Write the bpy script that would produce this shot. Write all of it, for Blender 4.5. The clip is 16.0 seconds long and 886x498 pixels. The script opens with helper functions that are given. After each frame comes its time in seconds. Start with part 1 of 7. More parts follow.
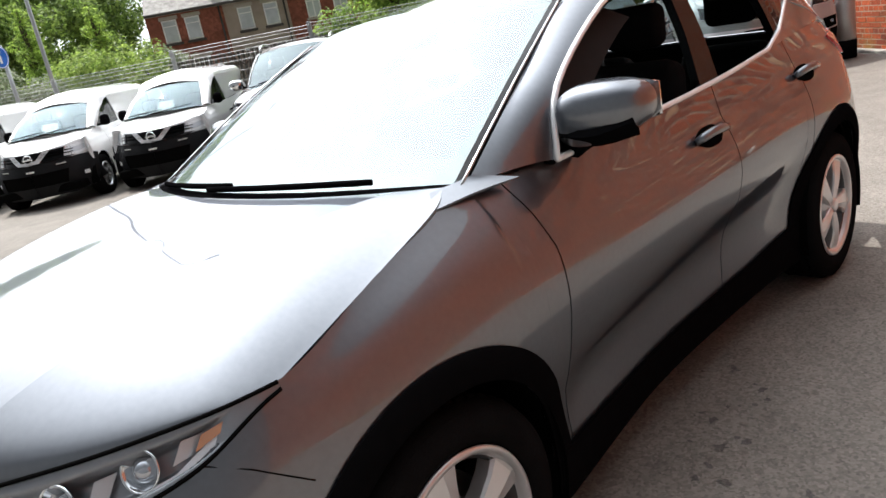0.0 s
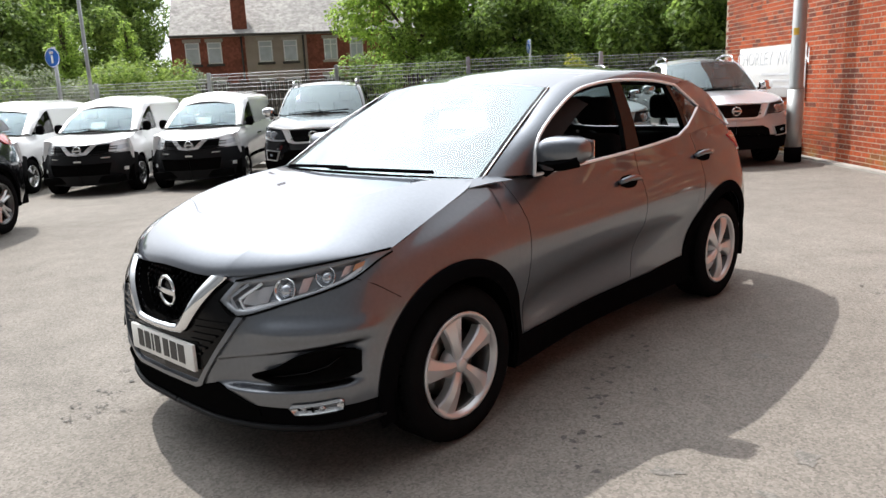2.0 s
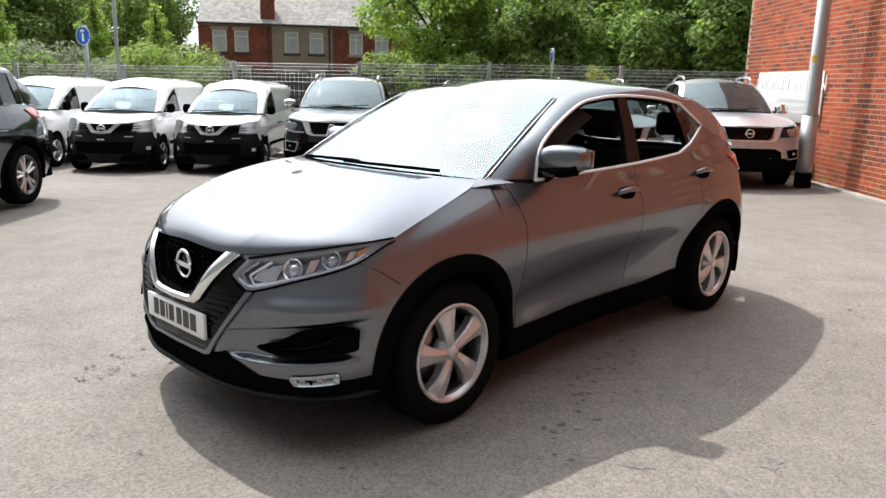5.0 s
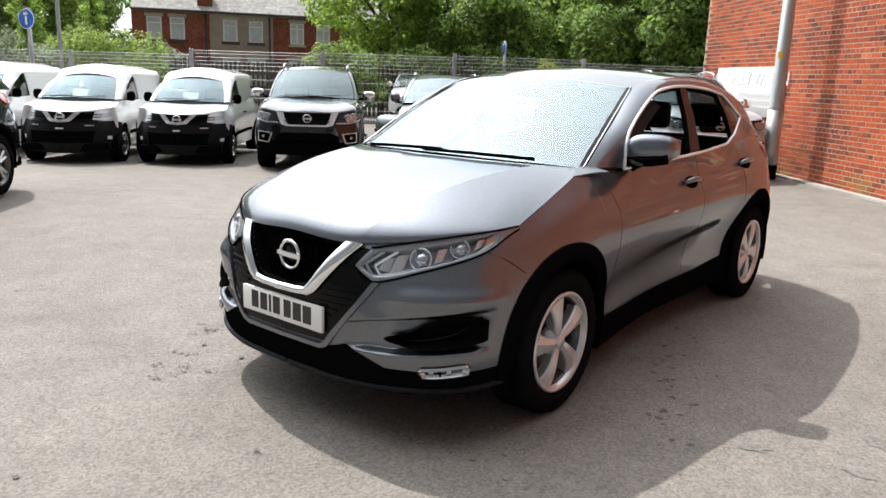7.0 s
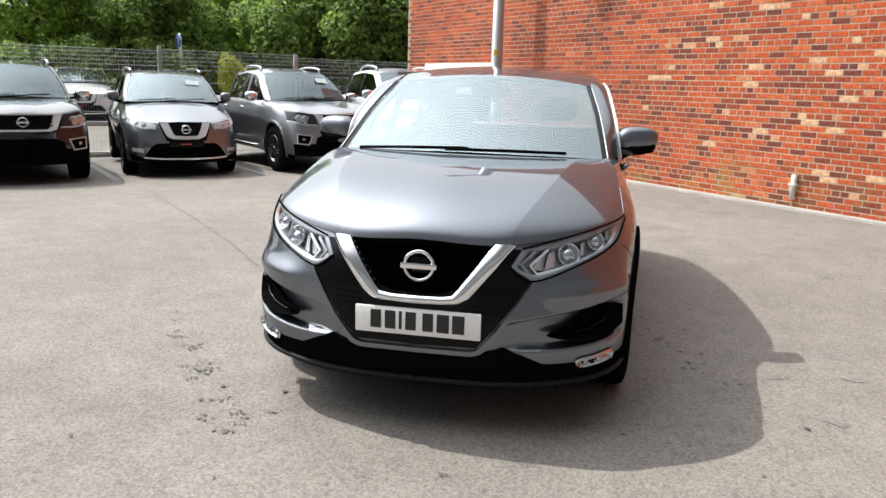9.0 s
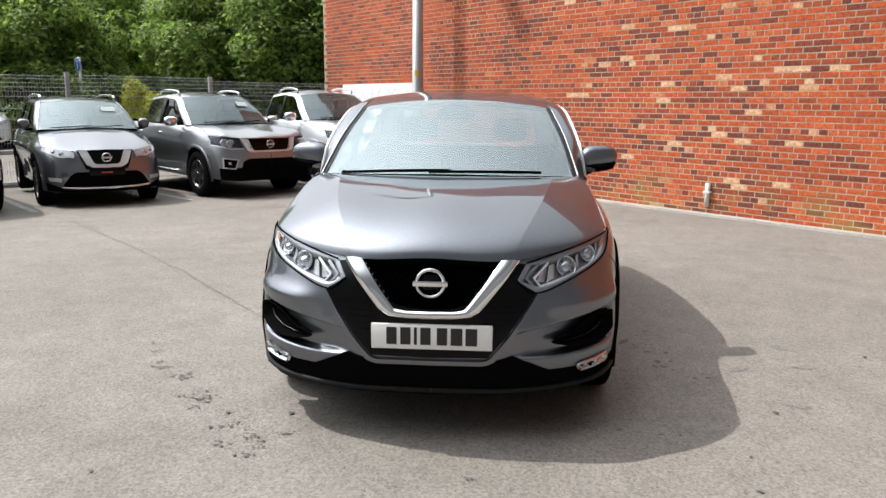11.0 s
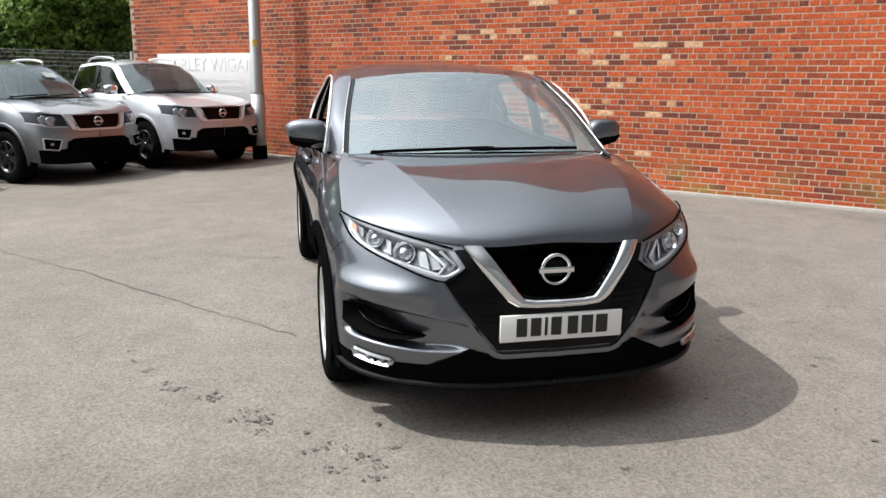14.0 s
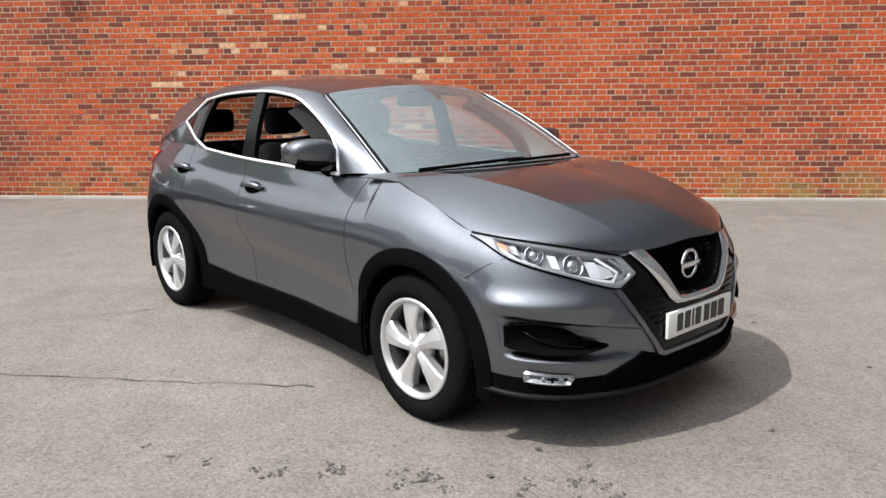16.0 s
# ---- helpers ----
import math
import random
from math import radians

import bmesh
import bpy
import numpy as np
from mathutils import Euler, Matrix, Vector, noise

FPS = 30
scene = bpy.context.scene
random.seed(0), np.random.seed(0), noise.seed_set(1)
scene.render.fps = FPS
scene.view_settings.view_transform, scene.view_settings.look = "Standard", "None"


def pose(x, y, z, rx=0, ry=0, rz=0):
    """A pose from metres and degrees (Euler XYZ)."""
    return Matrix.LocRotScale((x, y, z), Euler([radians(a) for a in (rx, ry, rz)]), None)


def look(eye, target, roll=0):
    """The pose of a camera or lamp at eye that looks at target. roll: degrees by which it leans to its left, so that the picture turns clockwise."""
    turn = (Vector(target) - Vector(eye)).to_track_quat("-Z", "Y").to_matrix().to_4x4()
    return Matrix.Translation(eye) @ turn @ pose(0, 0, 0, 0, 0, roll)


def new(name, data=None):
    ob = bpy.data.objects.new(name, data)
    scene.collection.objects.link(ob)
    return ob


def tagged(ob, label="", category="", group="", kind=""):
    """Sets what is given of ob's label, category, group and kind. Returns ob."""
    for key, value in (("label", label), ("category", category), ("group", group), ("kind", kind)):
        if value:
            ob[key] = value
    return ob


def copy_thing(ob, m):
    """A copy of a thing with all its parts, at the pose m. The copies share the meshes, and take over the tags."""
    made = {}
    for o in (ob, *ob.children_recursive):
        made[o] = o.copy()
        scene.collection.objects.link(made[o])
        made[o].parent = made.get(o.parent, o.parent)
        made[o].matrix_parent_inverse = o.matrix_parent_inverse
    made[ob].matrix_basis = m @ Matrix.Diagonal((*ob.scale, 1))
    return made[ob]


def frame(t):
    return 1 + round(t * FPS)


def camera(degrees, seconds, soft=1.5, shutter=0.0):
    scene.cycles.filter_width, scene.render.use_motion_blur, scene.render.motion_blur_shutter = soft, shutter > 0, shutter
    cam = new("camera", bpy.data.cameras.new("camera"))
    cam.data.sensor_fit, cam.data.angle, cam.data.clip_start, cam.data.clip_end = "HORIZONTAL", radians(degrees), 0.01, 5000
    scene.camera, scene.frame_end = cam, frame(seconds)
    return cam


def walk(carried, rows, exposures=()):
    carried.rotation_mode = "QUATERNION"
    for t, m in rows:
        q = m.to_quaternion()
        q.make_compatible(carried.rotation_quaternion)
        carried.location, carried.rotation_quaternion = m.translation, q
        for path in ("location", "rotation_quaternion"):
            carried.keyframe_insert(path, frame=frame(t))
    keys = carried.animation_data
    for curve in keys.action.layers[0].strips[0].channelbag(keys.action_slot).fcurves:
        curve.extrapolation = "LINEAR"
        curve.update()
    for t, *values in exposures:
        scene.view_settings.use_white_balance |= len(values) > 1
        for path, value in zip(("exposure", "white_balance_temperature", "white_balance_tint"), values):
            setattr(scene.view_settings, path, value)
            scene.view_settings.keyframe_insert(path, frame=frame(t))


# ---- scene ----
cam = camera(61.1, 16.0)
PATH = [
    (0, (1.936, -2.27, 1.452), (0.569, -0.924, 0.887), -11.0),
    (0.5, (2.255, -2.7, 1.476), (0.878, -1.342, 0.967), -9.8),
    (1, (2.523, -3.068, 1.504), (1.166, -1.686, 1.007), -8.8),
    (1.5, (2.779, -3.334, 1.515), (1.427, -1.936, 1.051), -6.2),
    (2, (2.892, -3.558, 1.513), (1.555, -2.135, 1.08), -2.7),
    (2.5, (2.982, -3.666, 1.524), (1.644, -2.247, 1.083), 0.2),
    (3, (3.056, -3.673, 1.524), (1.701, -2.268, 1.086), 0.7),
    (3.5, (3.083, -3.671, 1.525), (1.723, -2.267, 1.102), 1.3),
    (6, (3.044, -3.706, 1.517), (1.692, -2.298, 1.084), 0.8),
    (6.5, (2.819, -3.855, 1.486), (1.552, -2.365, 1.065), 1.6),
    (7, (2.457, -4.178, 1.477), (1.238, -2.655, 1.035), 1.9),
    (7.5, (2.081, -4.461, 1.485), (1.036, -2.823, 1.015), 2.8),
    (8, (1.533, -4.702, 1.467), (0.692, -2.94, 1.036), 2.5),
    (8.5, (1.095, -4.953, 1.461), (0.452, -3.111, 1.019), 0.2),
    (9, (0.673, -5.036, 1.45), (0.291, -3.12, 1.02), 1.6),
    (9.5, (0.409, -5.146, 1.487), (0.155, -3.206, 1.073), 1.3),
    (10, (0.32, -5.241, 1.485), (0.141, -3.29, 1.086), 0.7),
    (12.5, (0.095, -5.291, 1.493), (-0.001, -3.329, 1.117), 0.2),
    (13, (-0.21, -5.184, 1.465), (-0.155, -3.223, 1.078), 0.3),
    (13.5, (-0.613, -5.078, 1.459), (-0.385, -3.137, 1.033), 1.7),
    (14, (-1.117, -4.911, 1.476), (-0.672, -3.013, 1.031), 0.7),
    (14.5, (-1.659, -4.636, 1.479), (-0.995, -2.8, 1.047), 0.0),
    (15, (-2.164, -4.422, 1.5), (-1.23, -2.708, 1.067), -0.7),
    (15.5, (-2.552, -4.061, 1.471), (-1.428, -2.459, 1.057), 0.4),
    (16, (-2.922, -3.796, 1.446), (-1.609, -2.342, 1.046), -0.4),
]
walk(cam, [(t, look(eye, target, roll)) for t, eye, target, roll in PATH],
     [(0.0, 0.20), (1.0, 0.05), (2.0, 0.03), (3.5, 0.05), (8.0, 0.10), (9.5, 0.03), (12.5, -0.13), (16.0, -0.23)])


# ---- world and sun ----
SUN = Vector((-0.735, 0.145, 1.0)).normalized()
world = bpy.data.worlds.new("sky")
scene.world = world
world.use_nodes = True
wn = world.node_tree.nodes
wl = world.node_tree.links
sky = wn.new("ShaderNodeTexSky")
sky.sky_type = "NISHITA"
sky.sun_disc = False
sky.sun_elevation = math.asin(SUN.z)
sky.sun_rotation = math.atan2(SUN.x, SUN.y)
sky.air_density, sky.dust_density, sky.ozone_density = 1.0, 2.0, 1.0
wgeo = wn.new("ShaderNodeTexCoord")
wmap = wn.new("ShaderNodeMapping")
wmap.inputs["Scale"].default_value = (1.0, 1.0, 2.6)
cloud = wn.new("ShaderNodeTexNoise")
cloud.inputs["Scale"].default_value = 2.2
cloud.inputs["Detail"].default_value = 5.0
cloud.inputs["Roughness"].default_value = 0.58
cramp = wn.new("ShaderNodeValToRGB")
cramp.color_ramp.elements[0].position, cramp.color_ramp.elements[1].position = 0.04, 0.40
cmix = wn.new("ShaderNodeMix")
cmix.data_type = "RGBA"
# thin cloud glows more towards the sun, as it does by forward scattering
toward = wn.new("ShaderNodeVectorMath")
toward.operation = "DOT_PRODUCT"
toward.inputs[1].default_value = SUN
clampd = wn.new("ShaderNodeMath")
clampd.operation = "MAXIMUM"
clampd.inputs[1].default_value = 0.0
halo = wn.new("ShaderNodeMath")
halo.operation = "POWER"
halo.inputs[1].default_value = 5.5
glow = wn.new("ShaderNodeMath")
glow.operation = "MULTIPLY_ADD"
glow.inputs[1].default_value = 52.0
# bright thin cloud over the houses and on the sun's side, clearer sky behind the brick wall
bank = wn.new("ShaderNodeVectorMath")
bank.operation = "DOT_PRODUCT"
bank.inputs[1].default_value = Vector((-0.45, 0.50, 0.74)).normalized()
thin = wn.new("ShaderNodeMapRange")
thin.interpolation_type = "SMOOTHSTEP"
for key, value in (("From Min", 0.1), ("From Max", 0.9), ("To Min", 2.6), ("To Max", 19.0)):
    thin.inputs[key].default_value = value
wl.new(wgeo.outputs["Generated"], bank.inputs[0])
wl.new(bank.outputs["Value"], thin.inputs["Value"])
wl.new(thin.outputs["Result"], glow.inputs[2])
tint = wn.new("ShaderNodeVectorMath")
tint.operation = "SCALE"
tint.inputs[0].default_value = (0.96, 1.0, 1.05)
wl.new(wgeo.outputs["Generated"], toward.inputs[0])
wl.new(toward.outputs["Value"], clampd.inputs[0])
wl.new(clampd.outputs[0], halo.inputs[0])
wl.new(halo.outputs[0], glow.inputs[0])
wl.new(glow.outputs[0], tint.inputs["Scale"])
wl.new(tint.outputs["Vector"], cmix.inputs["B"])
wl.new(wgeo.outputs["Generated"], wmap.inputs["Vector"])
wl.new(wmap.outputs["Vector"], cloud.inputs["Vector"])
wl.new(cloud.outputs["Fac"], cramp.inputs["Fac"])
wl.new(cramp.outputs["Color"], cmix.inputs["Factor"])
wl.new(sky.outputs["Color"], cmix.inputs["A"])
wl.new(cmix.outputs["Result"], wn["Background"].inputs["Color"])
wn["Background"].inputs["Strength"].default_value = 0.075
sun = new("sun", bpy.data.lights.new("sun", "SUN"))
sun.data.energy, sun.data.angle, sun.data.color = 5.0, radians(0.55), (1.0, 0.955, 0.90)
sun.matrix_world = look(SUN * 50, (0, 0, 0))

# ---- materials ----


def rgb(v):
    return (v, v, v, 1) if isinstance(v, (int, float)) else (*v, 1)


def plain(name, color, rough=0.5, metal=0.0, coat=0.0, bump=0.0, scale=60.0, vary=0.12, emit=0.0, spec=0.5, ior=1.5):
    """A principled material with fine grain, a second, broader variation and an optional relief."""
    m = bpy.data.materials.new(name)
    m.use_nodes = True
    n, l = m.node_tree.nodes, m.node_tree.links
    b = n["Principled BSDF"]
    b.inputs["Roughness"].default_value = rough
    b.inputs["Metallic"].default_value = metal
    b.inputs["Coat Weight"].default_value = coat
    b.inputs["Coat Roughness"].default_value = 0.02
    b.inputs["Coat IOR"].default_value = 1.7
    b.inputs["IOR"].default_value = ior
    b.inputs["Specular IOR Level"].default_value = spec
    co = n.new("ShaderNodeTexCoord")
    fine = n.new("ShaderNodeTexNoise")
    fine.inputs["Scale"].default_value, fine.inputs["Detail"].default_value = scale, 4
    broad = n.new("ShaderNodeTexNoise")
    broad.inputs["Scale"].default_value, broad.inputs["Detail"].default_value = scale / 14, 3
    for t in (fine, broad):
        l.new(co.outputs["Object"], t.inputs["Vector"])
    add = n.new("ShaderNodeMath")
    add.operation = "ADD"
    l.new(fine.outputs["Fac"], add.inputs[0])
    l.new(broad.outputs["Fac"], add.inputs[1])
    span = n.new("ShaderNodeMapRange")
    span.inputs["From Min"].default_value, span.inputs["From Max"].default_value = 0.5, 1.5
    span.inputs["To Min"].default_value, span.inputs["To Max"].default_value = 1 - vary, 1 + vary
    l.new(add.outputs[0], span.inputs["Value"])
    mix = n.new("ShaderNodeVectorMath")
    mix.operation = "SCALE"
    mix.inputs[0].default_value = rgb(color)[:3]
    l.new(span.outputs["Result"], mix.inputs["Scale"])
    l.new(mix.outputs["Vector"], b.inputs["Base Color"])
    if bump:
        bp = n.new("ShaderNodeBump")
        bp.inputs["Strength"].default_value, bp.inputs["Distance"].default_value = bump, 0.01
        l.new(fine.outputs["Fac"], bp.inputs["Height"])
        l.new(bp.outputs["Normal"], b.inputs["Normal"])
    if emit:
        b.inputs["Emission Color"].default_value = rgb(color)
        b.inputs["Emission Strength"].default_value = emit
    return m


def paint(name, color, metal=0.55, rough=0.32, coat_ior=1.7, spec=0.5, clear=1.0):
    """Car paint: metallic flakes under a clear coat, with a very slight unevenness."""
    m = plain(name, color, rough, metal, clear, 0.0, 900.0, 0.10, spec=spec)
    n, l = m.node_tree.nodes, m.node_tree.links
    n["Principled BSDF"].inputs["Coat IOR"].default_value = coat_ior
    # flakes look darker at a glancing angle
    n["Principled BSDF"].inputs["Specular Tint"].default_value = (0.45, 0.45, 0.47, 1) if metal > 0.8 else (1, 1, 1, 1)
    wave = n.new("ShaderNodeTexNoise")
    wave.inputs["Scale"].default_value = 3.0
    co = n.new("ShaderNodeTexCoord")
    l.new(co.outputs["Object"], wave.inputs["Vector"])
    bp = n.new("ShaderNodeBump")
    bp.inputs["Strength"].default_value, bp.inputs["Distance"].default_value = 0.012, 0.003
    l.new(wave.outputs["Fac"], bp.inputs["Height"])
    l.new(bp.outputs["Normal"], n["Principled BSDF"].inputs["Coat Normal"])
    return m


def glass(name, tint=(0.86, 0.93, 0.90), gloss=1.0, ior=1.5, film=0.0):
    """Thin automotive glass: clear through, with a mirror sheen that grows with the angle."""
    m = bpy.data.materials.new(name)
    m.use_nodes = True
    n, l = m.node_tree.nodes, m.node_tree.links
    n.remove(n["Principled BSDF"])
    tr = n.new("ShaderNodeBsdfTransparent")
    tr.inputs["Color"].default_value = rgb(tint)
    gl = n.new("ShaderNodeBsdfGlossy")
    gl.inputs["Roughness"].default_value = 0.01
    gl.inputs["Color"].default_value = rgb(gloss)
    # the same sheen from either side of the pane
    rim = n.new("ShaderNodeLayerWeight")
    rim.inputs["Blend"].default_value = 0.5
    steep = n.new("ShaderNodeMath")
    steep.operation = "POWER"
    steep.inputs[1].default_value = 5.0
    fr = n.new("ShaderNodeMath")
    fr.operation = "MULTIPLY_ADD"
    f0 = ((ior - 1) / (ior + 1)) ** 2
    fr.inputs[1].default_value, fr.inputs[2].default_value = 1 - f0, f0
    l.new(rim.outputs["Facing"], steep.inputs[0])
    l.new(steep.outputs[0], fr.inputs[0])
    mx = n.new("ShaderNodeMixShader")
    l.new(fr.outputs[0], mx.inputs["Fac"])
    l.new(tr.outputs["BSDF"], mx.inputs[1])
    l.new(gl.outputs["BSDF"], mx.inputs[2])
    last = mx
    if film:
        # pale bluish film: a little dust, mostly sky reflection put into the colour
        sky_film = n.new("ShaderNodeBsdfDiffuse")
        sky_film.inputs["Color"].default_value = (0.70, 0.82, 0.88, 1)
        film_noise = n.new("ShaderNodeTexNoise")
        film_noise.inputs["Scale"].default_value = 2.5
        amount = n.new("ShaderNodeMapRange")
        amount.inputs["To Min"].default_value, amount.inputs["To Max"].default_value = film * 0.7, film * 1.3
        last = n.new("ShaderNodeMixShader")
        l.new(film_noise.outputs["Fac"], amount.inputs["Value"])
        l.new(amount.outputs["Result"], last.inputs["Fac"])
        l.new(mx.outputs["Shader"], last.inputs[1])
        l.new(sky_film.outputs["BSDF"], last.inputs[2])
    l.new(last.outputs["Shader"], n["Material Output"].inputs["Surface"])
    return m


PAINT_GREY = paint("gunmetal_paint", (0.134, 0.145, 0.166), 1.0, 0.40, 1.72, 0.3)
PAINT_BLACK = paint("black_paint", (0.004, 0.0045, 0.006), 0.0, 0.3, 1.6, 0.1, 1.0)
PAINT_SILVER = paint("silver_grey_paint", (0.28, 0.287, 0.30), 0.85, 0.36)
PAINT_WHITE = paint("white_paint", (0.72, 0.73, 0.74), 0.0, 0.35)
PAINT_PEARL = paint("pearl_white_paint", (0.54, 0.56, 0.60), 0.45, 0.35)
PAINT_DARK = paint("dark_grey_paint", (0.125, 0.132, 0.147), 1.0, 0.44, 2.1, 0.3)
PAINT_COAL = paint("charcoal_paint", (0.055, 0.058, 0.064), 1.0, 0.25, 1.6)
CHROME = plain("chrome", (0.80, 0.81, 0.82), 0.07, 1.0, 0, 0, 20, 0.03)
SATIN = plain("satin_silver", (0.62, 0.63, 0.64), 0.24, 1.0, 0, 0, 40, 0.04)
BRIGHT = plain("bright_trim", (0.84, 0.85, 0.87), 0.22, 0.3, 0.3, 0, 20, 0.03)
CAB_GLASS = glass("van_side_glass", (0.07, 0.085, 0.085), 1.0, 1.45)
ALLOY = plain("painted_alloy", (0.60, 0.60, 0.61), 0.30, 0.6, 0.5, 0, 40, 0.05)
ALLOY_DARK = plain("dark_alloy", (0.05, 0.05, 0.052), 0.3, 0.6, 0.5, 0, 40, 0.05)
CLADDING = plain("black_grained_plastic", (0.004, 0.004, 0.0045), 0.62, 0, 0, 0.12, 420, 0.25, spec=0.0)
VAN_BUMPER = plain("dark_grey_bumper_plastic", (0.010, 0.0105, 0.012), 0.5, 0, 0, 0.12, 420, 0.25, spec=0.12)
GLOSS_BLACK = plain("gloss_black_plastic", (0.003, 0.003, 0.0035), 0.2, 0, 0.0, 0, 30, 0.1, spec=0.15)
GRILLE_BLACK = plain("polished_black_plastic", (0.006, 0.006, 0.007), 0.12, 0, 0.0, 0, 30, 0.1, spec=0.7)
DARK = plain("dark_void", (0.004, 0.004, 0.004), 0.9, 0, 0, 0, 30, 0.2, spec=0.0)
TYRE = plain("tyre_rubber", (0.008, 0.008, 0.0084), 0.8, 0, 0, 0.2, 180, 0.3, spec=0.0)
STEEL = plain("brake_steel", (0.28, 0.27, 0.26), 0.35, 1.0, 0, 0.1, 80, 0.15)
LENS = glass("lamp_lens", (0.95, 0.96, 0.97), 0.36, 1.28)
SCREEN = glass("windscreen_glass", (0.52, 0.64, 0.65), (0.86, 0.97, 1.0), 2.6, 0.10)
VAN_SCREEN = glass("van_windscreen_glass", (0.74, 0.88, 0.90), (0.78, 0.95, 1.0), 1.9, 0.06)
FILMED_SCREEN = glass("sky_filmed_car_windscreen", (0.40, 0.50, 0.51), (0.86, 0.98, 1.0), 2.2, 0.10)
ROW_SCREEN = glass("sky_filmed_windscreen_glass", (0.42, 0.52, 0.53), (0.84, 0.97, 1.0), 1.9, 0.05)
WINDOW = glass("side_glass", (0.42, 0.48, 0.47), 1.0, 1.52)
PRIVACY = glass("privacy_glass", (0.10, 0.11, 0.11), 1.0, 1.52)
LAMP_IN = plain("lamp_reflector", (0.60, 0.62, 0.65), 0.35, 0.5, 0, 0, 30, 0.08)
LAMP_GREY = plain("lamp_bezel", (0.30, 0.31, 0.33), 0.35, 0.6, 0, 0, 30, 0.1)
AMBER = plain("amber_lens", (0.55, 0.26, 0.14), 0.15, 0, 0.5, 0, 30, 0.1)
RED = plain("red_lens", (0.45, 0.012, 0.012), 0.12, 0, 0.6, 0, 30, 0.1)
DRL = plain("light_guide", (0.66, 0.68, 0.71), 0.2, 0, 0.4, 0, 30, 0.05)
PLATE = plain("plate_white", (0.80, 0.80, 0.78), 0.35, 0, 0.3, 0, 60, 0.04)
INK = plain("black_print", (0.012, 0.012, 0.013), 0.4, 0, 0, 0, 60, 0.1)
FABRIC = plain("black_seat_fabric", (0.010, 0.010, 0.011), 0.9, 0, 0, 0.4, 350, 0.3, spec=0.05)
DASH = plain("dash_plastic", (0.016, 0.016, 0.017), 0.6, 0, 0, 0.1, 300, 0.2, spec=0.08)
CREAM = plain("grey_headlining", (0.48, 0.47, 0.44), 0.9, 0, 0, 0.1, 200, 0.06)
LAMP_DOME = plain("projector_glass", (0.52, 0.54, 0.58), 0.12, 0.8, 0.6, 0, 20, 0.1)
LAMP_DARK = plain("lamp_inner_grey", (0.14, 0.147, 0.16), 0.3, 0.4, 0, 0, 30, 0.1)
WHITE_PIPE = plain("white_pipe_plastic", (0.62, 0.61, 0.58), 0.5, 0, 0, 0.05, 30, 0.15)
LAMP_CLEAR = plain("clear_lamp_inside", (0.86, 0.87, 0.88), 0.30, 0.1, 0.3, 0, 30, 0.15)
STICKER = plain("pale_sticker", (0.42, 0.50, 0.50), 0.5, 0, 0, 0, 40, 0.2)
LAMP_BLACK = plain("dark_lamp_inside", (0.035, 0.037, 0.042), 0.25, 0.3, 0, 0, 30, 0.1)
PAPER = plain("paper", (0.78, 0.78, 0.76), 0.7, 0, 0, 0, 40, 0.05)

# ---- mesh helpers ----


def mesh(name, verts, faces, mat, parent=None, smooth=True, label=""):
    """One mesh object out of points and faces, under its thing if it has one."""
    me = bpy.data.meshes.new(name)
    me.from_pydata([tuple(v) for v in verts], [], faces)
    me.materials.append(mat)
    me.polygons.foreach_set("use_smooth", [smooth] * len(me.polygons))
    me.update()
    ob = new(name, me)
    if parent is not None:
        ob.parent = parent
    if label:
        ob["label"] = label
    return ob


def part(name, bm, mat, parent=None, label="", smooth=True, angle=35):
    """Links a bmesh as one mesh object, with sharp edges kept sharp."""
    for f in bm.faces:
        f.smooth = smooth
    for e in bm.edges:
        if len(e.link_faces) == 2 and e.calc_face_angle(0) > radians(angle):
            e.smooth = False
    me = bpy.data.meshes.new(name)
    bm.to_mesh(me)
    bm.free()
    me.materials.append(mat)
    ob = new(name, me)
    if parent is not None:
        ob.parent = parent
    if label:
        ob["label"] = label
    return ob


def thing(name, m, label, category, group="", kind=""):
    ob = new(name)
    ob.empty_display_size = 0.2
    ob.matrix_world = m
    return tagged(ob, label, category, group, kind)


def spline(points, t):
    """A Catmull-Rom curve through the points; t runs from 0 to len - 1."""
    n = len(points) - 1
    i = min(max(int(math.floor(t)), 0), n - 1)
    f = t - i
    p1, p2 = Vector(points[i]), Vector(points[i + 1])
    p0 = Vector(points[i - 1]) if i else p1 * 2 - p2
    p3 = Vector(points[i + 2]) if i + 2 <= n else p2 * 2 - p1
    return 0.5 * ((2 * p1) + (p2 - p0) * f + (2 * p0 - 5 * p1 + 4 * p2 - p3) * f * f + (3 * p1 - p0 - 3 * p2 + p3) * f ** 3)


def steps(a, b, n):
    return [a + (b - a) * i / n for i in range(n + 1)]


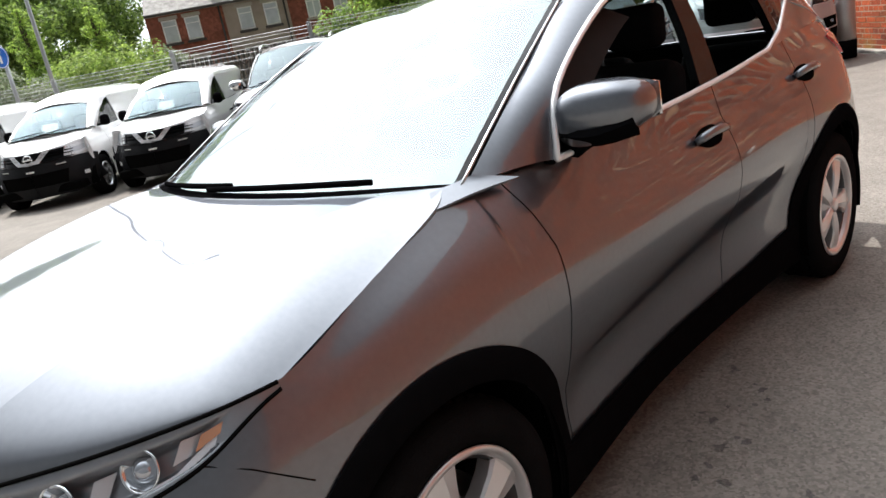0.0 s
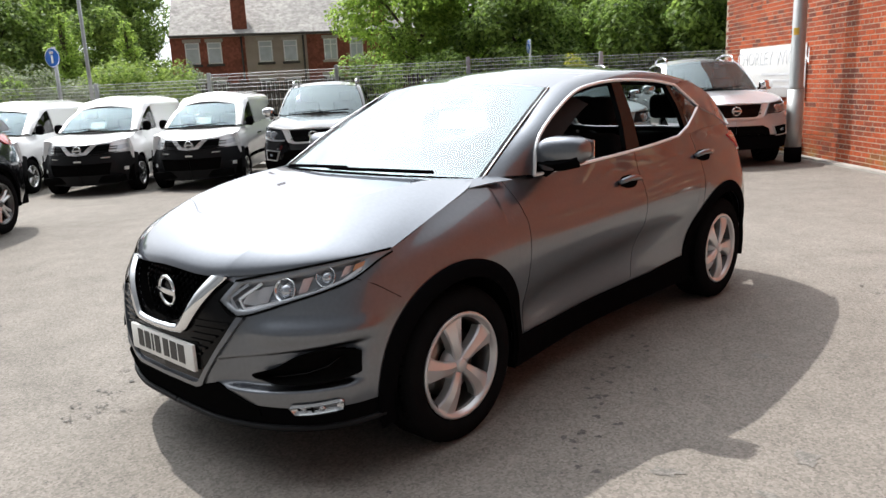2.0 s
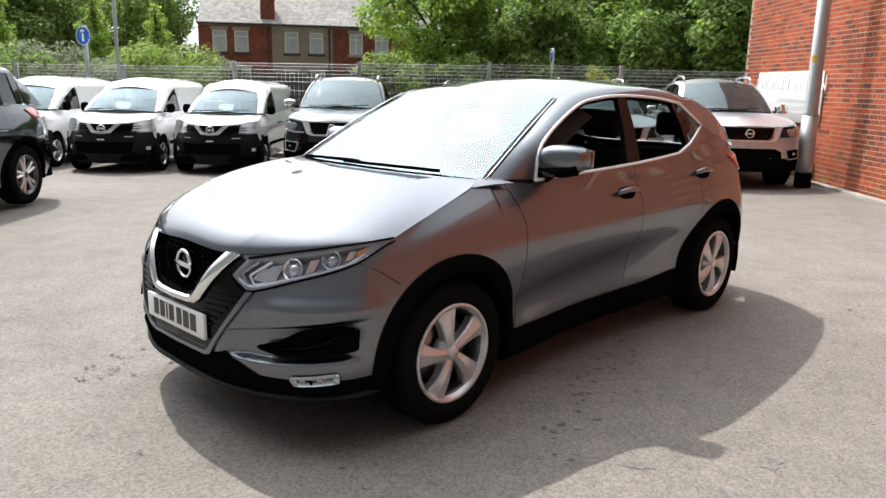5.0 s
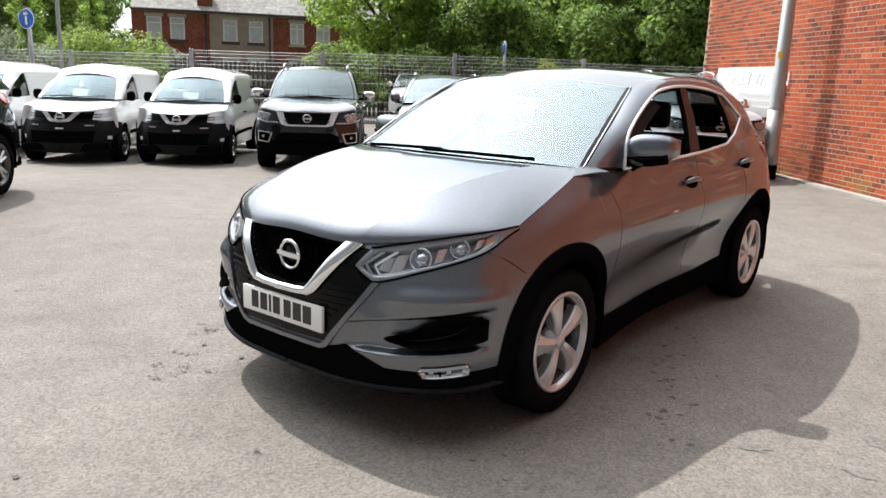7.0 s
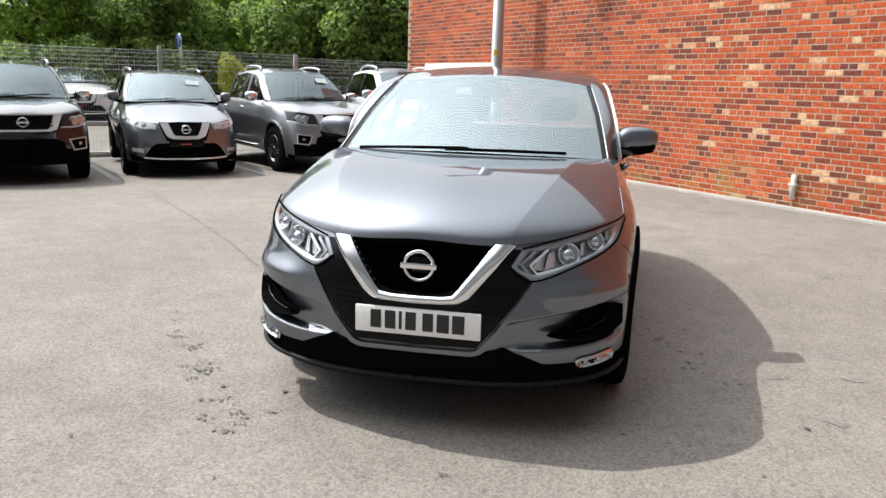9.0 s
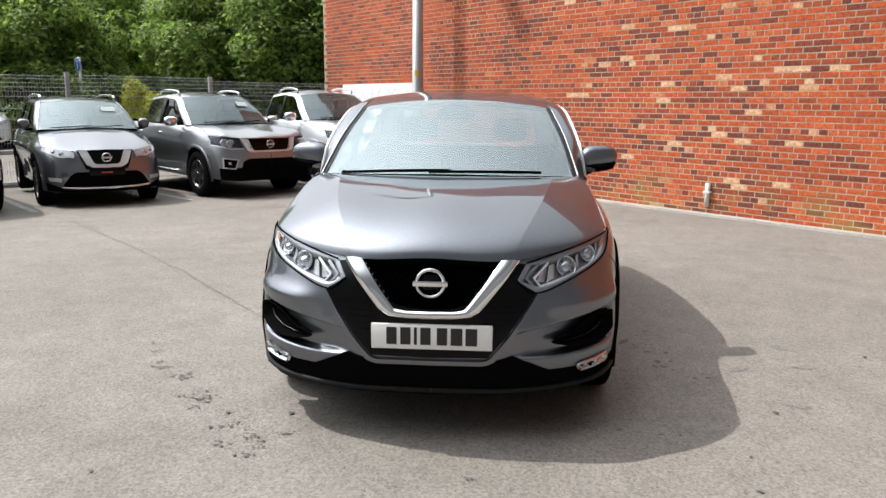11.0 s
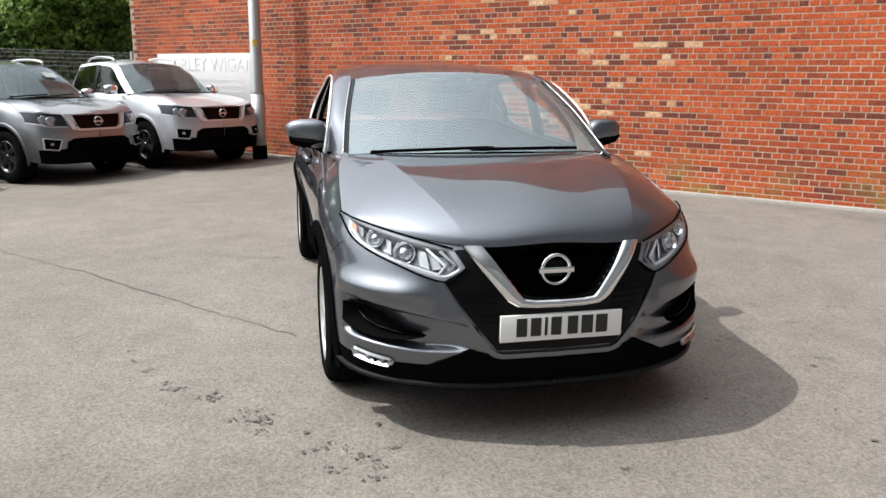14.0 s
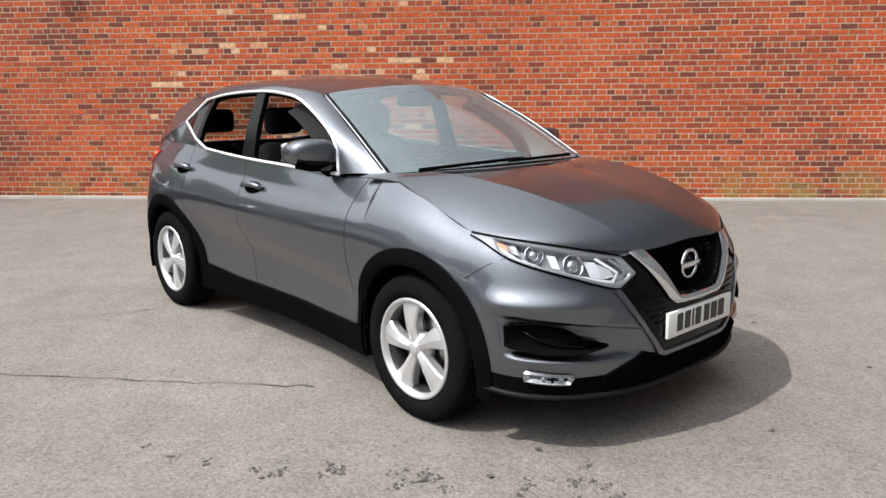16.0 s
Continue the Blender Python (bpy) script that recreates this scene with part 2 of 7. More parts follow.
def sheet(fn, us, vs, skirt=0.0, inward=None):
    """Vertices and faces of the surface fn(u, v), with a rim of depth skirt turned inward (towards the point inward)."""
    nu, nv = len(us), len(vs)
    grid = [[Vector(fn(u, v)) for v in vs] for u in us]
    verts = [p for row in grid for p in row]
    faces = [(i * nv + j, (i + 1) * nv + j, (i + 1) * nv + j + 1, i * nv + j + 1) for i in range(nu - 1) for j in range(nv - 1)]
    if skirt:
        rim = [(i, 0) for i in range(nu)] + [(nu - 1, j) for j in range(1, nv)] + [(i, nv - 1) for i in range(nu - 2, -1, -1)] + [(0, j) for j in range(nv - 2, 0, -1)]
        base = len(verts)
        centre = Vector(inward) if inward is not None else Vector((0, 0, 0.6))
        for i, j in rim:
            a = grid[min(i + 1, nu - 1)][j] - grid[max(i - 1, 0)][j]
            b = grid[i][min(j + 1, nv - 1)] - grid[i][max(j - 1, 0)]
            nrm = a.cross(b)
            nrm = nrm.normalized() if nrm.length > 1e-9 else (grid[i][j] - centre).normalized()
            if nrm.dot(grid[i][j] - centre) < 0:
                nrm = -nrm
            verts += [grid[i][j], grid[i][j] - nrm * skirt]
        k = len(rim)
        faces += [(base + 2 * q, base + 2 * ((q + 1) % k), base + 2 * ((q + 1) % k) + 1, base + 2 * q + 1) for q in range(k)]
    return verts, faces


def tube(points, radius, sides=8, closed=False, flat=1.0, up=(0, 0, 1)):
    """Vertices and faces of a round bar along the points."""
    pts = [Vector(p) for p in points]
    n = len(pts)
    verts, faces = [], []
    for i, p in enumerate(pts):
        a = pts[(i - 1) % n] if closed or i else p
        b = pts[(i + 1) % n] if closed or i < n - 1 else p
        d = (b - a).normalized()
        s = d.cross(Vector(up))
        s = s.normalized() if s.length > 1e-5 else Vector((1, 0, 0))
        w = s.cross(d)
        r = radius[i] if isinstance(radius, (list, tuple)) else radius
        verts += [p + (s * math.cos(2 * math.pi * k / sides) * flat + w * math.sin(2 * math.pi * k / sides)) * r for k in range(sides)]
    for i in range(n if closed else n - 1):
        for k in range(sides):
            a, b = i * sides, ((i + 1) % n) * sides
            faces.append((a + k, a + (k + 1) % sides, b + (k + 1) % sides, b + k))
    if not closed:
        faces += [tuple(range(sides))[::-1], tuple(range((n - 1) * sides, n * sides))]
    return verts, faces


def flipped(verts, side):
    return [Vector((v[0] * side, v[1], v[2])) for v in verts]


def block(x0, x1, y0, y1, z0, z1, bevel=0.01, seg=2):
    bm = bmesh.new()
    bmesh.ops.create_cube(bm, size=1)
    bmesh.ops.scale(bm, vec=(x1 - x0, y1 - y0, z1 - z0), verts=bm.verts)
    bmesh.ops.translate(bm, vec=((x0 + x1) / 2, (y0 + y1) / 2, (z0 + z1) / 2), verts=bm.verts)
    if bevel:
        bmesh.ops.bevel(bm, geom=bm.edges[:], offset=bevel, segments=seg, profile=0.5, affect="EDGES")
    return bm


def lathe(profile, n=48):
    """Vertices and faces of a profile of (x, r) turned round the x axis."""
    verts = [Vector((x, r * math.cos(2 * math.pi * k / n), r * math.sin(2 * math.pi * k / n))) for x, r in profile for k in range(n)]
    faces = [(i * n + k, i * n + (k + 1) % n, (i + 1) * n + (k + 1) % n, (i + 1) * n + k) for i in range(len(profile) - 1) for k in range(n)]
    return verts, faces

# ---- vehicles: a body shell from five rows of curves ----


class Shell:
    """The lower body of a vehicle: five curves, from the sill to the belt line, each from the nose's middle round the left side to the tail's middle."""

    def __init__(self, rows, wheels, radius, shape=None):
        self.rows, self.wheels, self.radius = rows, wheels, radius
        self.last = len(rows[0]) - 1
        self.kept = {}
        self.shape = shape

    def at(self, u, v):
        if u not in self.kept:
            self.kept[u] = [spline(row, u) for row in self.rows]
        p = spline(self.kept[u], v)
        return self.shape(p) if self.shape else p

    def u_of(self, y, v=2.0, lo=2.5, hi=None):
        """The column whose point at height v has that y, on the side."""
        hi = self.last - 1.5 if hi is None else hi
        for _ in range(22):
            mid = (lo + hi) / 2
            if self.at(mid, v).y < y:
                lo = mid
            else:
                hi = mid
        return (lo + hi) / 2

    def low(self, u):
        """The lowest v of the body at that column: the sill, or the edge of a wheel arch."""
        best = 0.0
        for wy, wz in self.wheels:
            if abs(self.at(u, 1.0).y - wy) > self.radius * 1.15:
                continue
            v = 4.0
            while v > 0:
                p = self.at(u, v)
                if math.hypot(p.y - wy, p.z - wz) < self.radius:
                    best = max(best, v)
                    break
                v -= 0.01
        return best

    def columns(self, y0, y1, gap=0.0):
        """Columns between two places along the side, close together round the wheel arches."""
        ys = set(steps(y0 + gap, y1 - gap, max(2, int(abs(y1 - y0) / 0.05))))
        for wy, wz in self.wheels:
            for k in range(-30, 31):
                y = wy + (self.radius + 0.002) * math.sin(math.pi / 2 * k / 30)
                if y0 + gap < y < y1 - gap:
                    ys.add(y)
        return [self.u_of(y) for y in sorted(ys)]

    def panel(self, us, side, skirt=0.012, vtop=4.0, vlow=None, nv=22):
        """A piece of the shell between its lower edge and vtop."""
        lows = {u: (self.low(u) if vlow is None else max(vlow, self.low(u))) for u in us}
        verts, faces = sheet(lambda u, f: self.at(u, lows[u] + (vtop - lows[u]) * f), us, steps(0, 1, nv), skirt)
        return flipped(verts, side), faces

    def front(self, x, z, out=0.0):
        """The point of the nose at that place across and height."""
        x = abs(x)
        u, v = 2.0, 2.0
        for _ in range(40):
            p = self.at(u, v)
            if abs(x - p.x) + abs(z - p.z) < 2e-5:
                break
            du = self.at(u + 0.01, v) - p
            dv = self.at(u, v + 0.01) - p
            a, b, c, d = du.x, dv.x, du.z, dv.z
            det = a * d - b * c
            if abs(det) < 1e-12:
                break
            ex, ez = x - p.x, z - p.z
            u += max(-0.4, min(0.4, 0.01 * (d * ex - b * ez) / det * 0.8))
            v += max(-0.4, min(0.4, 0.01 * (a * ez - c * ex) / det * 0.8))
            u, v = max(-0.001, min(u, 5.2)), max(-0.3, min(v, 4.2))
        p = self.at(u, v)
        n = (self.at(u + 0.01, v) - self.at(u - 0.01, v)).cross(self.at(u, v + 0.01) - self.at(u, v - 0.01))
        n = n.normalized() if n.length > 1e-9 else Vector((0, -1, 0))
        if n.y > 0 and u < 3 or n.x < 0 and u >= 3:
            n = -n
        return p + n * out

    def side(self, y, z, out=0.0):
        u = self.u_of(y)
        v = 2.0
        for _ in range(30):
            p, q = self.at(u, v), self.at(u, v + 0.01)
            if abs(q.z - p.z) < 1e-9:
                break
            v = max(-0.2, min(4.1, v + 0.01 * (z - p.z) / (q.z - p.z)))
        u = self.u_of(y, max(0.0, min(4.0, v)))
        p = self.at(u, v)
        n = (self.at(u + 0.01, v) - self.at(u - 0.01, v)).cross(self.at(u, v + 0.01) - self.at(u, v - 0.01)).normalized()
        if n.x < 0:
            n = -n
        return p + n * out


def poly(points, f):
    """The point at the share f of a line through the points (straight pieces)."""
    pts = [Vector(p) for p in points]
    lens = [(b - a).length for a, b in zip(pts, pts[1:])]
    d = f * sum(lens)
    for a, b, k in zip(pts, pts[1:], lens):
        if d <= k:
            return a.lerp(b, d / k if k else 0)
        d -= k
    return pts[-1]


def smooth_poly(points, f):
    return spline(points, f * (len(points) - 1))


def on_nose(shell, top, bottom, side, n=24, m=8, out=0.004, skirt=0.02, curve=poly):
    """A patch that lies on the nose between two lines of (x, z)."""
    top3, bot3 = [(p[0], 0, p[1]) for p in top], [(p[0], 0, p[1]) for p in bottom]

    def fn(a, b):
        q = curve(top3, a).lerp(curve(bot3, a), b)
        p = shell.front(q.x, q.z, out(a, b) if callable(out) else out)
        return Vector((math.copysign(p.x, q.x) if abs(q.x) > 1e-6 else 0.0, p.y, p.z))
    verts, faces = sheet(fn, steps(0, 1, n), steps(0, 1, m), skirt, (0, -1.2, 0.5))
    return flipped(verts, side), faces


def on_side(shell, top, bottom, side, n=24, m=8, out=0.004, skirt=0.015, curve=poly):
    """A patch that lies on the flank between two lines of (y, z)."""
    top3, bot3 = [(0, *p) for p in top], [(0, *p) for p in bottom]

    def fn(a, b):
        q = curve(top3, a).lerp(curve(bot3, a), b)
        return shell.side(q.y, q.z, out)
    verts, faces = sheet(fn, steps(0, 1, n), steps(0, 1, m), skirt, (0, 0, 0.5))
    return flipped(verts, side), faces


def arch_trim(shell, wy, wz, r0, r1, side, out, lo=-0.42, hi=3.56):
    """A band of cladding round a wheel arch; the angles run from the front of the arch over the top to its back."""
    def fn(a, r):
        y, z = wy - r * math.cos(a), wz + r * math.sin(a)
        p = shell.side(y, max(z, 0.2), out * (1 if r0 < r < r1 else 0.55))
        return Vector((p.x, y, z))
    verts, faces = sheet(fn, steps(lo, hi, 44), [r0, r0 + 0.012, (r0 + r1) / 2, r1 - 0.008, r1], 0.03, (0, wy, wz))
    return flipped(verts, side), faces


def ribbon(a, b, n=30, m=6, skirt=0.0, curve=smooth_poly, bulge=(0, 0, 0), inward=None):
    """A surface between two curves of points in space."""
    def fn(s, t):
        return curve(a, s).lerp(curve(b, s), t) + Vector(bulge) * (4 * t * (1 - t))
    return sheet(fn, steps(0, 1, n), steps(0, 1, m), skirt, inward)


def across(line, crown, n=24, m=20, skirt=0.0, lean=0.0, inward=None):
    """A crowned surface from a curve on the left to its mirror image: crown lifts the middle, lean brings it forward."""
    def fn(s, t):
        p = smooth_poly(line, s)
        x = p.x * (1 - 2 * t)
        k = 1 - (1 - 2 * t) ** 2
        c = crown(s) if callable(crown) else crown
        f = lean(s) if callable(lean) else lean
        return Vector((x, p.y - f * k, p.z + c * k))
    return sheet(fn, steps(0, 1, n), steps(0, 1, m), skirt, inward)


# ---- wheels ----


def make_wheel(owner, x, y, z, radius, rim, width, side, spokes="five", mat=ALLOY, name="wheel", twist=0.0):
    """A wheel: tyre, rim with spokes, hub cap, nuts, brake disc. x is the outer face."""
    w = new(name)
    w.parent = owner
    w.matrix_local = pose(x * side, y, z, 0, 0, 0 if side > 0 else 180)
    h = width
    tyre = [(-h * 0.5 - 0.0, rim + 0.004), (-0.012, rim + 0.006), (0.004, rim + 0.02), (0.012, rim + (radius - rim) * 0.45), (0.004, radius - 0.028), (-0.008, radius - 0.008), (-0.026, radius),
            *[(-h * q, radius + 0.002 - (0.007 if g else 0.0)) for q, g in ((0.22, 0), (0.225, 1), (0.265, 1), (0.27, 0), (0.42, 0), (0.425, 1), (0.475, 1), (0.48, 0), (0.62, 0), (0.625, 1), (0.665, 1), (0.67, 0), (0.80, 0))], (-h + 0.026, radius), (-h + 0.006, radius - 0.012), (-h, rim + 0.02), (-h + 0.01, rim)]
    v, f = lathe(tyre, 64)
    t = mesh("tyre", v, f, TYRE, w)
    if spokes == "five":
        # shoulder and middle blocks of the tread
        bv, bf = [], []
        for k in range(54):
            a0, a1 = 2 * math.pi * k / 54, 2 * math.pi * (k + 0.72) / 54
            for x0, x1, r0, r1, slant in ((-0.002, -0.040, radius - 0.016, radius + 0.005, 0.0), (-h * 0.285, -h * 0.41, radius, radius + 0.005, 0.04), (-h * 0.49, -h * 0.61, radius, radius + 0.005, -0.04), (-h + 0.040, -h + 0.002, radius + 0.005, radius - 0.016, 0.0)):
                q = len(bv)
                for x, rr, ang in ((x0, r0, a0), (x1, r1, a0 + slant), (x1, r1, a1 + slant), (x0, r0, a1)):
                    bv.append((x, rr * math.sin(ang), rr * math.cos(ang)))
                for x, rr, ang in ((x0, r0 - 0.012, a0), (x1, r1 - 0.012, a0 + slant), (x1, r1 - 0.012, a1 + slant), (x0, r0 - 0.012, a1)):
                    bv.append((x, rr * math.sin(ang), rr * math.cos(ang)))
                bf += [(q, q + 1, q + 2, q + 3), (q, q + 4, q + 5, q + 1), (q + 1, q + 5, q + 6, q + 2), (q + 2, q + 6, q + 7, q + 3), (q + 3, q + 7, q + 4, q)]
        tagged(mesh("tread", bv, bf, TYRE, t, False), "black rubber tread blocks", kind="stuff")
    v, f = lathe([(-0.004, rim + 0.008), (0.003, rim + 0.004), (0.002, rim - 0.008), (-0.014, rim - 0.014), (-0.022, rim - 0.02)], 64)
    r = mesh("rim", v, f, mat, w)
    # barrel always darker than a silver rim, so the gaps between spokes read dark
    v, f = lathe([(-0.022, rim - 0.02), (-0.03, rim - 0.03), (-h * 0.7, rim - 0.035), (-h * 0.95, rim)], 64)
    mesh("barrel", v, f, ALLOY_DARK, r)
    face = -0.012
    if spokes == "five":
        for k in range(5):
            bm = bmesh.new()
            prof = [(0.035, 0.62, 0.0), (0.07, 0.40, 0.004), (0.12, 0.30, 0.006), (0.17, 0.29, 0.002), (rim - 0.018, 0.31, -0.006), (rim - 0.002, 0.33, -0.004)]
            prof = [(q * rim / 0.23 if i > 2 else q, a, d) for i, (q, a, d) in enumerate(prof)]
            rows = []
            for q, a, d in prof:
                row = []
                for s, lift in ((-1, -0.010), (-0.86, -0.002), (0.12, 0.007), (0.86, -0.002), (1, -0.010)):
                    ang = a * s + 0.16 * q / rim
                    row.append(bm.verts.new((face + d + lift, q * math.sin(ang), q * math.cos(ang))))
                rows.append(row)
            for a, b in zip(rows, rows[1:]):
                for i in range(4):
                    bm.faces.new((a[i], a[i + 1], b[i + 1], b[i]))
            edge = [e for e in bm.edges if len(e.link_faces) == 1]
            ret = bmesh.ops.extrude_edge_only(bm, edges=edge)
            for q in ret["geom"]:
                if isinstance(q, bmesh.types.BMVert):
                    q.co.x -= 0.04
                    q.co.y *= 0.93
            bmesh.ops.rotate(bm, cent=(0, 0, 0), matrix=Matrix.Rotation(2 * math.pi * k / 5 + twist, 3, "X"), verts=bm.verts)
            part("spoke", bm, mat, r, angle=11)
    else:
        count = 10 if spokes == "ten" else 6
        for k in range(count):
            bm = bmesh.new()
            # ten spokes stand in five pairs
            a0 = 2 * math.pi * (k // 2) / 5 + (0.19 if k % 2 else -0.19) + twist if spokes == "ten" else 2 * math.pi * k / count + twist
            hw = 0.017 if spokes == "ten" else 0.04
            c = [(0.04, hw * 1.5), (rim * 0.55, hw), (rim - 0.012, hw * 1.35)]
            rows = [[bm.verts.new((face - (0.012 if abs(s) > 0.5 else 0), s * wd, q)) for s in (-1, 0, 1)] for q, wd in c]
            for a, b in zip(rows, rows[1:]):
                for i in range(2):
                    bm.faces.new((a[i], a[i + 1], b[i + 1], b[i]))
            ret = bmesh.ops.extrude_edge_only(bm, edges=[e for e in bm.edges if len(e.link_faces) == 1])
            for q in ret["geom"]:
                if isinstance(q, bmesh.types.BMVert):
                    q.co.x -= 0.03
            bmesh.ops.rotate(bm, cent=(0, 0, 0), matrix=Matrix.Rotation(a0, 3, "X"), verts=bm.verts)
            part("spoke", bm, ALLOY if spokes == "ten" else mat, r, angle=25)
    v, f = lathe([(face + 0.012, 0.0005), (face + 0.012, 0.024), (face + 0.008, 0.03), (face - 0.006, 0.036), (face - 0.02, 0.07), (face - 0.06, 0.075)], 32)
    mesh("hub_cap", v, f, mat, r)
    for k in range(5):
        a = 2 * math.pi * (k + 0.5) / 5 + twist
        v, f = tube([(face - 0.03, 0.056 * math.sin(a), 0.056 * math.cos(a)), (face - 0.004, 0.056 * math.sin(a), 0.056 * math.cos(a))], 0.010, 6)
        mesh("wheel_nut", v, f, GLOSS_BLACK, r, False)
    v, f = lathe([(-0.085, 0.07), (-0.083, rim * 0.68), (-0.10, rim * 0.68), (-0.10, 0.07)], 40)
    mesh("brake_disc", v, f, ALLOY_DARK if spokes == "ten" else STEEL, w)
    v, f = lathe([(-h * 0.98, 0.001), (-h * 0.98, rim - 0.01)], 32)
    mesh("wheel_back", v, f, DARK, w)
    return w

# ---- the grey crossover ----
CAR_ROWS = (
    [(0, -2.155, 0.225), (0.34, -2.14, 0.228), (0.62, -2.04, 0.235), (0.79, -1.88, 0.245), (0.86, -1.66, 0.26), (0.88, -1.323, 0.26), (0.85, -0.95, 0.23),
     (0.772, -0.3, 0.22), (0.772, 0.3, 0.22), (0.805, 0.8, 0.23), (0.87, 1.3, 0.26), (0.80, 1.78, 0.27), (0.55, 2.05, 0.30), (0, 2.12, 0.30)],
    [(0, -2.20, 0.43), (0.34, -2.18, 0.43), (0.63, -2.075, 0.425), (0.805, -1.90, 0.42), (0.88, -1.65, 0.44), (0.895, -1.323, 0.50), (0.856, -0.95, 0.46),
     (0.812, -0.3, 0.47), (0.812, 0.3, 0.475), (0.828, 0.8, 0.48), (0.893, 1.3, 0.50), (0.83, 1.80, 0.45), (0.57, 2.12, 0.45), (0, 2.19, 0.45)],
    [(0, -2.20, 0.60), (0.33, -2.17, 0.60), (0.62, -2.055, 0.60), (0.797, -1.875, 0.61), (0.878, -1.62, 0.64), (0.902, -1.323, 0.72), (0.896, -0.95, 0.745),
     (0.892, -0.3, 0.76), (0.892, 0.3, 0.775), (0.895, 0.8, 0.79), (0.903, 1.3, 0.80), (0.835, 1.80, 0.70), (0.57, 2.11, 0.68), (0, 2.18, 0.68)],
    [(0, -2.175, 0.735), (0.32, -2.145, 0.735), (0.60, -2.02, 0.74), (0.772, -1.84, 0.765), (0.852, -1.62, 0.80), (0.868, -1.323, 0.885), (0.858, -0.95, 0.925),
     (0.845, -0.3, 0.945), (0.845, 0.3, 0.965), (0.845, 0.8, 0.985), (0.85, 1.3, 1.0), (0.79, 1.75, 0.98), (0.55, 2.04, 0.95), (0, 2.13, 0.95)],
    [(0, -2.13, 0.835), (0.31, -2.10, 0.822), (0.58, -1.965, 0.85), (0.735, -1.80, 0.878), (0.808, -1.62, 0.902), (0.79, -1.323, 1.00), (0.755, -1.0, 1.072),
     (0.808, -0.3, 1.075), (0.812, 0.3, 1.095), (0.80, 0.8, 1.122), (0.775, 1.3, 1.15), (0.70, 1.75, 1.14), (0.5, 2.0, 1.10), (0, 2.08, 1.10)],
)
HUB = 0.335


def ease(a, b, t):
    t = max(0.0, min(1.0, (t - a) / (b - a)))
    return t * t * (3 - 2 * t)


def pressed(p):
    """Pressings of the flanks and the bumper: a hollow low on the doors, a ledge round the side intakes."""
    q = Vector(p)
    if p.y > -0.98:
        mid = 0.50 + 0.085 * (p.y + 0.8)
        share = ease(-0.98, -0.70, p.y) * (1 - ease(0.75, 1.05, p.y))
        q.x -= 0.026 * share * ease(mid + 0.07, mid - 0.01, p.z) * ease(0.30, mid - 0.05, p.z)
        line = 0.90 + 0.045 * (p.y + 0.8)
        q.x -= 0.010 * ease(line - 0.012, line + 0.035, p.z) * (1 - ease(1.4, 1.8, p.y))
    elif p.y < -1.70:
        x = abs(p.x)
        top = 0.515 + 0.16 * (x - 0.36)
        bot = 0.415 + 0.07 * max(0, x - 0.55)
        k = ease(0.30, 0.48, x) * (1 - ease(0.79, 0.845, x)) * (1 - ease(top - 0.012, top + 0.004, p.z)) * ease(bot - 0.018, bot + 0.008, p.z)
        q.y += 0.040 * k
        q.x -= 0.022 * k
        # the swelling of the bumper's corner under the lamp
        swell = 0.024 * math.exp(-((p.z - 0.632) / 0.042) ** 2) * ease(0.47, 0.62, x) * (1 - ease(-1.80, -1.71, p.y))
        q.y -= swell * 0.8
        q.x += swell * 0.5
    return q


LAMP_TOP = [(0.412, 0.808), (0.56, 0.842), (0.68, 0.868), (0.76, 0.885), (0.806, 0.898)]
LAMP_LOW = [(0.370, 0.738), (0.455, 0.686), (0.62, 0.735), (0.765, 0.800), (0.812, 0.885)]
LAMP_RING = [tuple(smooth_poly([(x, 0, z) for x, z in LAMP_TOP], k / 20))[::2] for k in range(21)] + [tuple(smooth_poly([(x, 0, z) for x, z in LAMP_LOW[::-1]], k / 20))[::2] for k in range(21)]


def in_lamp(x, z):
    """True well inside the outline of the headlamp."""
    inside, near = False, 9.0
    for (x0, z0), (x1, z1) in zip(LAMP_RING, LAMP_RING[1:] + LAMP_RING[:1]):
        if (z0 > z) != (z1 > z) and x < x0 + (z - z0) * (x1 - x0) / (z1 - z0):
            inside = not inside
        d2 = (x1 - x0) ** 2 + (z1 - z0) ** 2
        t = max(0.0, min(1.0, ((x - x0) * (x1 - x0) + (z - z0) * (z1 - z0)) / d2)) if d2 else 0.0
        near = min(near, math.hypot(x - x0 - t * (x1 - x0), z - z0 - t * (z1 - z0)))
    return inside and near > 0.009


def in_intake(x, z):
    """True inside the side intake of the bumper."""
    top = poly([(0.53, 0, 0.474), (0.62, 0, 0.502), (0.68, 0, 0.545), (0.74, 0, 0.566), (0.79, 0, 0.562), (0.828, 0, 0.548)], max(0.0, min(1.0, (x - 0.53) / 0.298))).z
    return 0.60 < x < 0.82 and 0.452 < z < top - 0.008


def in_grille(x, z):
    """True inside the bright V."""
    return 0.612 < z < 0.85 and x < 0.150 + (z - 0.622) * 0.77


def with_lamp_hole(vf):
    """Leaves out the faces that lie behind the headlamp and inside the grille."""
    verts, faces = vf
    keep = []
    for q in faces:
        c = sum((Vector(verts[i]) for i in q), Vector()) / len(q)
        if not (c.y < -1.5 and (in_lamp(abs(c.x), c.z) or in_grille(abs(c.x), c.z) or in_intake(abs(c.x), c.z))):
            keep.append(q)
    return verts, keep


car = Shell(CAR_ROWS, ((-1.323, HUB), (1.323, HUB)), 0.392, pressed)
nose = Shell(CAR_ROWS, ((-1.323, HUB), (1.323, HUB)), 0.392)
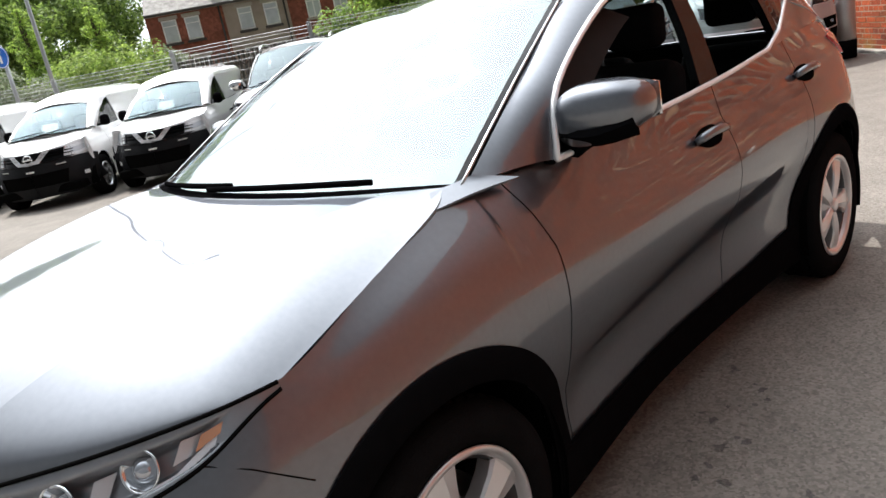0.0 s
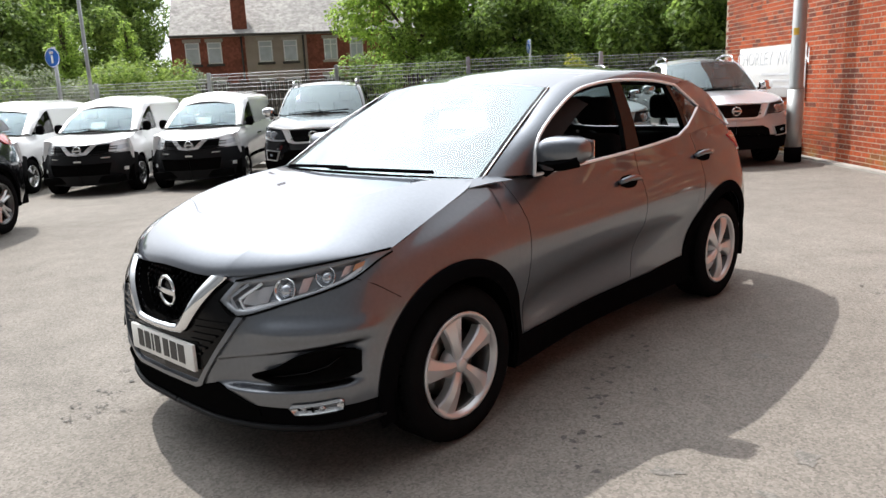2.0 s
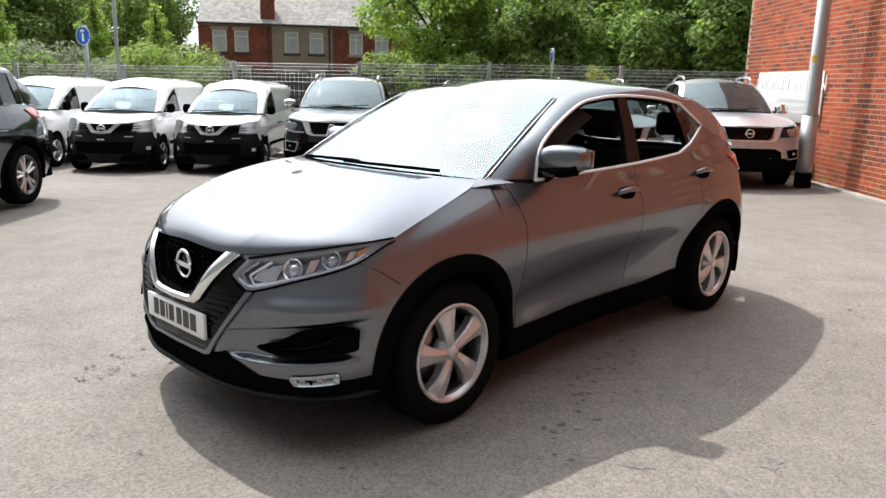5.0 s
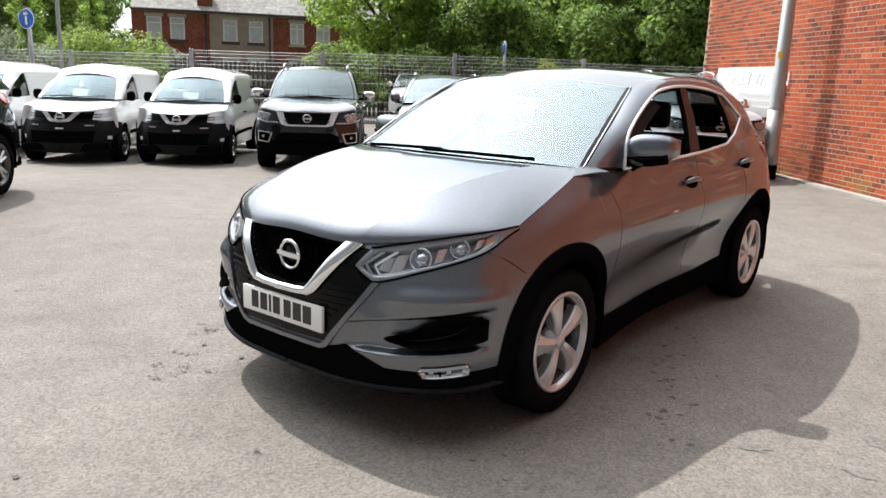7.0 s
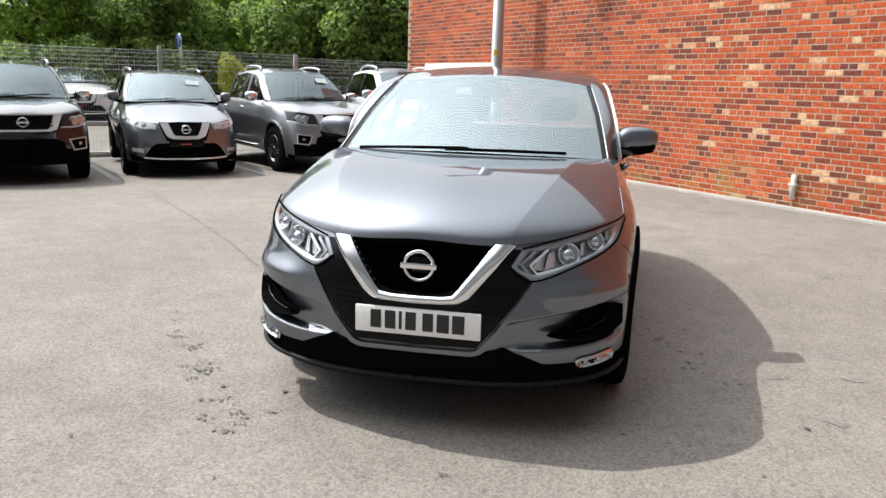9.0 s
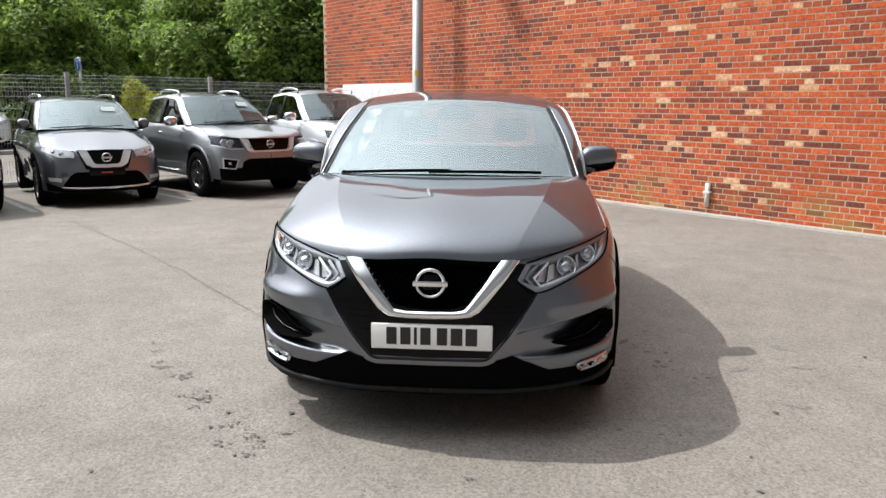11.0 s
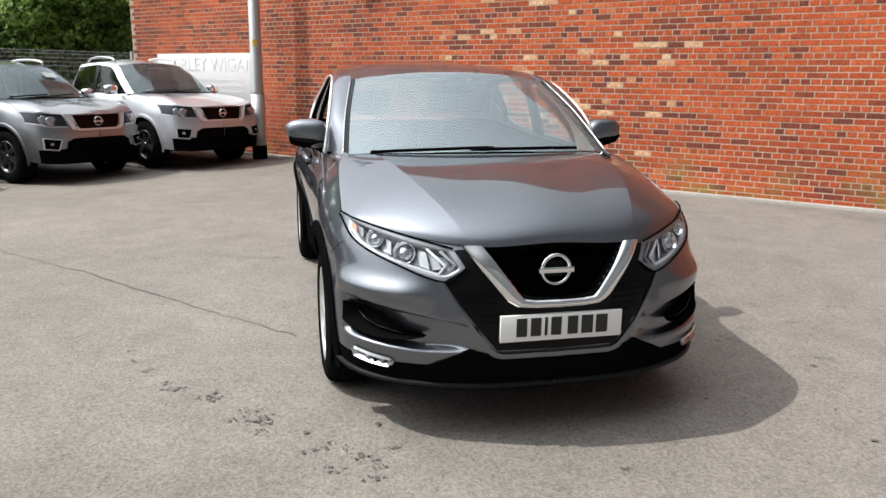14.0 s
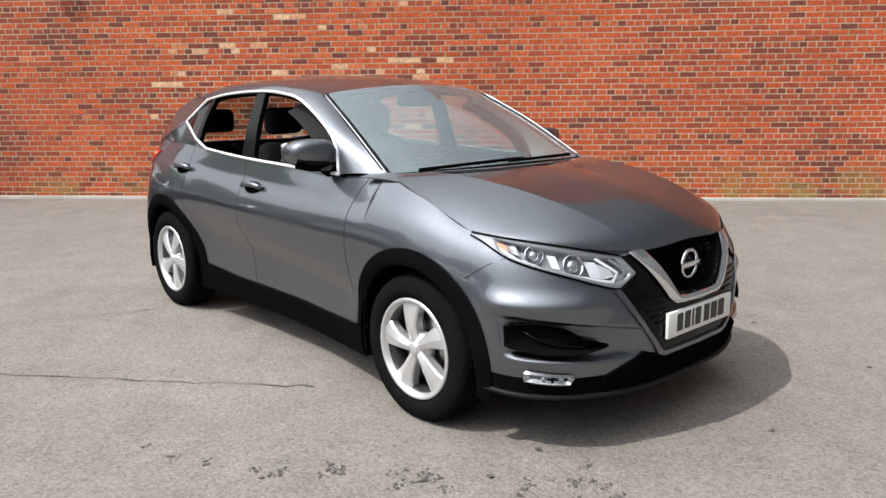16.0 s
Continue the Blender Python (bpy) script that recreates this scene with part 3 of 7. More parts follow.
crossover = thing("crossover_car", pose(0, 0, 0), "gunmetal grey five-door crossover with silver alloy wheels, front windows down", "car")


def add(name, vf, mat, parent, label="", smooth=True):
    return mesh(name, vf[0], vf[1], mat, parent, smooth, label)


def mirrored(vf, side):
    return flipped(vf[0], side), vf[1]


# dark inner tub that closes the gaps and the arches
def tub(u, v):
    p = car.at(u, v)
    return Vector((p.x * 0.955 if u < 12 else p.x, p.y * (0.985 if p.y > 0 else 0.945), p.z))


for side in (1, -1):
    us = car.columns(-1.75, 1.82)
    us = steps(0, us[0], 14)[:-1] + us + steps(us[-1], 13, 8)[1:]
    lows = {u: car.low(u) for u in us}
    v, f = sheet(lambda u, k: tub(u, lows[u] + (3.9 - lows[u]) * k), us, steps(0, 1, 10))
    add("inner_tub", (flipped(v, side), f), DARK, crossover)
    # front bumper: from the middle to the seam at the arch
    us = steps(0, car.u_of(-1.735), 60)
    us = us[:-1] + car.columns(-1.735, -1.712)
    add("front_bumper", with_lamp_hole(car.panel(us, side, 0.02, 3.98, 0.56, 100)), PAINT_GREY, crossover)
    skirt_us = [u for u in us if car.low(u) < 0.5]
    add("lower_bumper", car.panel(skirt_us, side, 0.02, 0.553, None, 8), CLADDING, crossover, "black plastic lower bumper")
    # lip greyer than the bumper: light caught on its edge is in the colour
    v, f = tube([car.at(u, 0.10) + Vector((0, -0.006, 0)) for u in skirt_us], 0.012, 8)
    add("front_lip", (flipped(v, side), f), VAN_BUMPER, crossover, "plastic lip, greyed for the light its edge catches")
    add("front_wing", with_lamp_hole(car.panel(car.columns(-1.712, -0.842), side, 0.012)), PAINT_GREY, crossover)
    add("front_door", car.panel(car.columns(-0.837, 0.262), side, 0.015), PAINT_GREY, crossover)
    add("rear_door", car.panel(car.columns(0.267, 1.0), side, 0.015), PAINT_GREY, crossover)
    us = car.columns(1.005, 1.70)
    add("rear_quarter", car.panel(us, side, 0.012), PAINT_GREY, crossover)
    us = steps(car.u_of(1.704), 13, 20)
    add("rear_bumper", car.panel(us, side, 0.012), PAINT_GREY, crossover)
    v, f = tube([nose.front(0.775, 0.812, 0.001), car.side(-1.735, 0.782, 0.0008), car.side(-1.69, 0.748, 0.0008), car.side(-1.645, 0.715, 0.0008)], 0.0016, 5)
    add("bumper_seam", (flipped(v, side), f), DARK, crossover)
    # wrap-round tail lamp
    tail = add("tail_lamp", on_side(car, [(1.56, 1.075), (1.68, 1.09), (1.84, 1.085)], [(1.62, 1.035), (1.72, 0.975), (1.84, 0.955)], side, 12, 6, 0.010, 0.015), RED, crossover, "red wrap-round tail lamp")
    add("lamp_strip", on_side(car, [(1.60, 1.062), (1.82, 1.07)], [(1.62, 1.045), (1.82, 1.05)], side, 8, 2, 0.013, 0.003), AMBER, tail)
    # cladding
    for wy in (-1.323, 1.323):
        add("arch_cladding", arch_trim(car, wy, HUB, 0.385, 0.462, side, 0.012, -0.28 if wy < 0 else -0.2, math.pi + (0.26 if wy < 0 else 0.10)), CLADDING, crossover, "black plastic wheel arch cladding")
        v, f = sheet(lambda t, x: Vector(((0.875 - x) * side, wy - 0.395 * math.cos(t), HUB + 0.395 * math.sin(t))), steps(-0.3, math.pi + 0.3, 40), [0.0, 0.12, 0.36])
        add("arch_liner", (v, f), DARK, crossover)
    add("sill_cladding", on_side(car, [(-0.93, 0.335), (-0.5, 0.325), (0.5, 0.335), (0.95, 0.375)], [(-0.95, 0.20), (-0.5, 0.19), (0.5, 0.19), (0.95, 0.20)], side, 40, 6, 0.014, 0.05), CLADDING, crossover, "black plastic sill cladding")
    # door handles
    for hy, hz, hx in ((0.12, 0.938, 0.0), (1.055, 0.988, 0.0)):
        base = car.side(hy, hz, 0.0)
        pts = [car.side(hy + d, hz + 0.004 * (1 - (d / 0.1) ** 2), o) for d, o in ((-0.105, 0.006), (-0.085, 0.026), (-0.04, 0.036), (0.03, 0.036), (0.085, 0.026), (0.105, 0.006))]
        v, f = tube(pts, [0.012, 0.015, 0.016, 0.016, 0.015, 0.012], 10, up=(1, 0, 0))
        add("door_handle", (flipped(v, side), f), PAINT_GREY, crossover)
        # dark patch: shade in the body-coloured handle cup, put into its colour
        add("handle_cup_shade", on_side(car, [(hy - 0.09, hz + 0.012), (hy - 0.03, hz + 0.03), (hy + 0.05, hz + 0.03), (hy + 0.09, hz + 0.012)],
                                  [(hy - 0.09, hz - 0.012), (hy - 0.03, hz - 0.032), (hy + 0.05, hz - 0.032), (hy + 0.09, hz - 0.012)], side, 12, 4, 0.0015, 0.0, smooth_poly), DARK, crossover)

# bonnet
EDGE = [CAR_ROWS[4][i] for i in (4, 5)] + [(0.765, -1.12, 1.062), (0.715, -1.03, 1.088)]


def round_front(line, t):
    """The curve through the points, carried smoothly across the middle of the nose."""
    return spline([(-line[1][0], line[1][1], line[1][2])] + list(line), t + 1)


def bonnet(a, b):
    # the crease follows one column of the sheet
    c = 0.29 + 0.57 * b
    q = abs(a)
    s = q * c / 0.64 if q < 0.64 else c + (q - 0.64) * (1 - c) / 0.36
    f0 = round_front(CAR_ROWS[4], 4 * s)
    back = Vector((0.715 * s, -1.20 + 0.17 * s ** 2.2, 1.098 - 0.010 * s * s))
    p = f0.lerp(back, b)
    e = smooth_poly(EDGE, b) - Vector(EDGE[0]).lerp(Vector(EDGE[-1]), b)
    k = s ** 5
    p += e * k
    # a broad middle panel with a crisp crease on each side, and flanks that fall away to the wings
    k = max(0.0, (s - c) / (1 - c))
    across_share = 1.0 if s < c else (1 - k) ** 1.1
    p.z += 0.095 * across_share * math.sin(math.pi * min(1, b) ** 0.57) ** 0.9
    p.y -= 0.012 * (1 - b) * (1 - s * s)
    if a < 0:
        p.x = -p.x
    return p


b_steps = [0, 0.006, 0.015, 0.03, 0.05, 0.08] + steps(0.12, 1, 26)
hood = add("bonnet", sheet(bonnet, steps(-1, 1, 150), b_steps, 0.018, (0, -1.4, 0.5)), PAINT_GREY, crossover)
for e in hood.data.edges:
    i, j = sorted(e.vertices)
    if j < 151 * len(b_steps) and i // len(b_steps) == j // len(b_steps) and i // len(b_steps) in (27, 123):
        e.use_edge_sharp = True

# upper body: rail curve of the screen and the roof's edge, and the outline of the side windows
RAIL = [(0.74, -0.98, 1.075), (0.685, -0.62, 1.285), (0.615, -0.27, 1.458), (0.595, 0.05, 1.517), (0.585, 0.45, 1.535), (0.575, 0.95, 1.515), (0.56, 1.42, 1.452)]
LINE = [(0.803, -0.690, 1.068), (0.772, -0.600, 1.245), (0.722, -0.26, 1.418), (0.695, 0.0, 1.466), (0.682, 0.30, 1.480), (0.668, 0.72, 1.464), (0.662, 1.02, 1.432)]
TIP = (0.725, 1.235, 1.288)
TAIL = [(0.56, 1.42, 1.452), (0.60, 1.72, 1.33), (0.66, 1.93, 1.12)]
BELT = [(0.803, -0.690, 1.068), (0.808, -0.3, 1.078), (0.812, 0.3, 1.098), (0.80, 0.80, 1.126)]

for side in (1, -1):
    add("roof_side", mirrored(ribbon(RAIL, LINE, 60, 6, 0.012, bulge=(0.008, 0, 0.01), inward=(0, 0.3, 1.0)), side), PAINT_GREY, crossover)
    v, f = ribbon([RAIL[-1], (0.575, 1.52, 1.42), (0.60, 1.72, 1.33), (0.66, 1.93, 1.12)], [LINE[-1], TIP, (0.76, 1.42, 1.22), (0.73, 1.72, 1.135)], 24, 8, 0.01, inward=(0, 0.8, 0.9))
    add("rear_pillar", (flipped(v, side), f), PAINT_GREY, crossover)
    v, f = ribbon([(0.80, 0.80, 1.126), (0.785, 0.98, 1.175), TIP, (0.755, 1.42, 1.222), (0.73, 1.72, 1.137)], [(0.80, 0.80, 1.12), (0.79, 0.98, 1.13), (0.777, 1.235, 1.145), (0.765, 1.42, 1.15), (0.71, 1.72, 1.138)], 24, 5, 0.0)
    add("rear_shoulder", (flipped(v, side), f), PAINT_GREY, crossover)
    # bright strip round the side windows
    loop = [smooth_poly(LINE, k / 30) for k in range(31)] + [poly([LINE[-1], TIP], k / 6) for k in range(1, 7)]
    low = [poly([TIP, (0.78, 0.98, 1.178), BELT[-1]], k / 10) for k in range(1, 11)] + [smooth_poly(BELT[::-1], k / 20) for k in range(1, 21)]
    loop = [p + Vector((0.005, 0, 0)) for p in loop + low]
    v, f = tube(loop, 0.009, 8, True, 1.0, (1, 0, 0))
    add("window_trim", (flipped(v, side), f), BRIGHT, crossover, "bright silver window trim")
    # pillars and frames in the window opening
    for y0, y1, t0, t1, name in ((0.18, 0.325, 0.215, 0.315, "door_pillar"), (0.94, 0.99, 0.90, 0.95, "rear_window_pillar")):
        lowb = 1.09 if y0 < 0.5 else 1.165
        xb = 0.808 if y0 < 0.5 else 0.785
        xt, zt = (0.684, 1.476) if y0 < 0.5 else (0.665, 1.44)
        v, f = ribbon([(xb, y0, lowb), (xb * 0.5 + xt * 0.5 + 0.012, (y0 + t0) / 2, (lowb + zt) / 2), (xt, t0, zt)], [(xb, y1, lowb + 0.004), (xb * 0.5 + xt * 0.5 + 0.012, (y1 + t1) / 2, (lowb + zt) / 2), (xt, t1, zt - 0.004)], 12, 3, 0.03, inward=(0, y0, 1.2))
        add(name, (flipped(v, side), f), GLOSS_BLACK, crossover)
    # wide dark ribbon added to stop sunlight leaking past the screen pillar
    v, f = ribbon([Vector(smooth_poly(RAIL, 0.36 * k / 8)) - Vector((0.02, 0, 0.005)) for k in range(9)], [Vector(smooth_poly(LINE, 0.36 * k / 8)) + Vector((-0.04, 0.21, -0.07)) for k in range(9)], 16, 4, 0.0)
    add("pillar_light_block", (flipped(v, side), f), DASH, crossover)
    v, f = ribbon([Vector(smooth_poly(RAIL, 0.36 * k / 8)) - Vector((0.03, -0.012, 0.02)) for k in range(9)], [Vector(smooth_poly(LINE, 0.36 * k / 8)) + Vector((-0.075, 0.07, -0.035)) for k in range(9)], 16, 4, 0.0)
    add("pillar_trim", (flipped(v, side), f), CREAM, crossover, "pale grey inner pillar trim")
    frame_line = [p * 1.0 - Vector((0.022, 0, 0.012)) for p in [smooth_poly(LINE, k / 30) for k in range(31)]]
    v, f = tube(frame_line, 0.017, 6)
    add("door_frame", (flipped(v, side), f), CLADDING, crossover)
    v, f = ribbon([(0.655, 1.0, 1.425), (0.69, 1.10, 1.37), (0.72, 1.215, 1.29)], [(0.782, 1.0, 1.185), (0.765, 1.09, 1.225), (0.727, 1.215, 1.285)], 8, 4)
    q = add("quarter_glass", (flipped(v, side), f), PRIVACY, crossover)
    # sail panel ahead of the front window
    v, f = ribbon([(0.797, -0.675, 1.080), (0.777, -0.61, 1.20)], [(0.80, -0.56, 1.075), (0.797, -0.53, 1.09)], 6, 4, 0.01, poly)
    add("sail_panel", (flipped(v, side), f), GLOSS_BLACK, crossover)

SCREEN_EDGE = [RAIL[0], RAIL[1], RAIL[2]]
v, f = across([(p[0] - 0.012, p[1], p[2] + 0.002) for p in SCREEN_EDGE], lambda s: 0.028 + 0.022 * s, 26, 30, 0, lambda s: 0.185 - 0.075 * s)
screen = add("windscreen", (v, f), SCREEN, crossover)
screen.visible_shadow = False
v, f = across(RAIL[2:], lambda s: 0.045, 40, 30, 0.01, lambda s: 0.11 * max(0, 1 - 4 * s), (0, 0.5, 1.0))
add("roof", (v, f), PAINT_GREY, crossover)
v, f = across([(p[0] - 0.02, p[1], p[2] - 0.022) for p in RAIL[2:]], 0.04, 16, 12)
add("headlining", (v, f), CREAM, crossover)
v, f = across(TAIL, lambda s: 0.045 * (1 - s), 16, 20, 0.0, lambda s: -0.10 * s)
backlight = add("rear_window", (v, [tuple(reversed(q)) for q in f]), WINDOW, crossover)
backlight.visible_shadow = False
v, f = across([(0.545, 1.38, 1.452), (0.535, 1.47, 1.444), (0.52, 1.55, 1.43)], 0.045, 8, 16, 0.012, 0.0, (0, 1.2, 1.2))
add("roof_spoiler", (v, f), PAINT_GREY, crossover)
# black band round the glass, and the trim between screen and bonnet
for side in (1, -1):
    v, f = ribbon([(p[0] - 0.006, p[1] - 0.004, p[2] + 0.004) for p in SCREEN_EDGE], [(p[0] - 0.028, p[1] - 0.014, p[2] + 0.006) for p in SCREEN_EDGE], 20, 2, 0.0)
    add("screen_border", (flipped(v, side), f), GLOSS_BLACK, crossover)
    v, f = tube([Vector(p) + Vector((-0.002, -0.012, 0.006)) for p in [smooth_poly(SCREEN_EDGE, k / 16) for k in range(17)]], 0.004, 6)
    add("screen_seal", (flipped(v, side), f), SATIN, crossover)
for side in (1, -1):
    v, f = ribbon([(0.708, -1.07, 1.086), (0.722, -1.0, 1.090), (0.744, -0.95, 1.098)], [(0.762, -1.12, 1.060), (0.785, -0.98, 1.068), (0.804, -0.85, 1.066)], 12, 4, 0.006, inward=(0, -0.9, 0.8))
    add("wing_corner", (flipped(v, side), f), PAINT_GREY, crossover)
v, f = across([(0.70, -1.045, 1.07), (0.73, -0.965, 1.083)], lambda s: 0.02 + 0.012 * s, 4, 24, 0.01, lambda s: 0.165, (0, -1, 0.8))
add("scuttle", (v, f), CLADDING, crossover)
for x0, x1, y0 in ((0.60, -0.02, 0.0), (0.10, -0.52, 0.0)):
    pts = []
    for k in range(13):
        x = x0 + (x1 - x0) * k / 12
        q = 1 - (x / 0.735) ** 2
        lift = 0.022 * (k / 12)
        pts.append((-x, -0.995 - 0.185 * q + lift * 0.55, 1.090 + 0.028 * q + lift * 0.42))
    v, f = tube(pts, 0.009, 6, False, 0.8)
    arm = add("wiper", (v, f), CLADDING, crossover)

# lamps, grille and bumper details of the nose
def lamp_bowl(depth):
    """Depth of the lamp's inside: a flat rim, then walls down to the floor."""
    def out(a, b):
        edge = min(a / 0.05, (1 - a) / 0.16, b / 0.16, (1 - b) / 0.14)
        return 0.003 - depth * ease(0.9, 2.0, edge)
    return out


def strip(points, width, side, out, name, mat, owner, label="", n=60):
    """A flat band along a line of (x, z) inside the lamp."""
    pts = [Vector((a, 0, b)) for a, b in points]
    up, low = [], []
    for i, p in enumerate(pts):
        d = (pts[min(i + 1, len(pts) - 1)] - pts[max(i - 1, 0)]).normalized()
        nrm = Vector((-d.z, 0, d.x)) * width / 2
        up.append((p.x + nrm.x, p.z + nrm.z))
        low.append((p.x - nrm.x, p.z - nrm.z))
    return add(name, on_nose(nose, up, low, side, n, 2, out, 0.008), mat, owner, label)


for side in (1, -1):
    lamp = add("headlamp", on_nose(nose, LAMP_TOP, LAMP_LOW, side, 60, 24, lamp_bowl(0.040), 0.02, smooth_poly), LAMP_GREY, crossover, "clear headlamp with chrome reflectors")
    # round projectors in bright bowls
    for lx, lz, lr in ((0.600, 0.787, 0.040), (0.706, 0.828, 0.034)):
        c = nose.front(lx, lz, -0.022)
        nrm = (nose.front(lx, lz, 0.02) - c).normalized()
        nrm = (nrm + Vector((0, -0.55, 0))).normalized()
        turn = nrm.to_track_quat("X", "Z").to_matrix()
        for pr, mm, nm in (([(0.012, lr * 1.18), (0.016, lr * 1.12), (0.013, lr * 1.04), (-0.004, lr * 0.86), (-0.012, lr * 0.6)], CHROME, "lamp_ring"), ([(-0.010, lr * 0.72), (0.004, lr * 0.68), (0.013, lr * 0.48), (0.017, lr * 0.2), (0.018, 0.0006)], LAMP_DOME, "projector")):
            v, f = lathe(pr, 32)
            add(nm, (flipped([c + turn @ q for q in v], side), f), mm, lamp)
    # bright facets between and inside of the projectors
    for top, low, d0, d1 in (([(0.480, 0.778), (0.515, 0.792)], [(0.462, 0.735), (0.505, 0.728)], -0.006, -0.026), ([(0.517, 0.793), (0.552, 0.806)], [(0.508, 0.729), (0.548, 0.742)], -0.008, -0.028),
                             ([(0.645, 0.822), (0.668, 0.832)], [(0.648, 0.772), (0.668, 0.782)], -0.010, -0.026), ([(0.742, 0.856), (0.764, 0.862)], [(0.744, 0.822), (0.760, 0.832)], -0.006, -0.018)):
        add("reflector", on_nose(nose, top, low, side, 6, 4, lambda a, b, p=d0, q=d1: p + (q - p) * a, 0.004), LAMP_IN, lamp)
    add("brow", on_nose(nose, [(0.52, 0.822), (0.62, 0.846), (0.74, 0.872)], [(0.53, 0.808), (0.62, 0.832), (0.735, 0.862)], side, 20, 3, -0.010, 0.012, smooth_poly), LAMP_DARK, lamp)
    strip([(0.512, 0.806), (0.448, 0.748), (0.476, 0.713), (0.60, 0.742), (0.70, 0.776), (0.756, 0.806), (0.784, 0.852)], 0.011, side, -0.003, "light_guide", DRL, lamp, "white daytime light guide", 80)
    strip([(0.462, 0.800), (0.412, 0.752), (0.452, 0.705)], 0.013, side, -0.001, "position_light", LAMP_GREY, lamp, "", 24)
    add("indicator", on_nose(nose, [(0.762, 0.858), (0.797, 0.880)], [(0.764, 0.834), (0.800, 0.872)], side, 6, 3, -0.001, 0.006), AMBER, lamp)
    cover = add("lens", on_nose(nose, LAMP_TOP, LAMP_LOW, side, 36, 10, 0.009, 0.006, smooth_poly), LENS, lamp)
    cover.visible_shadow = False
    # dark tubes stand in for the gaps above and below the lamp
    for line in (LAMP_TOP, LAMP_LOW):
        v, f = tube([nose.front(q.x, q.z, 0.008) for q in [smooth_poly([(a, 0, b) for a, b in line], k / 40) for k in range(41)]], 0.0042, 6, up=(0, 1, 0))
        add("lamp_gap", (flipped(v, side), f), DARK, lamp, "thin dark line standing for the gap at the lamp's edge")
    # black grille area beside the bright V
    add("grille_side", on_nose(nose, [(0.30, 0.815), (0.408, 0.804), (0.368, 0.740), (0.456, 0.688), (0.40, 0.600), (0.325, 0.50), (0.252, 0.412)],
                               [(0.29, 0.808), (0.235, 0.735), (0.168, 0.645), (0.0, 0.598), (0.0, 0.56), (0.0, 0.48), (0.0, 0.408)], side, 40, 12, 0.004, 0.012), GLOSS_BLACK, crossover)
    add("grille_recess", on_nose(nose, [(0.0, 0.838), (0.315, 0.826)], [(0.0, 0.600), (0.148, 0.606)], side, 30, 24, lambda a, b: 0.006 - 0.066 * ease(0.0, 1.0, min((1 - a) / 0.10, b / 0.10, (1 - b) / 0.12)), 0.0), DARK, crossover)
    for k in range(6):
        z = 0.655 - 0.026 * k
        add("grille_slat", on_nose(nose, [(0.235 - 0.011 * k + 0.03, z + 0.004), (0.425 - 0.026 * k, z + 0.004)], [(0.235 - 0.011 * k + 0.03, z - 0.004), (0.425 - 0.026 * k, z - 0.004)], side, 8, 1, 0.012, 0.008), GLOSS_BLACK, crossover)
    # bright V
    add("grille_chrome", on_nose(nose, [(0.300, 0.818), (0.228, 0.722), (0.165, 0.640), (0.148, 0.622), (0.10, 0.616), (0.0, 0.616)],
                                 [(0.378, 0.814), (0.296, 0.716), (0.215, 0.616), (0.172, 0.590), (0.10, 0.585), (0.0, 0.585)], side, 60, 10, lambda a, b: 0.018 + 0.011 * (4 * b * (1 - b)) ** 0.7, 0.022, poly), CHROME, crossover, "chrome V-shaped grille bar")
    # lower body edge bar
    add("bumper_bar", on_nose(nose, [(0.458, 0.684), (0.405, 0.600), (0.335, 0.498), (0.258, 0.408), (0.23, 0.398), (0.0, 0.398)], [(0.486, 0.684), (0.428, 0.598), (0.355, 0.496), (0.275, 0.392), (0.232, 0.378), (0.0, 0.378)], side, 36, 4, 0.014, 0.012), PAINT_GREY, crossover)
    # dark lower intake and skirt
    add("lower_intake", on_nose(nose, [(0.0, 0.384), (0.24, 0.384), (0.36, 0.418), (0.43, 0.385), (0.53, 0.336)], [(0.0, 0.30), (0.24, 0.30), (0.36, 0.30), (0.43, 0.30), (0.53, 0.30)], side, 44, 8, 0.006, 0.012), DARK, crossover)
    # side intake with its vane
    add("side_intake", on_nose(nose, [(0.53, 0.474), (0.62, 0.502), (0.68, 0.545), (0.74, 0.566), (0.79, 0.562), (0.828, 0.548)], [(0.53, 0.468), (0.62, 0.446), (0.70, 0.441), (0.76, 0.446), (0.80, 0.455), (0.832, 0.468)], side, 30, 8, lambda a, b: 0.003 - 0.040 * ease(0.0, 1.0, min(a / 0.10, (1 - a) / 0.06, b / 0.22, (1 - b) / 0.22)), 0.004), DARK, crossover)
    v, f = tube([nose.front(x, z, -0.026) for x, z in ((0.57, 0.462), (0.64, 0.468), (0.71, 0.478), (0.765, 0.498), (0.80, 0.535))], [0.003, 0.007, 0.008, 0.008, 0.005], 8, False, 0.6, (0, 1, 0))
    add("intake_vane", (flipped(v, side), f), GLOSS_BLACK, crossover)
    fog = add("fog_lamp", on_nose(nose, [(0.650, 0.350), (0.72, 0.356), (0.795, 0.368)], [(0.662, 0.320), (0.72, 0.324), (0.788, 0.334)], side, 16, 6, lambda a, b: 0.014 - 0.016 * ease(0.0, 1.0, min(a / 0.1, (1 - a) / 0.1, b / 0.3, (1 - b) / 0.3)), 0.012), SATIN, crossover, "chrome fog lamp with a clear lens")
    for fx in (0.690, 0.742):
        hub = nose.front(fx, 0.342, 0.002)
        turn = (nose.front(fx, 0.342, 0.03) - hub).normalized().to_track_quat("X", "Z").to_matrix()
        v, f = lathe([(0.0, 0.0125), (0.006, 0.010), (0.008, 0.0006)], 16)
        add("projector", (flipped([hub + turn @ q for q in v], side), f), LAMP_DOME, fog)
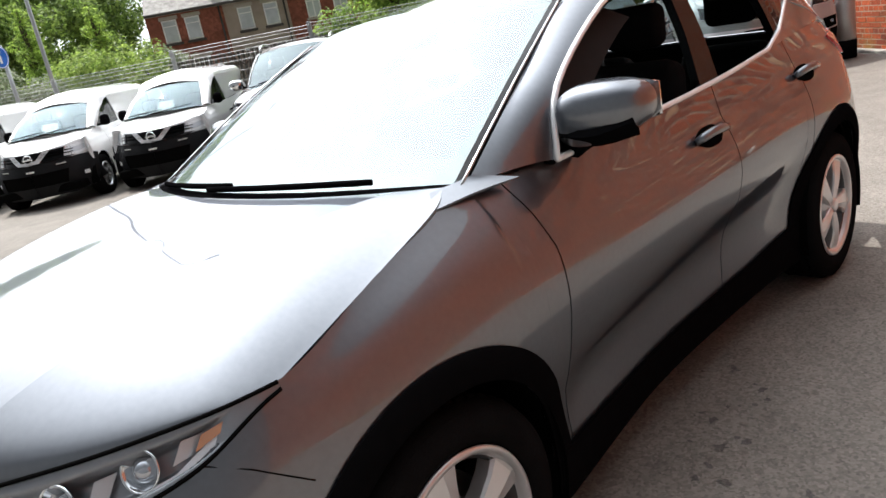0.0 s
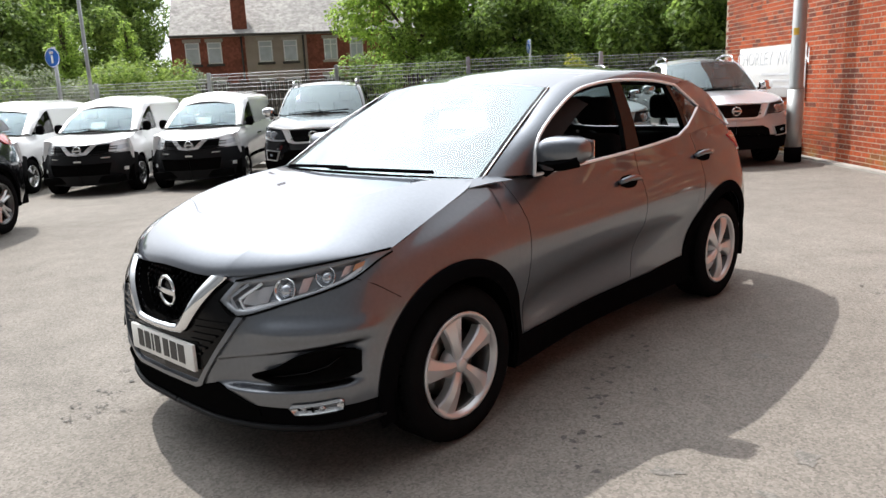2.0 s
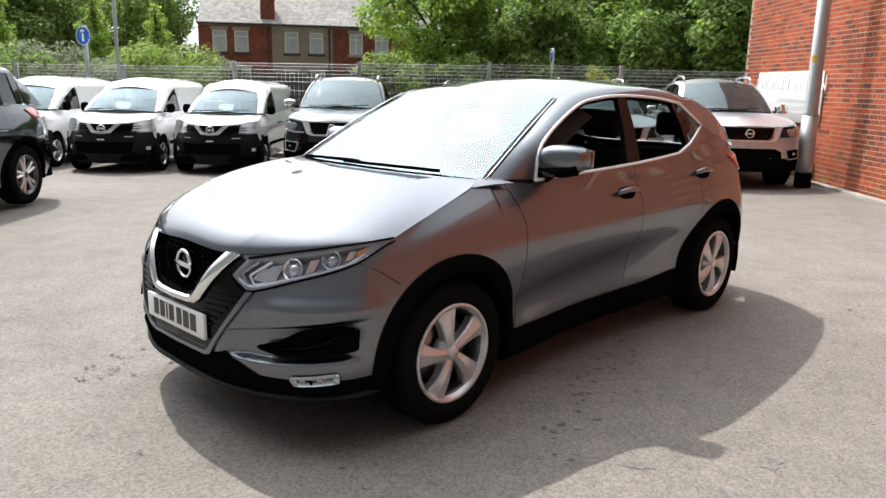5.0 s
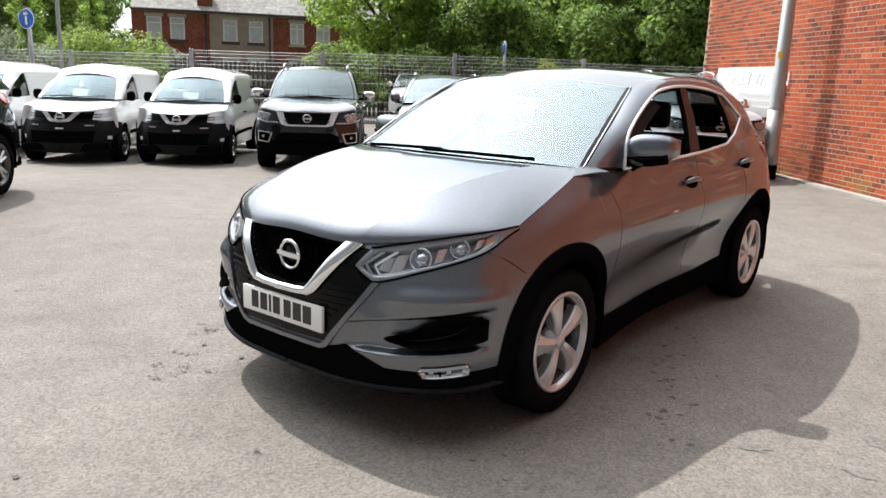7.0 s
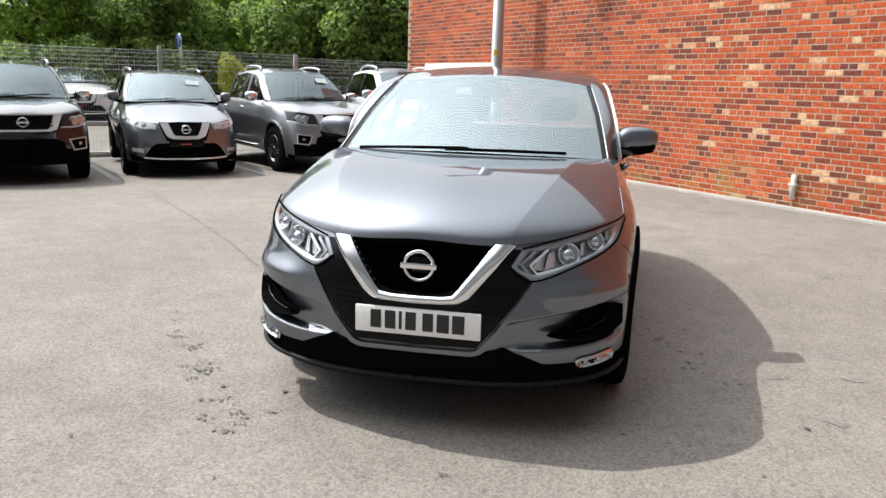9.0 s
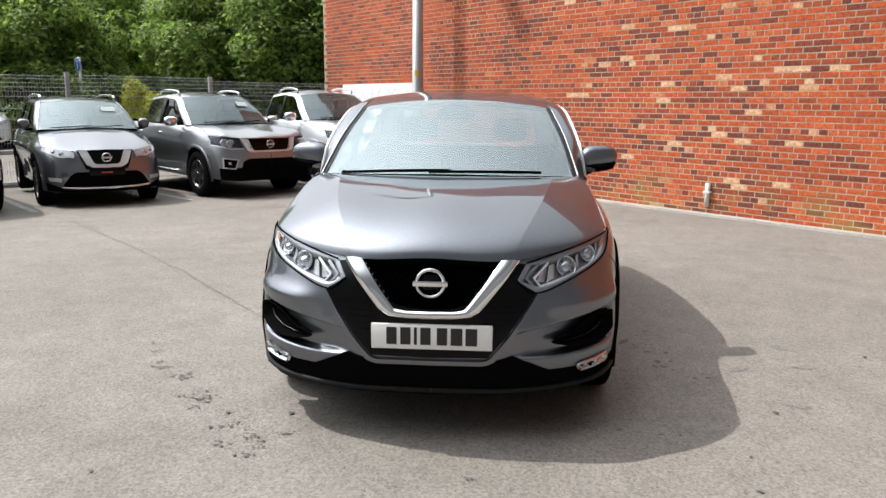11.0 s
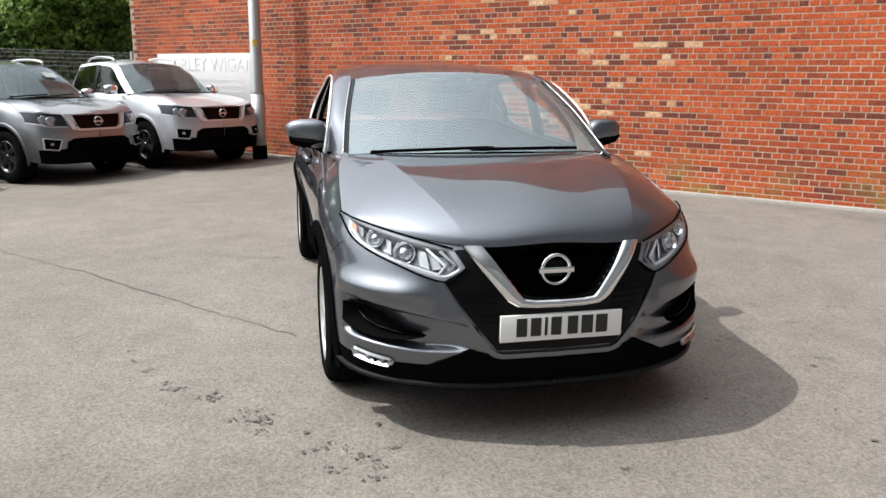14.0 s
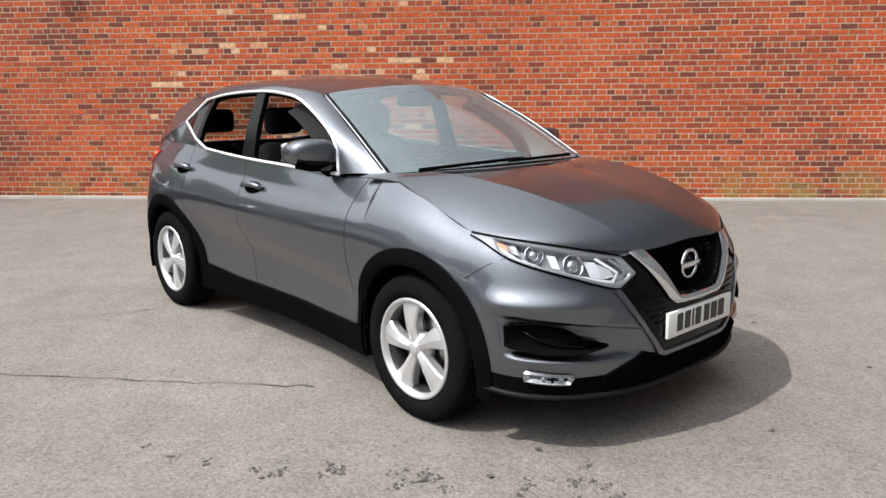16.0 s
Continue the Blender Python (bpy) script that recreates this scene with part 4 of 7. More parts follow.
    add("divider", on_nose(nose, [(0.713, 0.354), (0.719, 0.355)], [(0.713, 0.325), (0.719, 0.325)], side, 2, 4, 0.008, 0.006), DARK, fog)
    lid = add("lens", on_nose(nose, [(0.648, 0.351), (0.72, 0.357), (0.796, 0.369)], [(0.660, 0.319), (0.72, 0.323), (0.789, 0.333)], side, 12, 4, 0.018, 0.006), LENS, fog)
    lid.visible_shadow = False

# honeycomb of the upper grille
gv, gf = [], []
for row in range(10):
    z = 0.628 + 0.0205 * row
    half = 0.15 + (z - 0.62) * 0.74
    for col in range(-9, 10):
        x = col * 0.036 + (0.018 if row % 2 else 0)
        if abs(x) + 0.016 > half:
            continue
        a, b = [], []
        for k in range(6):
            t = math.pi / 3 * k + math.pi / 6
            for lst, s in ((a, 1.0), (b, 0.84)):
                px, pz = x + 0.0205 * s * math.cos(t), z + 0.0125 * s * math.sin(t)
                q = nose.front(px, pz, -0.034 if s == 1 else -0.046)
                lst.append(Vector((math.copysign(q.x, px), q.y, q.z)))
        base = len(gv)
        gv += a + b
        gf += [(base + k, base + (k + 1) % 6, base + 6 + (k + 1) % 6, base + 6 + k) for k in range(6)]
add("grille_mesh", (gv, gf), GRILLE_BLACK, crossover, "", False)

# round badge: plain ring and bar
by, bz = -2.152, 0.726
ring = [Vector((0.060 * math.cos(t), by, bz + 0.060 * math.sin(t))) for t in [2 * math.pi * k / 40 for k in range(40)]]
v, f = tube(ring, 0.0085, 10, True, 1.0, (0, 1, 0))
badge = add("badge", (v, f), CHROME, crossover, "round chrome badge, plain ring and bar")
part("badge_bar", block(-0.076, 0.076, by - 0.012, by + 0.004, bz - 0.0125, bz + 0.0125, 0.004), CHROME, badge)
part("badge_back", block(-0.045, 0.045, by + 0.004, by + 0.03, bz - 0.042, bz + 0.042, 0.02), GLOSS_BLACK, badge)


def number_plate(parent, x, y, z, w=0.52, h=0.111):
    """A white plate with plain dark bars in place of its characters."""
    p = part("number_plate", block(x - w / 2, x + w / 2, y - 0.004, y + 0.012, z - h / 2, z + h / 2, 0.004), PLATE, parent, "white plate with plain dark bars")
    for k, dx in enumerate((-0.172, -0.112, -0.069, -0.026, 0.045, 0.107, 0.170)):
        bw = 0.012 if k == 2 else 0.044 if k < 5 else 0.05
        part("bar", block(x + dx - bw / 2, x + dx + bw / 2, y - 0.006, y - 0.003, z - 0.034, z + 0.042, 0.0), INK, p, smooth=False)
    return p


part("plate_holder", block(-0.255, 0.279, -2.195, -2.15, 0.440, 0.572, 0.01), GLOSS_BLACK, crossover)
number_plate(crossover, 0.012, -2.214, 0.506)

# mirrors
for side in (1, -1):
    bm = bmesh.new()
    bmesh.ops.create_uvsphere(bm, u_segments=28, v_segments=18, radius=1)
    for q in bm.verts:
        x, y, z = q.co
        e = lambda c, p: math.copysign(abs(c) ** p, c)
        x, y, z = e(x, 0.72), e(y, 0.72), e(z, 0.75)
        taper = 1 - 0.18 * x
        q.co = (0.895 + 0.118 * x, -0.60 + 0.075 * y * taper + 0.035 * (x + 1) * 0.5 + (0.03 if y > 0 else 0), 1.165 + 0.078 * z * taper + 0.012 * x)
    for q in bm.verts:
        q.co.x *= side
    cap = part("mirror", bm, PAINT_GREY, crossover)
    v, f = ribbon([(0.79, -0.53, 1.222), (0.90, -0.495, 1.236), (1.0, -0.47, 1.215)], [(0.79, -0.53, 1.112), (0.90, -0.495, 1.106), (1.0, -0.47, 1.13)], 10, 6, 0.01, inward=(0.9, -0.7, 1.17))
    add("mirror_glass", (flipped(v, side), f), CHROME, cap)
    v, f = ribbon([(0.785, -0.665, 1.125), (0.90, -0.672, 1.118), (1.0, -0.62, 1.14)], [(0.79, -0.62, 1.083), (0.90, -0.61, 1.082), (0.99, -0.58, 1.10)], 10, 4, 0.02, inward=(0.9, -0.5, 1.17))
    add("mirror_base", (flipped(v, side), f), CLADDING, cap)
    v, f = tube([(0.80, -0.60, 1.075), (0.83, -0.60, 1.09), (0.86, -0.60, 1.11)], [0.03, 0.026, 0.03], 8)
    add("mirror_arm", (flipped(v, side), f), CLADDING, cap)

# wheels
for side in (1, -1):
    for wy in (-1.323, 1.323):
        make_wheel(crossover, 0.878, wy, HUB, 0.335, 0.226, 0.215, side, twist=0.3 if wy < 0 else 0.9)

# cabin
part("cabin_floor", block(-0.76, 0.76, -0.95, 1.75, 0.30, 0.42, 0.03), DASH, crossover)
v, f = across([(0.72, -0.93, 1.055), (0.74, -0.70, 1.065), (0.75, -0.55, 1.03), (0.75, -0.50, 0.90), (0.75, -0.52, 0.6)], 0.02, 16, 16, 0, lambda s: 0.12 * (1 - s))
add("dashboard", (v, f), DASH, crossover)
for x in (0.37, -0.37):
    for rear in (0, 1):
        y = 0.30 + 0.95 * rear
        z = 0.62 if not rear else 0.66
        bm = block(x - 0.25, x + 0.25, y - 0.42, y + 0.08, z - 0.2, z, 0.06, 3)
        seat = part("rear_seat" if rear else "front_seat", bm, FABRIC, crossover)
        bm = block(-0.25, 0.25, -0.08, 0.07, 0, 0.62 - 0.10 * rear, 0.055, 3)
        for q in bm.verts:
            q.co.x *= 1 - 0.22 * max(0, q.co.z - 0.3) / 0.32
        bmesh.ops.rotate(bm, cent=(0, 0, 0), matrix=Matrix.Rotation(radians(-16), 3, "X"), verts=bm.verts)
        bmesh.ops.translate(bm, vec=(x, y + 0.08, z - 0.06), verts=bm.verts)
        part("backrest", bm, FABRIC, seat)
        bm = block(-0.125, 0.125, -0.05, 0.05, -0.085, 0.085, 0.04, 3)
        bmesh.ops.translate(bm, vec=(x, y + 0.275, z + 0.675 - 0.06 * rear), verts=bm.verts)
        part("headrest", bm, FABRIC, seat)
v, f = tube([Vector((-0.37 + 0.185 * math.cos(t), -0.36 - 0.06 * math.sin(t), 0.98 + 0.17 * math.sin(t))) for t in [2 * math.pi * k / 32 for k in range(32)]], 0.015, 8, True, 1, (0, 1, 0.3))
wheel_rim = add("steering_wheel", (v, f), DASH, crossover)
part("steering_boss", block(-0.45, -0.29, -0.42, -0.34, 0.92, 1.02, 0.03), DASH, wheel_rim)
part("rear_view_mirror", block(-0.12, 0.12, -0.33, -0.29, 1.385, 1.45, 0.02), CLADDING, crossover)
part("sensor_box", block(-0.07, 0.07, -0.46, -0.33, 1.415, 1.475, 0.02), CLADDING, crossover)
part("underbody", block(-0.66, 0.66, -1.75, 2.06, 0.22, 0.32, 0.02), DARK, crossover)

# ---- ground ----
YARD = pose(4.19, 4.19, 0, 0, 0, 43.6)      # x = 0 is the face of the brick wall, the yard lies at x < 0; y runs along the wall


def yard(x, y, z=0.0):
    return YARD @ Vector((x, y, z))


def textured(name, color, rough, layers, bump=(), spec=0.5):
    """A material whose colour is scaled by several noises: (kind, scale, detail, from, to, low, high)."""
    m = bpy.data.materials.new(name)
    m.use_nodes = True
    n, l = m.node_tree.nodes, m.node_tree.links
    b = n["Principled BSDF"]
    b.inputs["Roughness"].default_value = rough
    b.inputs["Specular IOR Level"].default_value = spec
    co = n.new("ShaderNodeTexCoord")
    last = None
    for kind, scale, detail, a, z, lo, hi in layers:
        if kind == "cell":
            t = n.new("ShaderNodeTexVoronoi")
            t.inputs["Scale"].default_value = scale
            out = t.outputs["Color"]
        else:
            t = n.new("ShaderNodeTexNoise")
            t.inputs["Scale"].default_value, t.inputs["Detail"].default_value, t.inputs["Roughness"].default_value = scale, detail, 0.6
            out = t.outputs["Fac"]
        l.new(co.outputs["Object"], t.inputs["Vector"])
        r = n.new("ShaderNodeMapRange")
        for key, val in (("From Min", a), ("From Max", z), ("To Min", lo), ("To Max", hi)):
            r.inputs[key].default_value = val
        l.new(out, r.inputs["Value"])
        if last is None:
            last = r.outputs["Result"]
        else:
            k = n.new("ShaderNodeMath")
            k.operation = "MULTIPLY"
            l.new(last, k.inputs[0])
            l.new(r.outputs["Result"], k.inputs[1])
            last = k.outputs[0]
    sc = n.new("ShaderNodeVectorMath")
    sc.operation = "SCALE"
    sc.inputs[0].default_value = color
    l.new(last, sc.inputs["Scale"])
    l.new(sc.outputs["Vector"], b.inputs["Base Color"])
    if bump:
        t = n.new("ShaderNodeTexNoise")
        t.inputs["Scale"].default_value, t.inputs["Detail"].default_value = bump[0], 4
        l.new(co.outputs["Object"], t.inputs["Vector"])
        bp = n.new("ShaderNodeBump")
        bp.inputs["Strength"].default_value, bp.inputs["Distance"].default_value = bump[1], bump[2]
        l.new(t.outputs["Fac"], bp.inputs["Height"])
        l.new(bp.outputs["Normal"], b.inputs["Normal"])
    return m


ASPHALT = textured("worn_asphalt", (0.190, 0.173, 0.154), 0.92, [("cell", 100, 0, 0, 1, 0.66, 1.34), ("noise", 0.35, 5, 0.3, 0.7, 0.9, 1.1), ("noise", 3.5, 7, 0.3, 0.7, 0.88, 1.1), ("noise", 26, 4, 0.28, 0.42, 0.72, 1.0), ("noise", 0.9, 8, 0.34, 0.44, 0.88, 1.0)], (150, 0.45, 0.007), 0.25)
SKY_BLOCK_GREY = textured("sky_block_grey", (0.10, 0.105, 0.11), 0.5, [("noise", 0.8, 4, 0.3, 0.7, 0.9, 1.1), ("noise", 20, 4, 0.3, 0.7, 0.95, 1.05)], (30, 0.1, 0.01), 0.3)
CONCRETE = textured("pale_concrete", (0.36, 0.34, 0.31), 0.9, [("noise", 40, 4, 0.3, 0.7, 0.85, 1.1), ("noise", 1.5, 6, 0.3, 0.7, 0.8, 1.1)], (80, 0.3, 0.01), 0.3)
STAIN = textured("oil_stain", (0.09, 0.084, 0.077), 0.8, [("cell", 105, 0, 0, 1, 0.7, 1.3), ("noise", 30, 4, 0.3, 0.7, 0.7, 1.3)], (160, 0.5, 0.006), 0.3)
STAIN_PALE = textured("faded_stain", (0.165, 0.156, 0.143), 0.9, [("cell", 105, 0, 0, 1, 0.7, 1.3), ("noise", 30, 4, 0.3, 0.7, 0.75, 1.25)], (160, 0.5, 0.006), 0.3)


def fall(x, y):
    """The yard falls gently towards the parked row, away from the wall; the street beyond is level again."""
    k = max(0.0, min(1.0, -x / 4))
    if y > 12.4:
        return -0.223 * k * max(0.0, 1 - (y - 12.4) / 7)
    return -0.0225 * max(0.0, y - 2.5) * k


def ground_z(x, y):
    p = YARD.inverted() @ Vector((x, y, 0))
    return fall(p.x, p.y)


xs = [-400, -60, -30, -16, -8, -4, -3, -2, -1, 0, 400]
ys = [-400, -20, 0, 2.5, 4, 6, 8, 10, 12.4, 16, 19.4, 60, 400]
g = mesh("ground", [(x, y, fall(x, y)) for x in xs for y in ys], [(i * len(ys) + j, (i + 1) * len(ys) + j, (i + 1) * len(ys) + j + 1, i * len(ys) + j + 1) for i in range(len(xs) - 1) for j in range(len(ys) - 1)], ASPHALT, None, False)
g.matrix_world = YARD
tagged(g, "worn grey asphalt yard with stains and cracks", "ground", kind="structure")


def blot(name, x, y, r, mat, z=0.003, squash=1.0, turn=0.0, n=14):
    """An uneven flat spot on the asphalt."""
    pts = []
    for k in range(n):
        t = 2 * math.pi * k / n
        q = r * random.uniform(0.38, 1.15)
        a, b = q * math.cos(t), q * math.sin(t) * squash
        pts.append((x + a * math.cos(turn) - b * math.sin(turn), y + a * math.sin(turn) + b * math.cos(turn), z + ground_z(x, y)))
    return pts


def spots(name, label, places, mat):
    verts, faces = [], []
    for k, (x, y, r, q, t) in enumerate(places):
        pts = blot(name, x, y, r, mat, 0.0025 + 0.00001 * k, q, t)
        faces.append(tuple(range(len(verts), len(verts) + len(pts))))
        verts += pts
    o = mesh(name, verts, faces, mat, None, False)
    return tagged(o, label, "stain", kind="stuff")


rs = random.Random(5)
places = [(1.52, 0.36, 0.07, 0.7, 0.3), (1.68, -1.07, 0.075, 0.5, 0.2), (2.06, -1.0, 0.07, 0.5, -0.2), (1.82, -1.6, 0.09, 0.4, -0.5), (2.58, 1.38, 0.08, 0.5, 0)]
faint = list(places)
drips = []
for t in steps(0, 1, 46):
    bx, by = 0.80 + 0.62 * t, 0.25 - 1.55 * t
    drips.append((bx + rs.gauss(0, 0.075), by + rs.gauss(0, 0.05), rs.choice((0.010, 0.014, 0.02, 0.028)), rs.uniform(0.5, 1), rs.uniform(0, 3)))
for x, y in ((0.87, -1.96), (0.94, -1.84), (1.05, -2.0)):
    drips.append((x, y, 0.017, 0.8, 0))
hubs = [(-1.95 + 1.25 * t + rs.gauss(0, 0.05), -0.85 - 1.5 * t + rs.gauss(0, 0.07)) for t in [rs.random() for _ in range(34)]]
for hx, hy in hubs:
    # each spot is a ragged cluster of specks
    for _ in range(rs.randint(4, 14)):
        drips.append((hx + rs.gauss(0, 0.022), hy + rs.gauss(0, 0.016), rs.choice((0.004, 0.006, 0.008, 0.012)), rs.uniform(0.35, 1), rs.uniform(0, 3)))
for _ in range(60):
    drips.append((rs.uniform(1.3, 3.4), rs.uniform(-2.6, 3.0), rs.choice((0.008, 0.012, 0.02)), rs.uniform(0.4, 1), rs.uniform(0, 3)))
for _ in range(30):
    drips.append((rs.uniform(-3.5, 0.5), rs.uniform(-3.4, -1.9), rs.choice((0.006, 0.01, 0.018)), rs.uniform(0.4, 1), rs.uniform(0, 3)))
spots("oil_drips", "small dark oil drips on the asphalt", drips, STAIN)
for _ in range(3):
    faint.append((rs.uniform(-4.5, 4.5), rs.uniform(-3.2, 4.0), rs.uniform(0.05, 0.14), rs.uniform(0.35, 0.8), rs.uniform(0, 3)))
spots("faded_stains", "faded brownish stains on the asphalt", faint, STAIN_PALE)


def crack(points, width):
    verts, faces = [], []
    pts = []
    for a, b in zip(points, points[1:]):
        for t in steps(0, 1, 14)[:-1]:
            pts.append((a[0] + (b[0] - a[0]) * t + rs.gauss(0, 0.010), a[1] + (b[1] - a[1]) * t + rs.gauss(0, 0.010)))
    pts.append(points[-1])
    for k, (x, y) in enumerate(pts):
        w = width * rs.uniform(0.1, 0.75)
        verts += [(x - w * 0.7, y - w * 0.7, ground_z(x, y) + 0.0065), (x + w * 0.7, y + w * 0.7, ground_z(x, y) + 0.0065)]
    faces = [(2 * k, 2 * k + 1, 2 * k + 3, 2 * k + 2) for k in range(len(pts) - 1)]
    return verts, faces


for pts, wd in (([(-5.6, 4.5), (-4.7, 3.5), (-3.45, 2.15), (-2.48, 1.04), (-1.66, 0.06), (-1.0, -0.68)], 0.011), ([(-1.9, 5.3), (-1.3, 4.53), (-0.7, 3.75)], 0.010), ([(-1.74, 1.56), (-0.97, 1.3)], 0.009), ([(-1.76, 1.50), (-1.0, 1.22)], 0.008)):
    v, f = crack(pts, wd)
    tagged(mesh("asphalt_crack", v, f, STAIN_PALE, None, False), "thin dark crack in the asphalt", "crack", kind="structure")

LINE_PAINT = textured("worn_white_line", (0.40, 0.39, 0.37), 0.85, [("cell", 100, 0, 0, 1, 0.7, 1.2), ("noise", 9, 5, 0.35, 0.6, 0.55, 1.0)], (150, 0.4, 0.006), 0.3)
for x in (-7.05, -4.72, -2.42):
    n = 12
    v = [(x + dx, 8.0 + 4.2 * k / n, fall(x, 8.0 + 4.2 * k / n) + 0.004) for k in range(n + 1) for dx in (-0.05, 0.05)]
    o = mesh("bay_line", v, [(2 * k, 2 * k + 1, 2 * k + 3, 2 * k + 2) for k in range(n)], LINE_PAINT, None, False)
    o.matrix_world = YARD
    tagged(o, "worn white bay line on the asphalt", "line", kind="structure")

# ---- brick wall: mortar body, every brick with its own edges ----


def brick_material():
    m = bpy.data.materials.new("red_brick")
    m.use_nodes = True
    n, l = m.node_tree.nodes, m.node_tree.links
    b = n["Principled BSDF"]
    b.inputs["Roughness"].default_value = 0.9
    b.inputs["Specular IOR Level"].default_value = 0.2
    at = n.new("ShaderNodeAttribute")
    at.attribute_name = "tone"
    ramp = n.new("ShaderNodeValToRGB")
    e = ramp.color_ramp.elements
    e[0].position, e[0].color = 0.0, (0.15, 0.048, 0.034, 1)
    e[1].position, e[1].color = 1.0, (0.68, 0.46, 0.28, 1)
    for p, c in ((0.14, (0.18, 0.050, 0.031, 1)), (0.40, (0.42, 0.084, 0.030, 1)), (0.68, (0.515, 0.120, 0.044, 1)), (0.86, (0.52, 0.210, 0.098, 1))):
        k = e.new(p)
        k.color = c
    l.new(at.outputs["Fac"], ramp.inputs["Fac"])
    co = n.new("ShaderNodeTexCoord")
    t = n.new("ShaderNodeTexNoise")
    t.inputs["Scale"].default_value, t.inputs["Detail"].default_value = 26, 7
    l.new(co.outputs["Object"], t.inputs["Vector"])
    r = n.new("ShaderNodeMapRange")
    r.inputs["From Min"].default_value, r.inputs["From Max"].default_value = 0.25, 0.75
    r.inputs["To Min"].default_value, r.inputs["To Max"].default_value = 0.58, 1.42
    l.new(t.outputs["Fac"], r.inputs["Value"])
    sc = n.new("ShaderNodeVectorMath")
    sc.operation = "SCALE"
    l.new(ramp.outputs["Color"], sc.inputs[0])
    l.new(r.outputs["Result"], sc.inputs["Scale"])
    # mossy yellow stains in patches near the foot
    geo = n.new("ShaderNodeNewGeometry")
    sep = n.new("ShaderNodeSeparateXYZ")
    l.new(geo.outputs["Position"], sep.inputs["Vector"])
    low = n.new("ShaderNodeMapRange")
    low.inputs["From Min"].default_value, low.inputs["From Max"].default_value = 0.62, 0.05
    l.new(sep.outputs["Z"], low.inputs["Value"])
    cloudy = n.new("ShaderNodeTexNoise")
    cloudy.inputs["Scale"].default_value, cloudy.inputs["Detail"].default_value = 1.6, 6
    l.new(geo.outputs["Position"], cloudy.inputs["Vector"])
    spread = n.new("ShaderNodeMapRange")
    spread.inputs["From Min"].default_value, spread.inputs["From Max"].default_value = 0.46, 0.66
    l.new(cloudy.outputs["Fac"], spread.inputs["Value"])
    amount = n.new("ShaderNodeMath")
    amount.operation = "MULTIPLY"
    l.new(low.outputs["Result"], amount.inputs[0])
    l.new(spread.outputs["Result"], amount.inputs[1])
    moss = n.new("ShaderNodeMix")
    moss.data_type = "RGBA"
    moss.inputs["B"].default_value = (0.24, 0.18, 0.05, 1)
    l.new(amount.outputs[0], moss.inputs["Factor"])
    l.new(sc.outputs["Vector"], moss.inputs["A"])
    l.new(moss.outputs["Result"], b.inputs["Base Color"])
    bp = n.new("ShaderNodeBump")
    bp.inputs["Strength"].default_value, bp.inputs["Distance"].default_value = 0.5, 0.006
    l.new(t.outputs["Fac"], bp.inputs["Height"])
    l.new(bp.outputs["Normal"], b.inputs["Normal"])
    return m


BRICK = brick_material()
MORTAR = textured("pale_mortar", (0.53, 0.435, 0.34), 0.95, [("noise", 90, 4, 0.3, 0.7, 0.75, 1.15), ("noise", 0.5, 5, 0.3, 0.7, 0.7, 1.1)], (120, 0.4, 0.01), 0.2)
WALL_END, WALL_TOP = 11.6, 6.0
wall = part("wall_brick", block(0.0, 0.35, -14, WALL_END, -0.3, WALL_TOP, 0.0), MORTAR, None, smooth=False)
wall.matrix_world = YARD
tagged(wall, "tall red brick wall with pale repair bricks and light mortar", "wall", kind="structure")


def brick_tone(y, z, r):
    """Mostly red to orange; pale replaced bricks gather in one weathered area, dark ones are strewn."""
    near = math.exp(-((y - 1.9) / 2.3) ** 2)
    patch = 0.5 * noise.noise(Vector((y * 0.45, z * 0.9, 3.1))) + near * math.exp(-((z - 1.7) / 1.6) ** 2)
    t = 0.335 + 0.085 * near + r.gauss(0, 0.10 + 0.065 * near) + 0.16 * noise.noise(Vector((y * 0.7, z * 1.1, 9.0)))
    if patch > 0.34 and r.random() < 0.055:
        t = r.uniform(0.88, 1.0)
    elif r.random() < 0.05 + 0.06 * near:
        t = r.uniform(0.0, 0.16)
    return min(1.0, max(0.0, t))


rb = random.Random(11)
singles, verts, faces, tones = [], [], [], []
COURSE, LONG, JOINT = 0.0755, 0.2275, 0.0115
row = 0
z = 0.012
while z < WALL_TOP - 0.08:
    header = row % 4 == 3
    unit = LONG / 2 if header else LONG
    y = -14.0 + (LONG / 4 if header else (LONG / 2 if row % 2 else 0.0))
    while y + unit < WALL_END:
        proud = 0.0035 + rb.uniform(-0.0018, 0.0018)
        y0, y1 = y + JOINT / 2 + rb.uniform(0, 0.002), y + unit - JOINT / 2 - rb.uniform(0, 0.002)
        z0, z1 = z + rb.uniform(0, 0.002), z + COURSE - JOINT - rb.uniform(0, 0.002)
        tone = brick_tone(y, z, rb)
        if not header and len(singles) < 300 and 0.05 < z < 1.72 and 0.2 < y < 3.6:
            singles.append((y0, z0, proud, tone))
        else:
            k = len(verts)
            c = 0.0015
            verts += [(0, y0, z0), (0, y1, z0), (0, y1, z1), (0, y0, z1), (-proud, y0 + c, z0 + c), (-proud, y1 - c, z0 + c), (-proud, y1 - c, z1 - c), (-proud, y0 + c, z1 - c)]
            faces += [(k + 4, k + 7, k + 6, k + 5), (k, k + 4, k + 5, k + 1), (k + 1, k + 5, k + 6, k + 2), (k + 2, k + 6, k + 7, k + 3), (k + 3, k + 7, k + 4, k)]
            tones += [tone] * 8
        y += unit
    z += COURSE
    row += 1
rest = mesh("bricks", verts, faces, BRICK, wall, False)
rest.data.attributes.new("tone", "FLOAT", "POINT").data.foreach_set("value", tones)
tagged(rest, "red, orange and dark bricks in light mortar", kind="stuff")

